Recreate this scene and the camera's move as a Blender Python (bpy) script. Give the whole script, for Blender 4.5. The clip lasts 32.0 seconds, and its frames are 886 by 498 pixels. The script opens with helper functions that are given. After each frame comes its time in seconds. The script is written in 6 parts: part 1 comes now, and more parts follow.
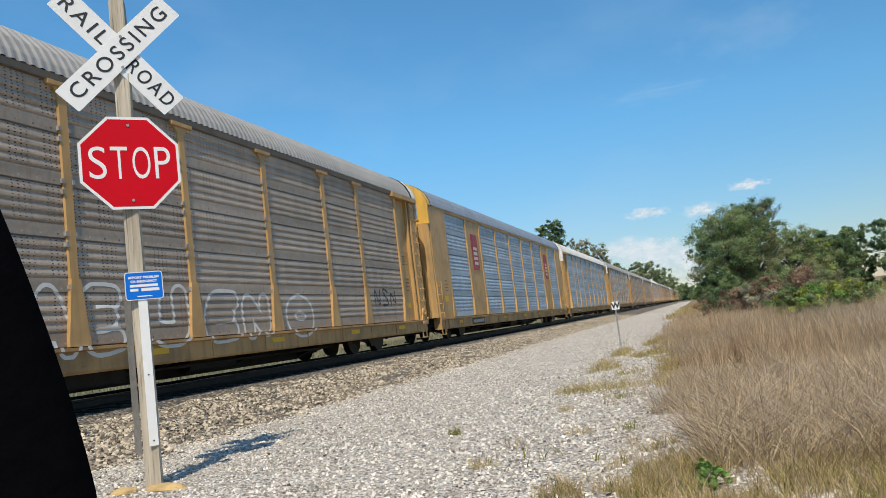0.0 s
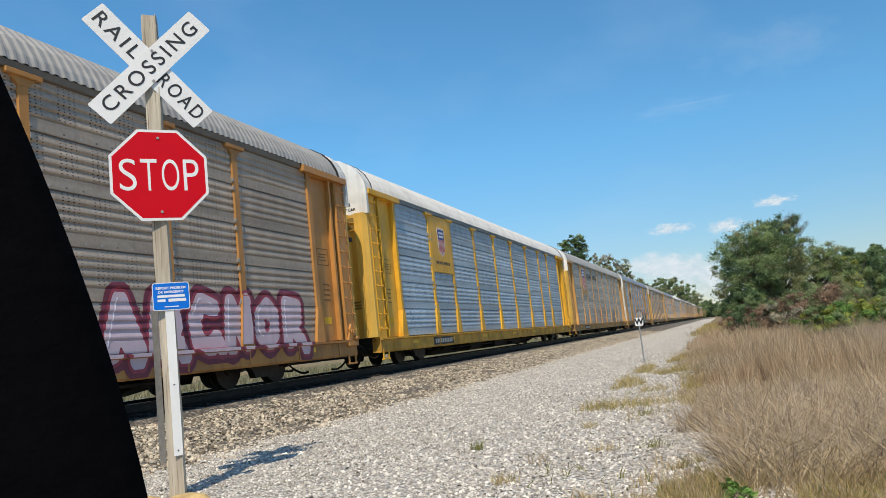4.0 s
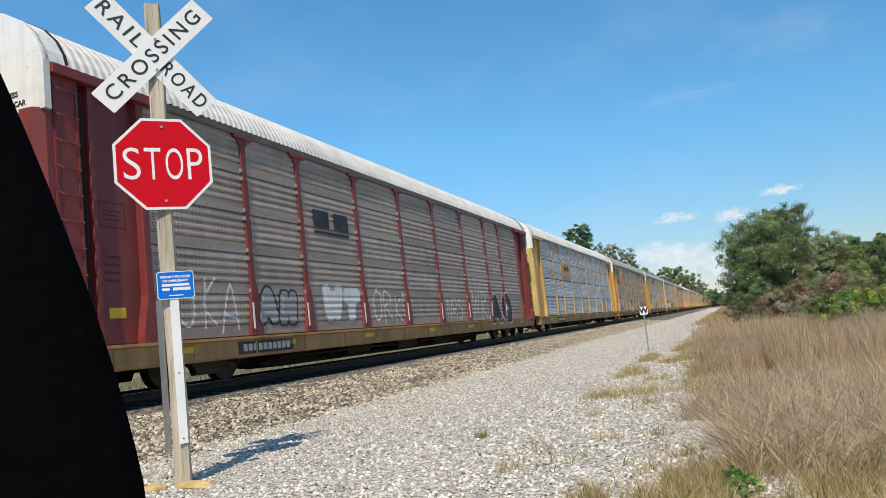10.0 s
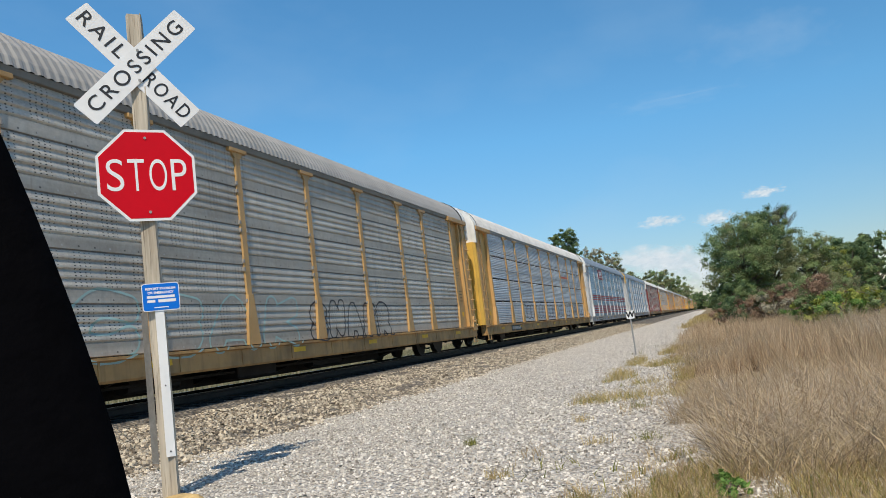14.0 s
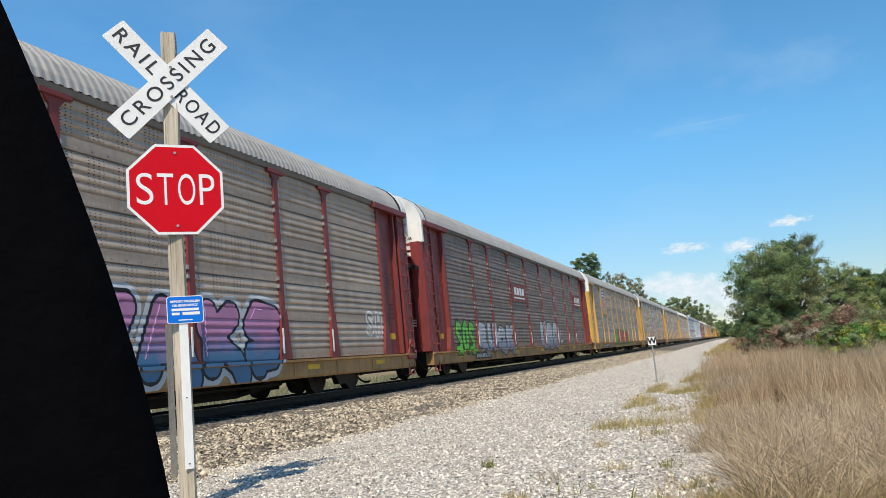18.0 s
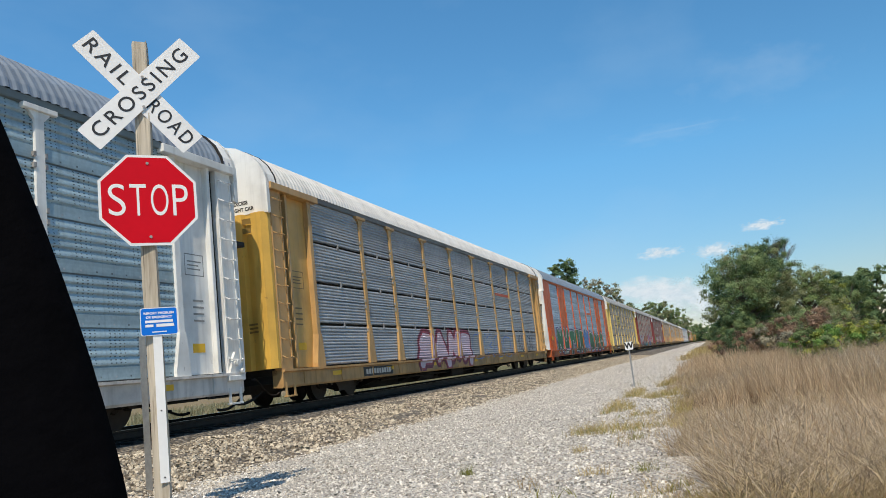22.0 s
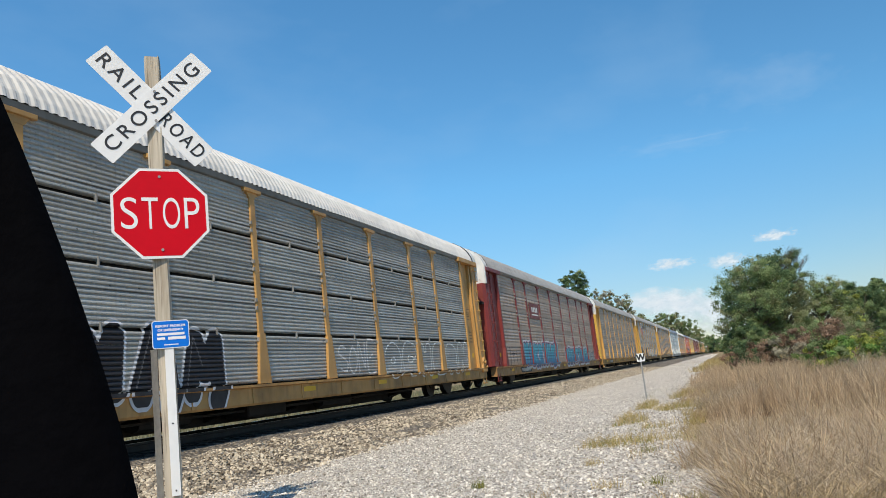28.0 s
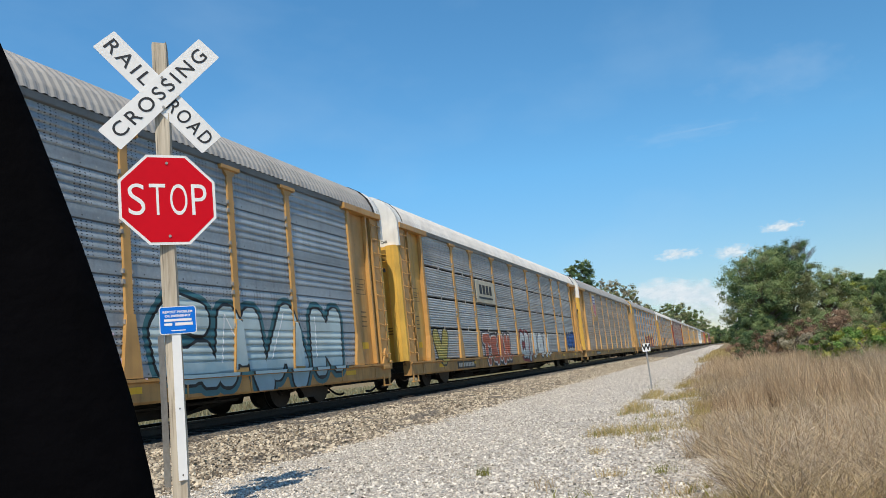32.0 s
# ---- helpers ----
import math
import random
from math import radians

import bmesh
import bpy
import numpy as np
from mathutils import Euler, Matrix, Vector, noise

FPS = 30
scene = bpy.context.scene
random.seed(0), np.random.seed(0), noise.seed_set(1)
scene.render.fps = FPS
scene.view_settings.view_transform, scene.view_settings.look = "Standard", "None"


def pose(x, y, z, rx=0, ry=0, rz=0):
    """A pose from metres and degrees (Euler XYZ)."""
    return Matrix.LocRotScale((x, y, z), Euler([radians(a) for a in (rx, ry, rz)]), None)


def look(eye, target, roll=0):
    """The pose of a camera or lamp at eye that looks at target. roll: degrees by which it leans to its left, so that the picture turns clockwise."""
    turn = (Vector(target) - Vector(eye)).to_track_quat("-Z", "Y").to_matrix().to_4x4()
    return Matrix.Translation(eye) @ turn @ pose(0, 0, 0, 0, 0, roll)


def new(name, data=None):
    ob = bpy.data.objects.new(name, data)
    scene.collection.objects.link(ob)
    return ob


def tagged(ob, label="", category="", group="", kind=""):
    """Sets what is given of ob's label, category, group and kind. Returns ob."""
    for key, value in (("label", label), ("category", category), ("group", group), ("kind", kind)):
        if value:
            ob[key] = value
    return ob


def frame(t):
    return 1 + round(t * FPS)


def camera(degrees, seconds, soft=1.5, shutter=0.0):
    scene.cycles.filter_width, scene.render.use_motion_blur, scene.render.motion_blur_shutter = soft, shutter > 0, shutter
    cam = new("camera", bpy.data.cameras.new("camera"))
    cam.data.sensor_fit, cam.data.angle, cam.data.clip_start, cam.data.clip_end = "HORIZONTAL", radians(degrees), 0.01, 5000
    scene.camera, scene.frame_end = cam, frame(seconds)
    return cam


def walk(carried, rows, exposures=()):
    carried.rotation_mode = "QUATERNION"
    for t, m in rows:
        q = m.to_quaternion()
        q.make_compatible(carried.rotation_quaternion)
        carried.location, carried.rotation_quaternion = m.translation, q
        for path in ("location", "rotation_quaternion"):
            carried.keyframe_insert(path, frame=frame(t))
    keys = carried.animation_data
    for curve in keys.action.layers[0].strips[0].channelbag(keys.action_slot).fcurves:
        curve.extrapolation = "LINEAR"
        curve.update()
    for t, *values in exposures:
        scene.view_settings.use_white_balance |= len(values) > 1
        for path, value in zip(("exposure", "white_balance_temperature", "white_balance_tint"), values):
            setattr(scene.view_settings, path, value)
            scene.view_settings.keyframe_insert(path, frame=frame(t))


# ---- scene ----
# ---- camera ----
cam = camera(60.0, 32.0, soft=0.6)
PATH = [
    (0, -0.000, 0.000, 0.980, 18.34, 5.92, 6.87),
    (0.5, -0.014, 0.003, 0.973, 18.28, 5.87, 6.79),
    (1, -0.013, 0.006, 0.969, 18.22, 6.03, 6.64),
    (1.5, -0.013, 0.002, 0.972, 18.60, 6.58, 6.57),
    (2, -0.018, -0.002, 0.974, 19.03, 6.88, 6.33),
    (2.5, -0.019, -0.003, 0.976, 19.61, 7.11, 6.37),
    (3, -0.017, -0.005, 0.977, 19.68, 6.96, 6.26),
    (3.5, -0.023, -0.010, 0.981, 19.77, 6.97, 5.98),
    (4, -0.015, -0.013, 0.983, 19.92, 7.12, 6.12),
    (4.5, -0.020, -0.006, 0.982, 20.42, 7.18, 6.22),
    (6.5, -0.021, -0.007, 0.973, 20.88, 6.88, 5.90),
    (7, -0.019, -0.004, 0.976, 21.05, 6.90, 6.15),
    (7.5, -0.017, -0.012, 0.971, 21.18, 6.69, 6.04),
    (8, -0.025, -0.005, 0.963, 21.30, 6.22, 5.82),
    (8.5, -0.022, 0.001, 0.977, 21.33, 6.06, 5.96),
    (9, -0.020, -0.012, 0.978, 21.13, 6.13, 5.92),
    (9.5, -0.018, -0.005, 0.974, 20.68, 6.18, 5.98),
    (10, -0.011, -0.006, 0.976, 20.28, 6.37, 6.14),
    (10.5, -0.017, -0.006, 0.973, 19.53, 6.25, 6.48),
    (11, -0.011, -0.000, 0.972, 18.97, 5.35, 6.34),
    (11.5, -0.006, -0.005, 0.974, 18.66, 5.50, 6.26),
    (12, -0.008, -0.008, 0.975, 18.64, 5.74, 6.34),
    (12.5, -0.007, -0.009, 0.980, 18.92, 5.65, 6.46),
    (13, -0.008, -0.010, 0.979, 19.39, 5.88, 6.85),
    (13.5, -0.012, -0.005, 0.978, 19.40, 6.30, 6.80),
    (14, -0.013, -0.006, 0.984, 19.35, 6.76, 7.06),
    (14.5, -0.009, -0.004, 0.979, 19.45, 7.43, 7.01),
    (16.5, -0.014, -0.016, 0.972, 20.53, 7.99, 5.84),
    (17, -0.018, -0.015, 0.973, 20.85, 8.12, 5.67),
    (17.5, -0.017, -0.017, 0.976, 20.80, 8.31, 5.39),
    (18, -0.012, -0.030, 0.975, 20.77, 8.48, 5.44),
    (18.5, -0.010, -0.024, 0.977, 20.75, 8.52, 5.49),
    (19, -0.004, -0.034, 0.986, 21.12, 8.76, 5.66),
    (19.5, -0.008, -0.033, 0.976, 21.23, 8.67, 5.82),
    (20, -0.011, -0.021, 0.976, 21.00, 8.77, 5.83),
    (20.5, -0.006, -0.023, 0.973, 20.86, 8.68, 6.23),
    (21, -0.000, -0.031, 0.974, 20.14, 8.51, 6.08),
    (21.5, -0.003, -0.024, 0.976, 19.48, 8.73, 6.23),
    (22, 0.001, -0.029, 0.975, 19.21, 8.89, 6.36),
    (22.5, 0.004, -0.037, 0.983, 19.71, 8.78, 6.49),
    (23, -0.007, -0.031, 0.983, 19.96, 8.85, 5.81),
    (23.5, -0.012, -0.030, 0.980, 19.82, 8.91, 5.66),
    (24, -0.008, -0.031, 0.976, 19.91, 9.09, 5.58),
    (24.5, -0.009, -0.036, 0.978, 20.12, 9.31, 5.62),
    (25, -0.008, -0.029, 0.978, 20.15, 9.47, 5.93),
    (25.5, -0.007, -0.029, 0.978, 20.45, 9.80, 6.17),
    (27.5, -0.005, -0.033, 0.978, 19.77, 9.81, 6.34),
    (28, -0.003, -0.027, 0.977, 20.00, 9.86, 6.45),
    (28.5, -0.007, -0.025, 0.978, 20.17, 9.71, 6.35),
    (29, -0.004, -0.029, 0.978, 20.21, 9.45, 6.32),
    (29.5, -0.011, -0.025, 0.976, 20.21, 9.38, 6.19),
    (30, -0.009, -0.028, 0.978, 20.32, 9.33, 5.83),
    (30.5, -0.004, -0.032, 0.976, 20.39, 9.33, 5.75),
    (31, -0.009, -0.024, 0.976, 20.39, 9.24, 5.78),
    (31.5, -0.010, -0.028, 0.975, 20.44, 9.26, 5.82),
    (32, -0.006, -0.029, 0.969, 20.39, 9.08, 6.02),
]
walk(cam, [(t, pose(x, y, z, 90 + p, r, a)) for t, x, y, z, a, p, r in PATH],
     exposures=((0, -0.06), (4, -0.05), (9, 0.06), (11, -0.02), (13, -0.1), (17, -0.02), (18, 0.12), (19, 0.17), (21, 0.14), (22, -0.06), (23, -0.08), (25, -0.05), (28, 0.0), (32, 0.0)))

# ---- sky and sun ----
SUN_EL, SUN_AZ = 56.0, 13.0        # the sun stands behind the camera, a little to the field side
world = bpy.data.worlds.new("world")
scene.world = world
world.use_nodes = True
wn, wl = world.node_tree.nodes, world.node_tree.links
sky = wn.new("ShaderNodeTexSky")
sky.sky_type, sky.sun_disc = "NISHITA", False
sky.sun_elevation, sky.sun_rotation = radians(SUN_EL), radians(180 - SUN_AZ)
sky.air_density, sky.dust_density, sky.ozone_density = 1.0, 0.1, 1.0
wc = wn.new("ShaderNodeTexCoord")
wm = wn.new("ShaderNodeMapping")
wm.inputs["Scale"].default_value = (1.6, 0.7, 3.2)
wnoise = wn.new("ShaderNodeTexNoise")
wnoise.inputs["Scale"].default_value, wnoise.inputs["Detail"].default_value = 2.6, 7.0
wramp = wn.new("ShaderNodeMapRange")
wramp.inputs["From Min"].default_value, wramp.inputs["From Max"].default_value = 0.52, 0.9
wramp.inputs["To Max"].default_value = 0.22
wmix = wn.new("ShaderNodeMix")
wmix.data_type = "RGBA"
wmix.inputs["B"].default_value = (3.4, 4.6, 5.8, 1)
wl.new(wc.outputs["Generated"], wm.inputs["Vector"])
wl.new(wm.outputs["Vector"], wnoise.inputs["Vector"])
wl.new(wnoise.outputs["Fac"], wramp.inputs["Value"])
wl.new(wramp.outputs["Result"], wmix.inputs["Factor"])
wtint = wn.new("ShaderNodeMix")
wtint.data_type, wtint.blend_type = "RGBA", "MULTIPLY"
wtint.inputs["Factor"].default_value = 1.0
# the summer haze greys the sky near the horizon and leaves it deep blue above
wsep = wn.new("ShaderNodeSeparateXYZ")
whue = wn.new("ShaderNodeValToRGB")
stops = whue.color_ramp.elements
stops[0].position, stops[0].color = 0.0, (0.55, 0.55, 0.61, 1)
stops[1].position, stops[1].color = 0.85, (0.80, 0.92, 0.96, 1)
for at, c in ((0.24, (0.51, 0.94, 1.11, 1)), (0.5, (0.50, 0.99, 1.18, 1))):
    stops.new(at).color = c
wl.new(wc.outputs["Generated"], wsep.inputs["Vector"])
wl.new(wsep.outputs["Z"], whue.inputs["Fac"])
wl.new(whue.outputs["Color"], wtint.inputs["B"])
# it is a little paler on the railway's side than over the field
wside = wn.new("ShaderNodeMapRange")
for key, value in (("From Min", -1.0), ("From Max", 1.0), ("To Min", 1.14), ("To Max", 0.75)):
    wside.inputs[key].default_value = value
wl.new(wsep.outputs["X"], wside.inputs["Value"])
wshift = wn.new("ShaderNodeVectorMath")
wshift.operation = "SCALE"
wl.new(sky.outputs["Color"], wshift.inputs[0])
wl.new(wside.outputs["Result"], wshift.inputs["Scale"])
wl.new(wshift.outputs["Vector"], wtint.inputs["A"])
wl.new(wtint.outputs["Result"], wmix.inputs["A"])
wl.new(wmix.outputs["Result"], wn["Background"].inputs["Color"])
wn["Background"].inputs["Strength"].default_value = 0.145

sun = new("sun", bpy.data.lights.new("sun", "SUN"))
sun.data.energy, sun.data.angle, sun.data.color = 4.4, radians(0.5), (1.0, 0.88, 0.705)
sa, se = radians(SUN_AZ), radians(SUN_EL)
SUN_DIR = Vector((math.sin(sa) * math.cos(se), -math.cos(sa) * math.cos(se), math.sin(se)))
sun.matrix_world = look(SUN_DIR * 60, (0, 0, 0))


# ---- materials ----
def lin(r, g, b):
    """Linear colour from 0..255 screen values."""
    return tuple(((c / 255) / 12.92 if c / 255 <= 0.04045 else ((c / 255 + 0.055) / 1.055) ** 2.4) for c in (r, g, b))


class Mat:
    """A small builder for node materials."""

    def __init__(self, name, rough=0.6, metal=0.0, spec=0.5):
        self.m = bpy.data.materials.new(name)
        self.m.use_nodes = True
        self.n, self.l = self.m.node_tree.nodes, self.m.node_tree.links
        self.b = self.n["Principled BSDF"]
        self.b.inputs["Roughness"].default_value = rough
        self.b.inputs["Metallic"].default_value = metal
        self.b.inputs["Specular IOR Level"].default_value = spec
        self.tc = self.n.new("ShaderNodeTexCoord")
        self.oi = self.n.new("ShaderNodeObjectInfo")

    def vec(self, sx=1, sy=1, sz=1, shift=True):
        mp = self.n.new("ShaderNodeMapping")
        mp.inputs["Scale"].default_value = (sx, sy, sz)
        self.l.new(self.tc.outputs["Object"], mp.inputs["Vector"])
        if not shift:
            return mp.outputs["Vector"]
        ad = self.n.new("ShaderNodeVectorMath")
        ad.operation = "MULTIPLY_ADD"
        ad.inputs[1].default_value = (37.0, 91.0, 53.0)
        self.l.new(self.oi.outputs["Random"], ad.inputs[0])
        self.l.new(mp.outputs["Vector"], ad.inputs[2])
        return ad.outputs["Vector"]

    def noise(self, scale, detail=5, sx=1, sy=1, sz=1, shift=True, rough=0.55):
        t = self.n.new("ShaderNodeTexNoise")
        t.inputs["Scale"].default_value, t.inputs["Detail"].default_value = scale, detail
        t.inputs["Roughness"].default_value = rough
        self.l.new(self.vec(sx, sy, sz, shift), t.inputs["Vector"])
        return t.outputs["Fac"]

    def cells(self, scale, feature="F1", out="Distance", shift=False):
        t = self.n.new("ShaderNodeTexVoronoi")
        t.feature = feature
        t.inputs["Scale"].default_value = scale
        self.l.new(self.vec(shift=shift), t.inputs["Vector"])
        return t.outputs[out]

    def ramp(self, fac, lo, hi, a=0.0, b=1.0):
        t = self.n.new("ShaderNodeMapRange")
        for k, v in (("From Min", lo), ("From Max", hi), ("To Min", a), ("To Max", b)):
            t.inputs[k].default_value = v
        self.l.new(fac, t.inputs["Value"])
        return t.outputs["Result"]

    def math(self, op, a, b=None):
        t = self.n.new("ShaderNodeMath")
        t.operation = op
        for i, v in enumerate((a, b)):
            if v is None:
                continue
            if isinstance(v, (int, float)):
                t.inputs[i].default_value = v
            else:
                self.l.new(v, t.inputs[i])
        return t.outputs[0]

    def mix(self, fac, a, b, mode="MIX"):
        t = self.n.new("ShaderNodeMix")
        t.data_type, t.blend_type = "RGBA", mode
        for key, v in (("Factor", fac), ("A", a), ("B", b)):
            if isinstance(v, tuple):
                t.inputs[key].default_value = (*v, 1) if len(v) == 3 else v
            elif isinstance(v, (int, float)):
                t.inputs[key].default_value = v
            else:
                self.l.new(v, t.inputs[key])
        return t.outputs["Result"]

    def colour(self, c):
        if isinstance(c, tuple):
            self.b.inputs["Base Color"].default_value = (*c, 1)
        else:
            self.l.new(c, self.b.inputs["Base Color"])
        return self

    def rough(self, f):
        self.l.new(f, self.b.inputs["Roughness"])
        return self

    def bump(self, f, strength=0.3, dist=0.02):
        t = self.n.new("ShaderNodeBump")
        t.inputs["Strength"].default_value, t.inputs["Distance"].default_value = strength, dist
        self.l.new(f, t.inputs["Height"])
        self.l.new(t.outputs["Normal"], self.b.inputs["Normal"])
        return self


def simple(name, c, rough=0.6, metal=0.0, var=0.25, scale=3.0, bump=0.0, spec=0.5):
    k = Mat(name, rough, metal, spec)
    f = k.noise(scale, 6)
    g = k.noise(scale * 9, 4)
    f = k.math("ADD", k.ramp(f, 0.3, 0.7, 1 - var, 1 + var * 0.6), k.ramp(g, 0.3, 0.7, -var * 0.35, var * 0.35))
    k.colour(k.mix(1.0, c, f, "MULTIPLY"))
    if bump:
        k.bump(g, bump, 0.01)
    return k.m


def painted(name, rough, dirt=0.5, rust=0.25, metal=0.0, coat=0.0):
    """Weathered paint that takes its colour from the object; coat is the share of settled brake dust."""
    k = Mat(name, rough, metal)
    base = k.oi.outputs["Color"]
    if coat:
        base = k.mix(coat, base, lin(164, 124, 80))
    grime = k.ramp(k.noise(1.3, 7), 0.42, 0.72, 0.0, dirt)
    streak = k.ramp(k.noise(1.0, 5, 7, 7, 0.35), 0.5, 0.8, 0.0, dirt)
    c = k.mix(grime, base, k.mix(0.72, base, lin(62, 54, 45)))
    c = k.mix(streak, c, k.mix(0.65, base, lin(70, 52, 38)))
    spot = k.ramp(k.noise(5.0, 8, rough=0.7), 0.64, 0.72, 0.0, rust)
    c = k.mix(spot, c, lin(96, 58, 36))
    k.colour(c)
    k.rough(k.ramp(k.noise(4, 4), 0.3, 0.7, rough - 0.12, rough + 0.15))
    k.bump(k.noise(9, 5), 0.12, 0.01)
    return k.m


def sheet(name, holes=1.0):
    """Perforated, weathered side screen; colour from the object, tone of the plain laps from its alpha."""
    k = Mat(name, 0.5, 0.25)
    sep = k.n.new("ShaderNodeSeparateXYZ")
    k.l.new(k.vec(shift=False), sep.inputs["Vector"])
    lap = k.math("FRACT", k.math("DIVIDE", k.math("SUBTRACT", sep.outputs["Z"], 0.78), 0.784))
    # the plain lap of each sheet is toned apart from the corrugated part
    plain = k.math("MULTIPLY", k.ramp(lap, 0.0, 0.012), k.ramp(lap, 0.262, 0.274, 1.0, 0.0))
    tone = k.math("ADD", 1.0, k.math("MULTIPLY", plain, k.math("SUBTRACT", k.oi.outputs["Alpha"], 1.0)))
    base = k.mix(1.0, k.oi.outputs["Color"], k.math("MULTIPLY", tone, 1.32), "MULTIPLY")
    grime = k.ramp(k.noise(0.9, 7, 1, 0.6, 1.6), 0.42, 0.8, 0.0, 0.5)
    c = k.mix(grime, base, k.mix(0.6, base, lin(58, 50, 44)))
    band = k.ramp(k.noise(1.0, 3, 0.2, 0.05, 5.5), 0.4, 0.65, 0.86, 1.14)
    c = k.mix(1.0, c, band, "MULTIPLY")
    streak = k.ramp(k.noise(1.0, 6, 9, 9, 0.3), 0.56, 0.85, 0.0, 0.45)
    c = k.mix(streak, c, k.mix(0.7, base, lin(52, 40, 32)))
    fine = k.ramp(k.noise(14, 4, 1, 1, 1), 0.3, 0.7, 0.9, 1.1)
    c = k.mix(1.0, c, fine, "MULTIPLY")
    # columns of small round holes in the corrugated part, set in close groups
    sy = k.math("SINE", k.math("MULTIPLY", sep.outputs["Y"], 2 * math.pi / 0.1))
    sz = k.math("SINE", k.math("MULTIPLY", sep.outputs["Z"], 2 * math.pi / 0.049))
    group = k.math("SINE", k.math("MULTIPLY", sep.outputs["Y"], 2 * math.pi / 0.6))
    hole = k.ramp(k.math("ADD", sy, sz), 1.25, 1.5)
    hole = k.math("MULTIPLY", hole, k.ramp(group, -0.35, -0.2, 0.12, 0.9))
    hole = k.math("MULTIPLY", hole, k.ramp(lap, 0.27, 0.29))
    hole = k.math("MULTIPLY", hole, k.ramp(k.noise(0.6, 2, 0.3, 0.3, 2.2), 0.36, 0.5, 0.5, 1.0))
    c = k.mix(k.math("MULTIPLY", hole, holes), c, (0.01, 0.01, 0.011))
    # rivets along the laps, some bright, some dark
    ry = k.math("SINE", k.math("MULTIPLY", sep.outputs["Y"], 2 * math.pi / 0.31))
    rivet = k.math("MULTIPLY", k.ramp(ry, 0.93, 0.96), k.math("MULTIPLY", k.ramp(lap, 0.055, 0.06), k.ramp(lap, 0.088, 0.093, 1.0, 0.0)))
    worn = k.mix(k.ramp(k.noise(3.0, 1), 0.48, 0.52), (0.02, 0.019, 0.018), (0.5, 0.5, 0.5))
    c = k.mix(k.math("MULTIPLY", rivet, 0.7), c, worn)
    edge = k.math("ADD", k.ramp(lap, 0.975, 0.985), k.ramp(lap, 0.006, 0.012, 1.0, 0.0))
    c = k.mix(k.math("MULTIPLY", edge, 0.6), c, (0.02, 0.018, 0.017))
    k.colour(c)
    k.rough(k.ramp(k.noise(3, 5), 0.3, 0.7, 0.4, 0.7))
    k.bump(k.noise(2.5, 3, 1, 0.5, 1), 0.25, 0.02)
    return k.m


def spray(name, upper, lower):
    """Sprayed colour that fades from one tone to another up the side."""
    k = Mat(name, 0.55)
    sep = k.n.new("ShaderNodeSeparateXYZ")
    k.l.new(k.vec(shift=False), sep.inputs["Vector"])
    f = k.math("ADD", sep.outputs["Z"], k.math("MULTIPLY", k.math("SUBTRACT", k.noise(2.0, 4), 0.5), 0.9))
    c = k.mix(k.ramp(f, 0.85, 1.35), lin(*lower), lin(*upper))
    grime = k.ramp(k.noise(1.3, 7), 0.42, 0.72, 0.0, 0.25)
    k.colour(k.mix(grime, c, lin(70, 62, 54)))
    return k.m


PAINT = painted("weathered_paint", 0.5, 0.42, 0.45)
SILLP = painted("grimy_sill_paint", 0.65, 0.75, 0.6, 0.0, 0.22)
ROOFM = painted("galvanised_roof", 0.42, 0.3, 0.08, 0.15)
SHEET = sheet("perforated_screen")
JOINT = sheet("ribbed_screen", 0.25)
CLEAN = painted("stencil_paint", 0.55, 0.25, 0.05)
DARK = simple("underframe_black", (0.018, 0.016, 0.015), 0.8, 0, 0.5, 4, 0.3)
STEEL = simple("brown_steel", (0.032, 0.025, 0.02), 0.6, 0.4, 0.4, 5, 0.3)
TREAD = simple("worn_steel", (0.36, 0.34, 0.32), 0.3, 0.9, 0.2, 6)
CHROME = simple("galvanised_steel", (0.45, 0.45, 0.44), 0.4, 0.7, 0.2, 20)
SIGN_RED = simple("sign_red", lin(204, 8, 30), 0.5, 0, 0.06, 2, 0.0, 0.15)
SIGN_WHITE = simple("sign_white", (0.82, 0.82, 0.81), 0.42, 0, 0.05, 3)
SIGN_BLACK = simple("sign_black", (0.02, 0.02, 0.022), 0.5, 0, 0.1, 3)
SIGN_BLUE = simple("sign_blue", lin(14, 112, 214), 0.5, 0, 0.06, 3, 0.0, 0.2)
YELLOW_ROCK = simple("ochre_rock", lin(196, 168, 116), 0.9, 0, 0.3, 6, 0.5)
TIE = simple("creosoted_wood", (0.022, 0.018, 0.015), 0.9, 0, 0.5, 5, 0.6)
INNER = simple("car_trim_black", (0.0022, 0.0022, 0.003), 0.9, 0, 0.35, 5, 0.3, 0.04)


def wood():
    k = Mat("weathered_timber", 0.85)
    g = k.noise(2.2, 8, 9, 9, 0.5)
    h = k.noise(2.0, 8, 40, 40, 0.9)
    c = k.mix(k.ramp(g, 0.3, 0.7), lin(150, 138, 120), lin(206, 196, 178))
    c = k.mix(k.ramp(h, 0.56, 0.68, 0, 0.7), c, lin(92, 80, 66))
    k.colour(c)
    k.bump(h, 0.5, 0.006)
    return k.m


WOOD = wood()
CLIP = simple("dull_clip_steel", (0.36, 0.345, 0.33), 0.55, 0.2, 0.35, 14)


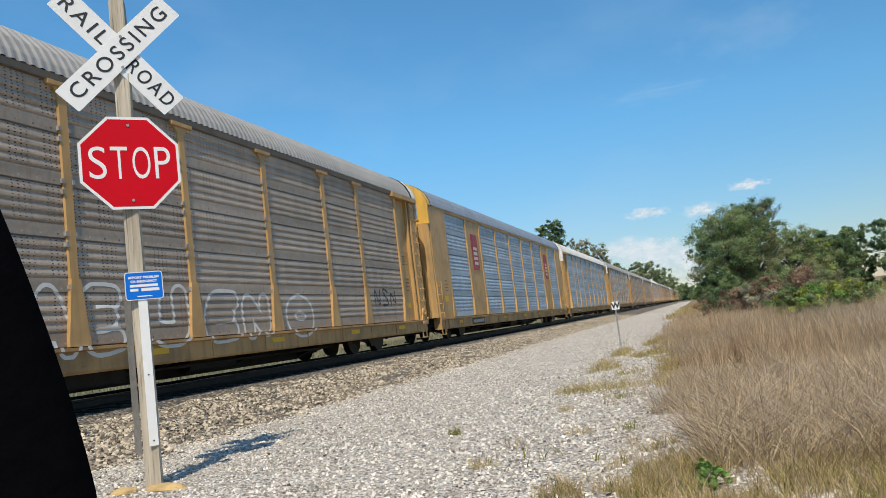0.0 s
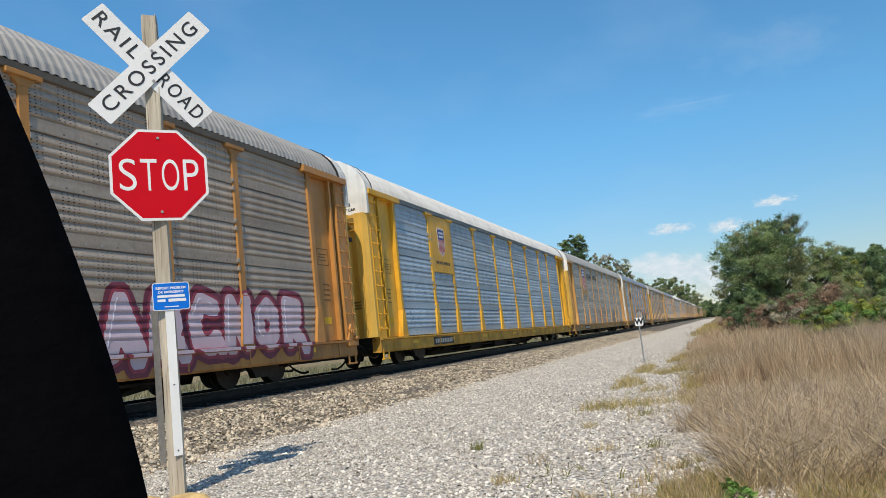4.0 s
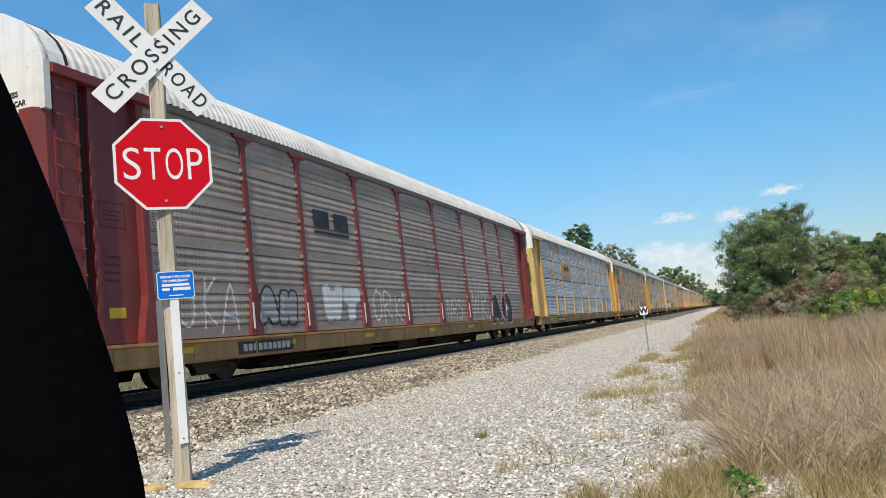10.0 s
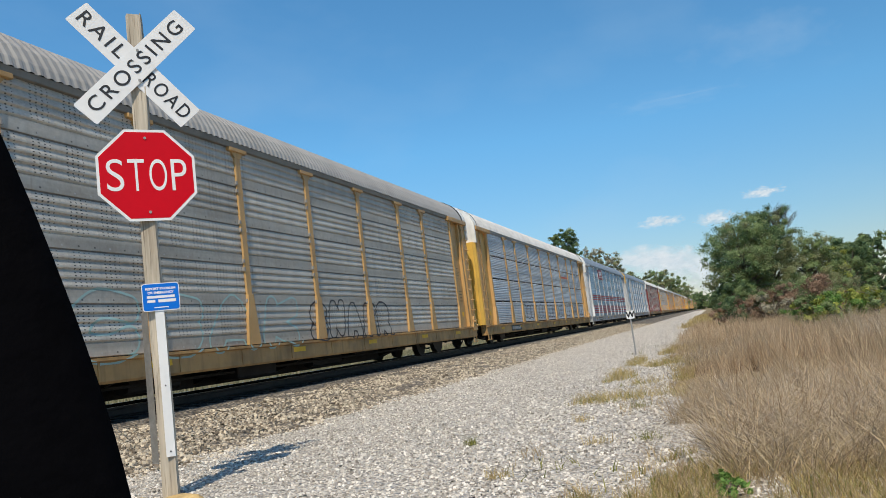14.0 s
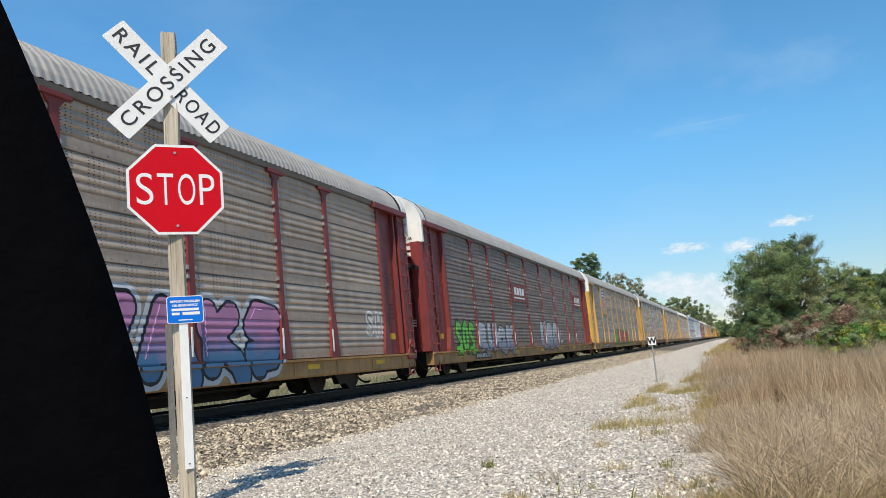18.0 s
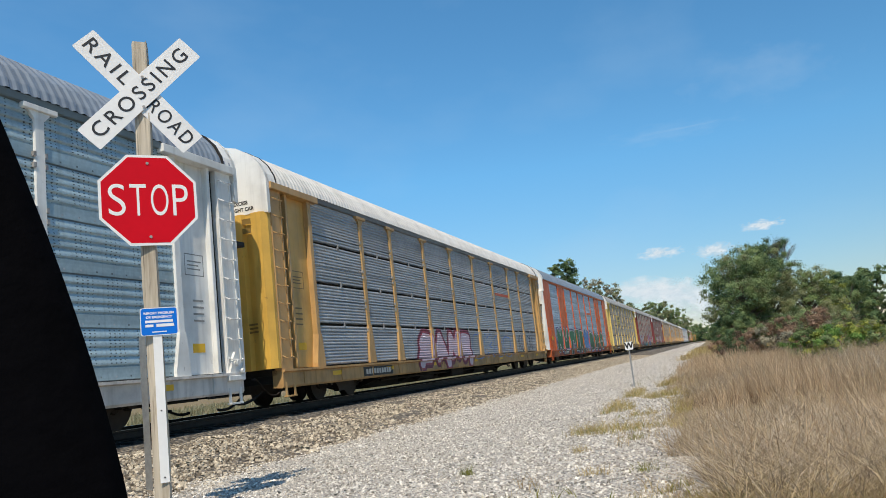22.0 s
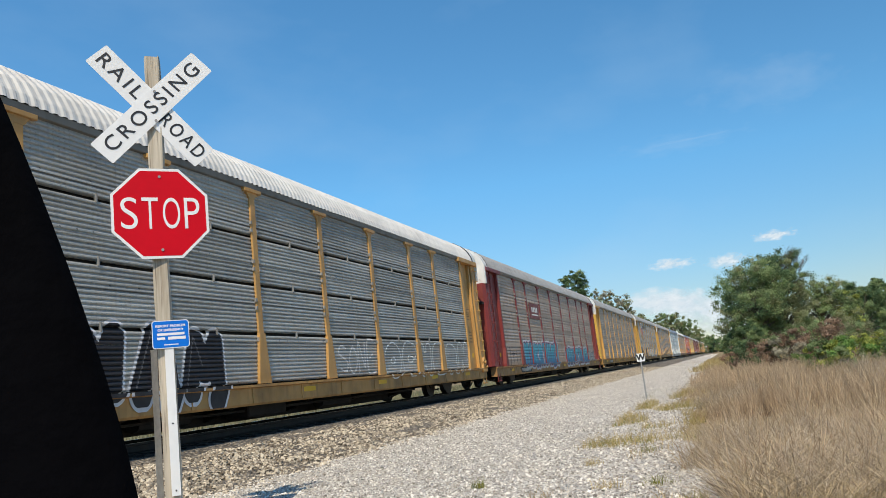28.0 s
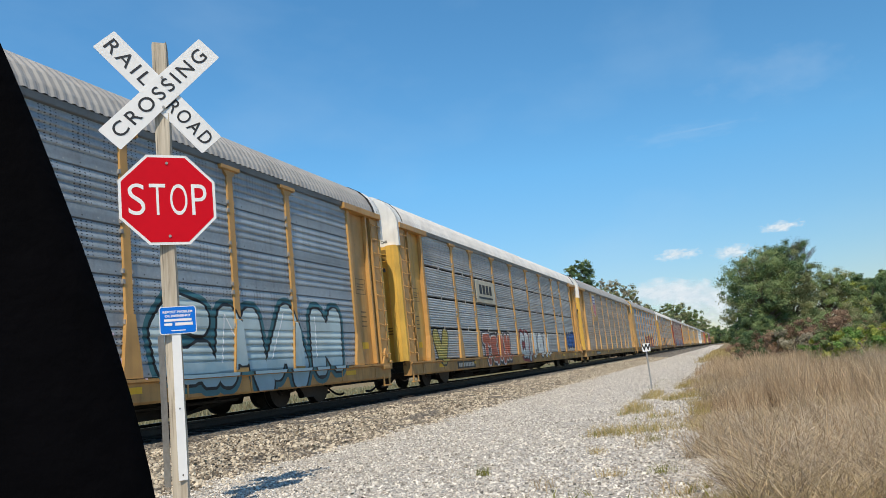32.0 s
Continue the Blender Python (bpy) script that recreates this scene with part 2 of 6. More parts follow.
def gravel():
    k = Mat("crushed_limestone", 0.92)
    v = k.cells(38.0, "F1", "Color")
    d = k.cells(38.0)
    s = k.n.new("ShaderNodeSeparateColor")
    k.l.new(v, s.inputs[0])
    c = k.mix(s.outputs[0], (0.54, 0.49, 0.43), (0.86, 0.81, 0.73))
    # shade in the gaps between stones is mixed into the colour
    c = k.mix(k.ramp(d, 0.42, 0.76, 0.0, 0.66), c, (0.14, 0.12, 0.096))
    w = k.noise(0.32, 6, shift=False)
    c = k.mix(k.ramp(w, 0.5, 0.72, 0.0, 0.3), c, (0.42, 0.37, 0.3))
    k.colour(c)
    k.bump(k.math("SUBTRACT", 1.0, d), 1.0, 0.04)
    return k.m


def field():
    k = Mat("field_soil", 0.95)
    a = k.noise(0.25, 7, shift=False)
    b = k.noise(6, 6, shift=False)
    c = k.mix(k.ramp(a, 0.35, 0.65), lin(150, 126, 94), lin(128, 118, 78))
    c = k.mix(k.ramp(b, 0.35, 0.7, 0, 0.6), c, lin(72, 60, 42))
    k.colour(c)
    k.bump(b, 0.8, 0.08)
    return k.m


def ballast_mat():
    k = Mat("ballast_bed", 0.92)
    v = k.cells(17.0, "F1", "Color")
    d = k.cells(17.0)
    s = k.n.new("ShaderNodeSeparateColor")
    k.l.new(v, s.inputs[0])
    c = k.mix(s.outputs[0], (0.13, 0.11, 0.085), (0.5, 0.445, 0.365))
    # crevices of the bed get their shade from this darker colour
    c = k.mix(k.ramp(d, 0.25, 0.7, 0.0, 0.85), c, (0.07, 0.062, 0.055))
    k.colour(c)
    k.bump(k.math("SUBTRACT", 1.0, d), 1.0, 0.09)
    return k.m


def per_island(name, a, b, rough=0.9, translucent=0.0, drift=0.0, spread=0.6):
    """Colour that varies from blade to blade or stone to stone, and in drifts."""
    k = Mat(name, rough, 0, 0.3)
    geo = k.n.new("ShaderNodeNewGeometry")
    c = k.mix(geo.outputs["Random Per Island"], a, b)
    if drift:
        c = k.mix(1.0, c, k.ramp(k.noise(spread, 3), 0.32, 0.68, 1 - drift, 1 + drift), "MULTIPLY")
    k.colour(c)
    if translucent:
        tr = k.n.new("ShaderNodeBsdfTranslucent")
        k.l.new(c, tr.inputs["Color"])
        mx = k.n.new("ShaderNodeMixShader")
        mx.inputs[0].default_value = translucent
        k.l.new(k.b.outputs[0], mx.inputs[1])
        k.l.new(tr.outputs[0], mx.inputs[2])
        k.l.new(mx.outputs[0], k.n["Material Output"].inputs["Surface"])
    return k.m


GRAVEL, FIELD, BALLAST = gravel(), field(), ballast_mat()
STONE_PALE = per_island("pale_stones", (0.22, 0.2, 0.17), (0.9, 0.85, 0.77))
STONE_GREY = per_island("ballast_stones", (0.12, 0.095, 0.07), (0.72, 0.63, 0.49))
STRAW = per_island("dry_straw", lin(150, 125, 99), lin(222, 198, 164), 0.8, 0.3, 0.25, 0.7)
STRAW_PALE = per_island("pale_dry_grass", lin(150, 130, 100), lin(222, 202, 164), 0.8, 0.3, 0.2, 0.7)
STRAW_GREY = per_island("grey_straw", lin(136, 120, 104), lin(208, 194, 172), 0.85, 0.25, 0.2, 0.7)
STRAW_DARK = per_island("dark_dead_stems", lin(74, 58, 46), lin(128, 104, 84), 0.9, 0.15)
STUBBLE = per_island("yellowed_short_grass", lin(150, 130, 84), lin(214, 194, 138), 0.85, 0.3, 0.15, 1.5)
WEED = per_island("green_weeds", lin(92, 102, 46), lin(156, 152, 80), 0.7, 0.3)
GRASS_FAR = per_island("verge_grass", lin(112, 112, 84), lin(168, 164, 132), 0.8, 0.3, 0.2, 0.3)
LEAF_DARK = per_island("dark_leaves", lin(80, 106, 70), lin(116, 138, 98), 0.85, 0.4, 0.22)
LEAF_MID = per_island("mid_leaves", lin(108, 132, 84), lin(154, 168, 118), 0.85, 0.42, 0.22)
LEAF_LIGHT = per_island("light_leaves", lin(128, 142, 62), lin(186, 190, 98), 0.7, 0.35, 0.2)
LEAF_GREEN = per_island("fresh_green_leaves", lin(82, 122, 58), lin(132, 162, 84), 0.7, 0.35, 0.2)
LEAF_OLIVE = per_island("olive_leaves", lin(124, 134, 94), lin(168, 170, 130), 0.85, 0.42, 0.2)
LEAF_PALE = per_island("pale_leaves", lin(140, 138, 116), lin(188, 182, 160), 0.7, 0.35)
LEAF_RED = per_island("russet_stems", lin(112, 90, 74), lin(176, 148, 124), 0.85, 0.3, 0.2)
BARK = simple("bark", lin(104, 96, 84), 0.9, 0, 0.35, 6, 0.6)


def cloud_mat(name, most):
    """Soft-edged distant cloud on a backdrop sheet."""
    k = Mat(name, 1.0)
    sep = k.n.new("ShaderNodeSeparateXYZ")
    k.l.new(k.vec(shift=False), sep.inputs["Vector"])
    r = k.math("SQRT", k.math("ADD", k.math("POWER", k.math("ABSOLUTE", sep.outputs["X"]), 2.0), k.math("POWER", k.math("ABSOLUTE", sep.outputs["Z"]), 2.0)))
    f = k.math("ADD", k.math("SUBTRACT", 0.85, r), k.math("MULTIPLY", k.math("SUBTRACT", k.noise(1.7, 7, 2.0, 1, 1.3, rough=0.55), 0.5), 1.5))
    a = k.ramp(f, 0.1, 0.7, 0.0, most)
    em = k.n.new("ShaderNodeEmission")
    k.l.new(k.mix(k.ramp(k.noise(1.7, 6, 2, 1, 1), 0.35, 0.65), (0.62, 0.73, 0.82), (0.80, 0.86, 0.90)), em.inputs["Color"])
    tr = k.n.new("ShaderNodeBsdfTransparent")
    mx = k.n.new("ShaderNodeMixShader")
    k.l.new(a, mx.inputs[0])
    k.l.new(tr.outputs[0], mx.inputs[1])
    k.l.new(em.outputs[0], mx.inputs[2])
    k.l.new(mx.outputs[0], k.n["Material Output"].inputs["Surface"])
    return k.m


CLOUD, WISP = cloud_mat("cloud_white", 0.92), cloud_mat("thin_cirrus", 0.07)


# ---- mesh helpers ----
def mesh(name, verts, faces, mat=None, smooth=False):
    me = bpy.data.meshes.new(name)
    me.from_pydata([tuple(v) for v in verts], [], [tuple(q) for q in faces])
    if mat:
        for m in mat if isinstance(mat, list) else [mat]:
            me.materials.append(m)
    if smooth:
        me.polygons.foreach_set("use_smooth", [True] * len(me.polygons))
    me.update()
    return me


def from_bm(name, bm, mat):
    me = bpy.data.meshes.new(name)
    bm.to_mesh(me)
    bm.free()
    me.materials.append(mat)
    return me


def add_box(bm, x0, x1, y0, y1, z0, z1, bevel=0.0):
    r = bmesh.ops.create_cube(bm, size=1.0, matrix=Matrix.Translation(((x0 + x1) / 2, (y0 + y1) / 2, (z0 + z1) / 2)) @ Matrix.Diagonal((x1 - x0, y1 - y0, z1 - z0, 1)))
    if bevel:
        es = {e for v in r["verts"] for e in v.link_edges}
        bmesh.ops.bevel(bm, geom=list(es), offset=bevel, segments=1, affect="EDGES", clamp_overlap=True)


def add_tube(bm, a, b, r0, r1=None, seg=8):
    a, b = Vector(a), Vector(b)
    d = b - a
    m = Matrix.Translation((a + b) / 2) @ d.to_track_quat("Z", "Y").to_matrix().to_4x4()
    bmesh.ops.create_cone(bm, cap_ends=True, segments=seg, radius1=r0, radius2=r1 if r1 is not None else r0, depth=d.length, matrix=m)


def add_prism(bm, pts, axis, a, b):
    """Extrude a closed outline of 2D points along axis (0 x, 1 y, 2 z) from a to b."""
    def p3(p, w):
        return {0: (w, p[0], p[1]), 1: (p[0], w, p[1]), 2: (p[0], p[1], w)}[axis]
    lo = [bm.verts.new(p3(p, a)) for p in pts]
    hi = [bm.verts.new(p3(p, b)) for p in pts]
    n = len(pts)
    bm.faces.new(lo[::-1])
    bm.faces.new(hi)
    for i in range(n):
        bm.faces.new((lo[i], lo[(i + 1) % n], hi[(i + 1) % n], hi[i]))
    bmesh.ops.recalc_face_normals(bm, faces=bm.faces[:])


def part(name, data, parent, loc=(0, 0, 0), colour=None, label="", rot=None):
    """Link a mesh as one object under a thing or under a part."""
    ob = new(name, data)
    ob.parent = parent
    ob.location = loc
    if rot:
        ob.rotation_euler = [radians(a) for a in rot]
    if colour:
        ob.color = (*colour, 1)
    if label:
        ob["label"] = label
    return ob


def text_mesh(name, body, size, mat, bold=0.0, align="CENTER", depth=0.002, space=1.0):
    cu = bpy.data.curves.new(name, "FONT")
    cu.body, cu.size, cu.align_x, cu.align_y = body, size, align, "CENTER"
    cu.offset, cu.extrude, cu.resolution_u = bold, depth, 6
    cu.space_character = space
    ob = new(name, cu)
    me = bpy.data.meshes.new_from_object(ob.evaluated_get(bpy.context.evaluated_depsgraph_get()))
    bpy.data.objects.remove(ob)
    me.materials.clear()
    me.materials.append(mat)
    return me


def letters(me):
    """Part a text into one mesh a letter, each left where it stands in the word."""
    bm = bmesh.new()
    bm.from_mesh(me)
    seen, spans = set(), []
    for v in bm.verts:
        if v in seen:
            continue
        seen.add(v)
        island, stack = [], [v]
        while stack:
            a = stack.pop()
            island.append(a)
            for e in a.link_edges:
                b = e.other_vert(a)
                if b not in seen:
                    seen.add(b)
                    stack.append(b)
        xs = [a.co.x for a in island]
        spans.append([min(xs), max(xs), island])
    # the faces, sides and dots over one another belong to one letter
    joined = []
    for lo, hi, island in sorted(spans, key=lambda s: s[0] - s[1]):
        for j in joined:
            if min(hi, j[1]) - max(lo, j[0]) > 0.5 * (hi - lo):
                j[2].extend(island)
                break
        else:
            joined.append([lo, hi, island])
    out = []
    for lo, hi, island in sorted(joined, key=lambda s: s[0]):
        index = {v: i for i, v in enumerate(island)}
        one = bpy.data.meshes.new(me.name)
        one.from_pydata([v.co[:] for v in island], [], [[index[v] for v in f.verts] for f in bm.faces if f.verts[0] in index])
        one.materials.append(me.materials[0])
        out.append(one)
    bm.free()
    return out


def lettered(key, body, size, bold, car, loc):
    """A painted word on the car's side, letter by letter."""
    for me in once(key, lambda: letters(text_mesh("slogan_letter", body, size, SIGN_BLACK, bold))):
        part("slogan_letter", me, car, loc, rot=SIDE, label="dark painted letter")


SIDE = (90, 0, 90)      # lies on a wall that faces +x, reads towards +y


# ---- ground, gravel and track ----
TRACK_X, RAIL_Z, SIDE_X = -9.91, 0.57, 1.5


def ground_z(x, y):
    """Height of the soil; the verge beyond the track lies a little higher."""
    z = 0.0
    if x < -13.5:
        z = 0.14 * min(1.0, (-13.5 - x) / 3.0)
    if x > 0.5:
        z = -0.12 * min(1.0, (x - 0.5) / 6.0)
    return z


def build_ground():
    xs = [-4000, -800, -200, -60, -30, -20, -16.5, -15, -13.5, -11, -8, -5.6, -0.6, 0.5, 3.5, 6.5, 12, 30, 80, 250, 900, 4000]
    ys = [-4000, -900, -300, -60, 0, 5, 10, 20, 30, 45, 60, 90, 140, 220, 400, 900, 2000, 4800]
    vs = [(x, y, ground_z(x, y)) for y in ys for x in xs]
    n = len(xs)
    fs = [(j * n + i, j * n + i + 1, (j + 1) * n + i + 1, (j + 1) * n + i) for j in range(len(ys) - 1) for i in range(n - 1)]
    ob = new("ground", mesh("ground", vs, fs, FIELD))
    tagged(ob, "dry grassy field soil beside the railway", "ground", kind="structure")
    return ob


build_ground()


def build_gravel_road():
    """The white crushed-stone service track along the railway, with a ragged grass edge."""
    ys = [-30 + i * 0.6 for i in range(60)] + [6 + i * 0.4 for i in range(130)] + [58 + i * 4 for i in range(60)]
    vs, fs = [], []
    m = 15
    for y in ys:
        right = -0.35 - 0.9 * min(1, max(0, (y - 9) / 12)) + 0.3 * noise.noise((y * 0.35, 2, 0)) - 0.4 * min(1, max(0, (y - 40) / 40))
        right += 0.25 * min(1, max(0, (9.5 - y) / 4)) + 1.5 * min(1, max(0, (7.6 - y) / 3.2))
        for i in range(m):
            f = i / (m - 1)
            x = -6.3 + (right + 6.3) * f
            z = 0.034 + 0.025 * noise.noise((x * 1.1, y * 1.1, 0)) - (0.05 if i == m - 1 else 0)
            vs.append((x, y, z + (0.04 if i == 0 else 0)))
    for j in range(len(ys) - 1):
        for i in range(m - 1):
            a = j * m + i
            fs.append((a, a + 1, a + m + 1, a + m))
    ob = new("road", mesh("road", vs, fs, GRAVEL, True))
    tagged(ob, "white crushed limestone service road along the railway", "gravel road", kind="structure")


def build_ballast():
    prof = [(-4.9, -0.03), (-5.6, 0.03), (-6.6, 0.13), (-7.5, 0.235), (-8.1, 0.285), (-8.5, 0.35), (-9.0, 0.385), (-9.9, 0.385), (-11, 0.385), (-11.9, 0.27), (-12.8, 0.2), (-14.4, -0.02)]
    ys = [-160 + i * 8 for i in range(20)] + [i * 0.35 for i in range(130)] + [46 + i * 6 for i in range(40)] + [300 + i * 60 for i in range(24)]
    vs, fs = [], []
    for y in ys:
        for x, z in prof:
            w = 0.18 * noise.noise((x * 0.8, y * 0.5, 3)) if x > -8 else 0.05 * noise.noise((x, y * 0.5, 3))
            vs.append((x + w, y, z + 0.05 * noise.noise((x * 2, y * 1.7, 7)) * (1 if -8.5 < x < -5.9 else 0.3)))
    m = len(prof)
    for j in range(len(ys) - 1):
        for i in range(m - 1):
            a = j * m + i
            fs.append((a, a + m, a + m + 1, a + 1))
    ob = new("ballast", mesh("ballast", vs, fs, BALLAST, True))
    tagged(ob, "grey broken-stone ballast bank under the track", "ballast", kind="structure")


build_gravel_road()
build_ballast()


def stones(name, count, area, height, size, mat, label, category, seed, sink=0.25):
    """Loose angular stones, joined as one heap of stuff."""
    rnd = np.random.default_rng(seed)
    base = np.array([(-1, -1, -1), (1, -1, -1), (1, 1, -1), (-1, 1, -1), (-1, -1, 1), (1, -1, 1), (1, 1, 1), (-1, 1, 1)], float) * 0.7
    base[4:, :2] *= 0.62
    quad = np.array([(4, 5, 6, 7), (0, 1, 5, 4), (1, 2, 6, 5), (2, 3, 7, 6), (3, 0, 4, 7)])
    pts = area(rnd, count)
    s = size * (0.5 + 1.0 * rnd.random(count) ** 1.5)
    v = base[None] * (1 + rnd.normal(0, 0.32, (count, 8, 3)))
    v *= np.stack([np.ones(count), 0.6 + 0.5 * rnd.random(count), 0.45 + 0.4 * rnd.random(count)], 1)[:, None, :]
    tilt, turn = rnd.normal(0, 0.7, count), rnd.random(count) * 6.283
    c, q = np.cos(tilt)[:, None], np.sin(tilt)[:, None]
    y, z = v[:, :, 1] * c - v[:, :, 2] * q, v[:, :, 1] * q + v[:, :, 2] * c
    c, q = np.cos(turn)[:, None], np.sin(turn)[:, None]
    v = np.stack([v[:, :, 0] * c - y * q, v[:, :, 0] * q + y * c, z], 2) * s[:, None, None]
    hz = np.array([height(a, b) for a, b in pts]) + s * sink
    v += np.concatenate([pts, hz[:, None]], 1)[:, None, :]
    fs = (quad[None] + 8 * np.arange(count)[:, None, None]).reshape(-1, 4)
    ob = new(name, mesh(name, v.reshape(-1, 3).tolist(), fs.tolist(), mat))
    tagged(ob, label, category, kind="stuff")


def bank_z(x, y):
    return float(np.interp(-x, [4.9, 5.6, 6.6, 7.5, 8.1, 8.9], [-0.02, 0.03, 0.13, 0.235, 0.27, 0.28])) + 0.05 * noise.noise((x * 2, y * 1.7, 7)) * (1 if x < -5.9 else 0.3)


def bank_area(rnd, n):
    y = 3 + 75 * rnd.random(n) ** 1.8
    return np.stack([-4.3 - 4.3 * rnd.random(n) ** 0.75, y], 1)


def road_area(rnd, n):
    y = 3.2 + 75 * rnd.random(n) ** 2.3
    return np.stack([-5.9 + (5.3 - 0.3 * np.clip((y - 14) / 20, 0, 1) + 1.5 * np.clip((7.6 - y) / 3.2, 0, 1)) * rnd.random(n), y], 1)


stones("ballast_stones", 70000, bank_area, bank_z, 0.027, STONE_GREY, "loose angular grey and tan ballast stones", "stones", 3)
stones("gravel_stones", 100000, road_area, lambda x, y: 0.034 + 0.025 * noise.noise((x * 1.1, y * 1.1, 0)), 0.0128, STONE_PALE,
       "loose pale limestone gravel on the road", "gravel", 4)


def build_track():
    track = new("railway_track")
    tagged(track, "worn steel rails on dark timber ties in ballast", "railway track", kind="structure")
    prof = [(-0.075, -0.17), (0.075, -0.17), (0.075, -0.155), (0.012, -0.135), (0.012, -0.045), (0.036, -0.035), (0.036, -0.004), (0.03, 0.0),
            (-0.03, 0.0), (-0.036, -0.004), (-0.036, -0.035), (-0.012, -0.045), (-0.012, -0.135), (-0.075, -0.155)]
    bm = bmesh.new()
    add_prism(bm, prof, 1, -160, 1700)
    rail = from_bm("rail", bm, STEEL)
    bm = bmesh.new()
    add_box(bm, -0.028, 0.028, -160, 1700, 0.0005, 0.003)
    head = from_bm("rail_head", bm, TREAD)
    for x in (TRACK_X - 0.7535, TRACK_X + 0.7535):
        r = part("rail", rail, track, (x, 0, RAIL_Z))
        part("running_surface", head, r, label="bright worn rail top")
    bm = bmesh.new()
    add_box(bm, -1.3, 1.3, -0.11, 0.11, -0.09, 0.09, 0.012)
    tie = from_bm("tie", bm, TIE)
    for i in range(150):
        part("tie", tie, track, (TRACK_X, -4 + i * 0.5, RAIL_Z - 0.265), rot=(0, 0, 1.2 * math.sin(i * 12.3)))


build_track()


# ---- autorack cars ----
CAR_L = 28.6
BAYS = [2.85, 2.05, 2.78, 2.78, 2.78, 2.78, 2.78, 2.05, 2.85]
EDGE = (CAR_L - sum(BAYS)) / 2
Z0, Z1 = 0.78, 4.70
XP = 1.415


def profile(kind):
    """Knots (z, out) of a side screen, from bottom to top: short undercut, long weathered slope."""
    k = []
    if kind == "rib":
        h = (Z1 - Z0) / 5
        for s in range(5):
            z = Z0 + s * h
            k += [(z, -0.004), (z + 0.012, 0.016), (z + 0.2, 0.012)]
            for r in range(4):
                q = z + 0.216 + r * 0.138
                k += [(q, -0.01), (q + 0.03, 0.018), (q + 0.054, 0.018), (q + 0.1, 0.008)]
        k.append((Z1, 0.0))
    else:
        h = (Z1 - Z0) / 4
        for s in range(4):
            z = Z0 + s * h
            k += [(z + 0.024, -0.055), (z + 0.025, 0.012)]
            for r in range(12):
                q = z + 0.034 + r * 0.0768
                k += [(q, -0.012), (q + 0.017, 0.015), (q + 0.036, 0.015), (q + 0.06, 0.004)]
        k.append((Z1, 0.0))
    return k


PROF = {k: profile(k) for k in ("rib", "joint")}
PROF["plate"] = [(Z0, 0.036), (Z1, 0.036)]


def off_at(kind, z):
    k = PROF[kind]
    return float(np.interp(z, [p[0] for p in k], [p[1] for p in k]))


MESHES = {}


def once(key, make):
    if key not in MESHES:
        MESHES[key] = make()
    return MESHES[key]


def screen_mesh(kind, w, lo=None, hi=None):
    k = [p for p in PROF[kind] if (lo is None or p[0] >= lo - 1e-6) and (hi is None or p[0] <= hi + 1e-6)]
    vs, fs = [], []
    for z, o in k:
        vs += [(o, 0.003, z), (o, w - 0.003, z), (-0.06, 0.003, z), (-0.06, w - 0.003, z)]
    for i in range(len(k) - 1):
        a, b = 4 * i, 4 * i + 4
        fs += [(a, a + 1, b + 1, b), (a + 2, a, b, b + 2), (a + 1, a + 3, b + 3, b + 1)]
    e = 4 * (len(k) - 1)
    fs += [(0, 2, 3, 1), (e, e + 1, e + 3, e + 2)]
    return mesh("panel", vs, fs, JOINT if kind == "joint" else SHEET)


def roof_mesh():
    half = [(1.50, 4.80), (1.46, 4.95), (1.33, 5.20), (1.12, 5.42), (0.82, 5.60), (0.45, 5.71), (0.0, 5.75)]
    sec = half + [(-x, z) for x, z in half[-2::-1]]
    ys, hs = [], []
    y = 0.75
    while y < CAR_L - 0.76:
        for d, h in ((0, 0), (0.04, 0.022), (0.085, 0.022), (0.125, 0)):
            ys.append(y + d)
            hs.append(h)
        y += 0.17
    n = len(sec)
    vs = []
    for yy, h in zip(ys, hs):
        for i, (x, z) in enumerate(sec):
            a = math.atan2(z - 4.3, x)
            vs.append((x + h * math.cos(a), yy, z + h * math.sin(a)))
    fs = [(j * n + i, j * n + i + 1, (j + 1) * n + i + 1, (j + 1) * n + i) for j in range(len(ys) - 1) for i in range(n - 1)]
    fs = [q[::-1] for q in fs]
    return mesh("roof", vs, fs, ROOFM)


def end_cap_mesh():
    """The painted arch at a roof end, with its short skirt."""
    sec = [(1.52, 4.1), (1.52, 4.8), (1.48, 4.97), (1.35, 5.22), (1.14, 5.44), (0.83, 5.625), (0.45, 5.735), (0.0, 5.775)]
    sec = sec + [(-x, z) for x, z in sec[-2::-1]]
    bm = bmesh.new()
    add_prism(bm, sec, 1, 0.55, 0.66)
    top = sec[1:-1]
    inner = [(x * 0.985, z - 0.035) for x, z in top]
    add_prism(bm, top + inner[::-1], 1, 0.60, 0.95)
    return from_bm("end_cap", bm, PAINT)


def roof_seal_mesh():
    """Dark rubber band round the roof end."""
    top = [(1.525, 4.78), (1.487, 4.975), (1.356, 5.228), (1.145, 5.448), (0.833, 5.634), (0.452, 5.745), (0.0, 5.785)]
    top = top + [(-x, z) for x, z in top[-2::-1]]
    inner = [(x * 0.985, z - 0.035) for x, z in top]
    bm = bmesh.new()
    add_prism(bm, top + inner[::-1], 1, 0.94, 1.0)
    return from_bm("roof_seal", bm, DARK)


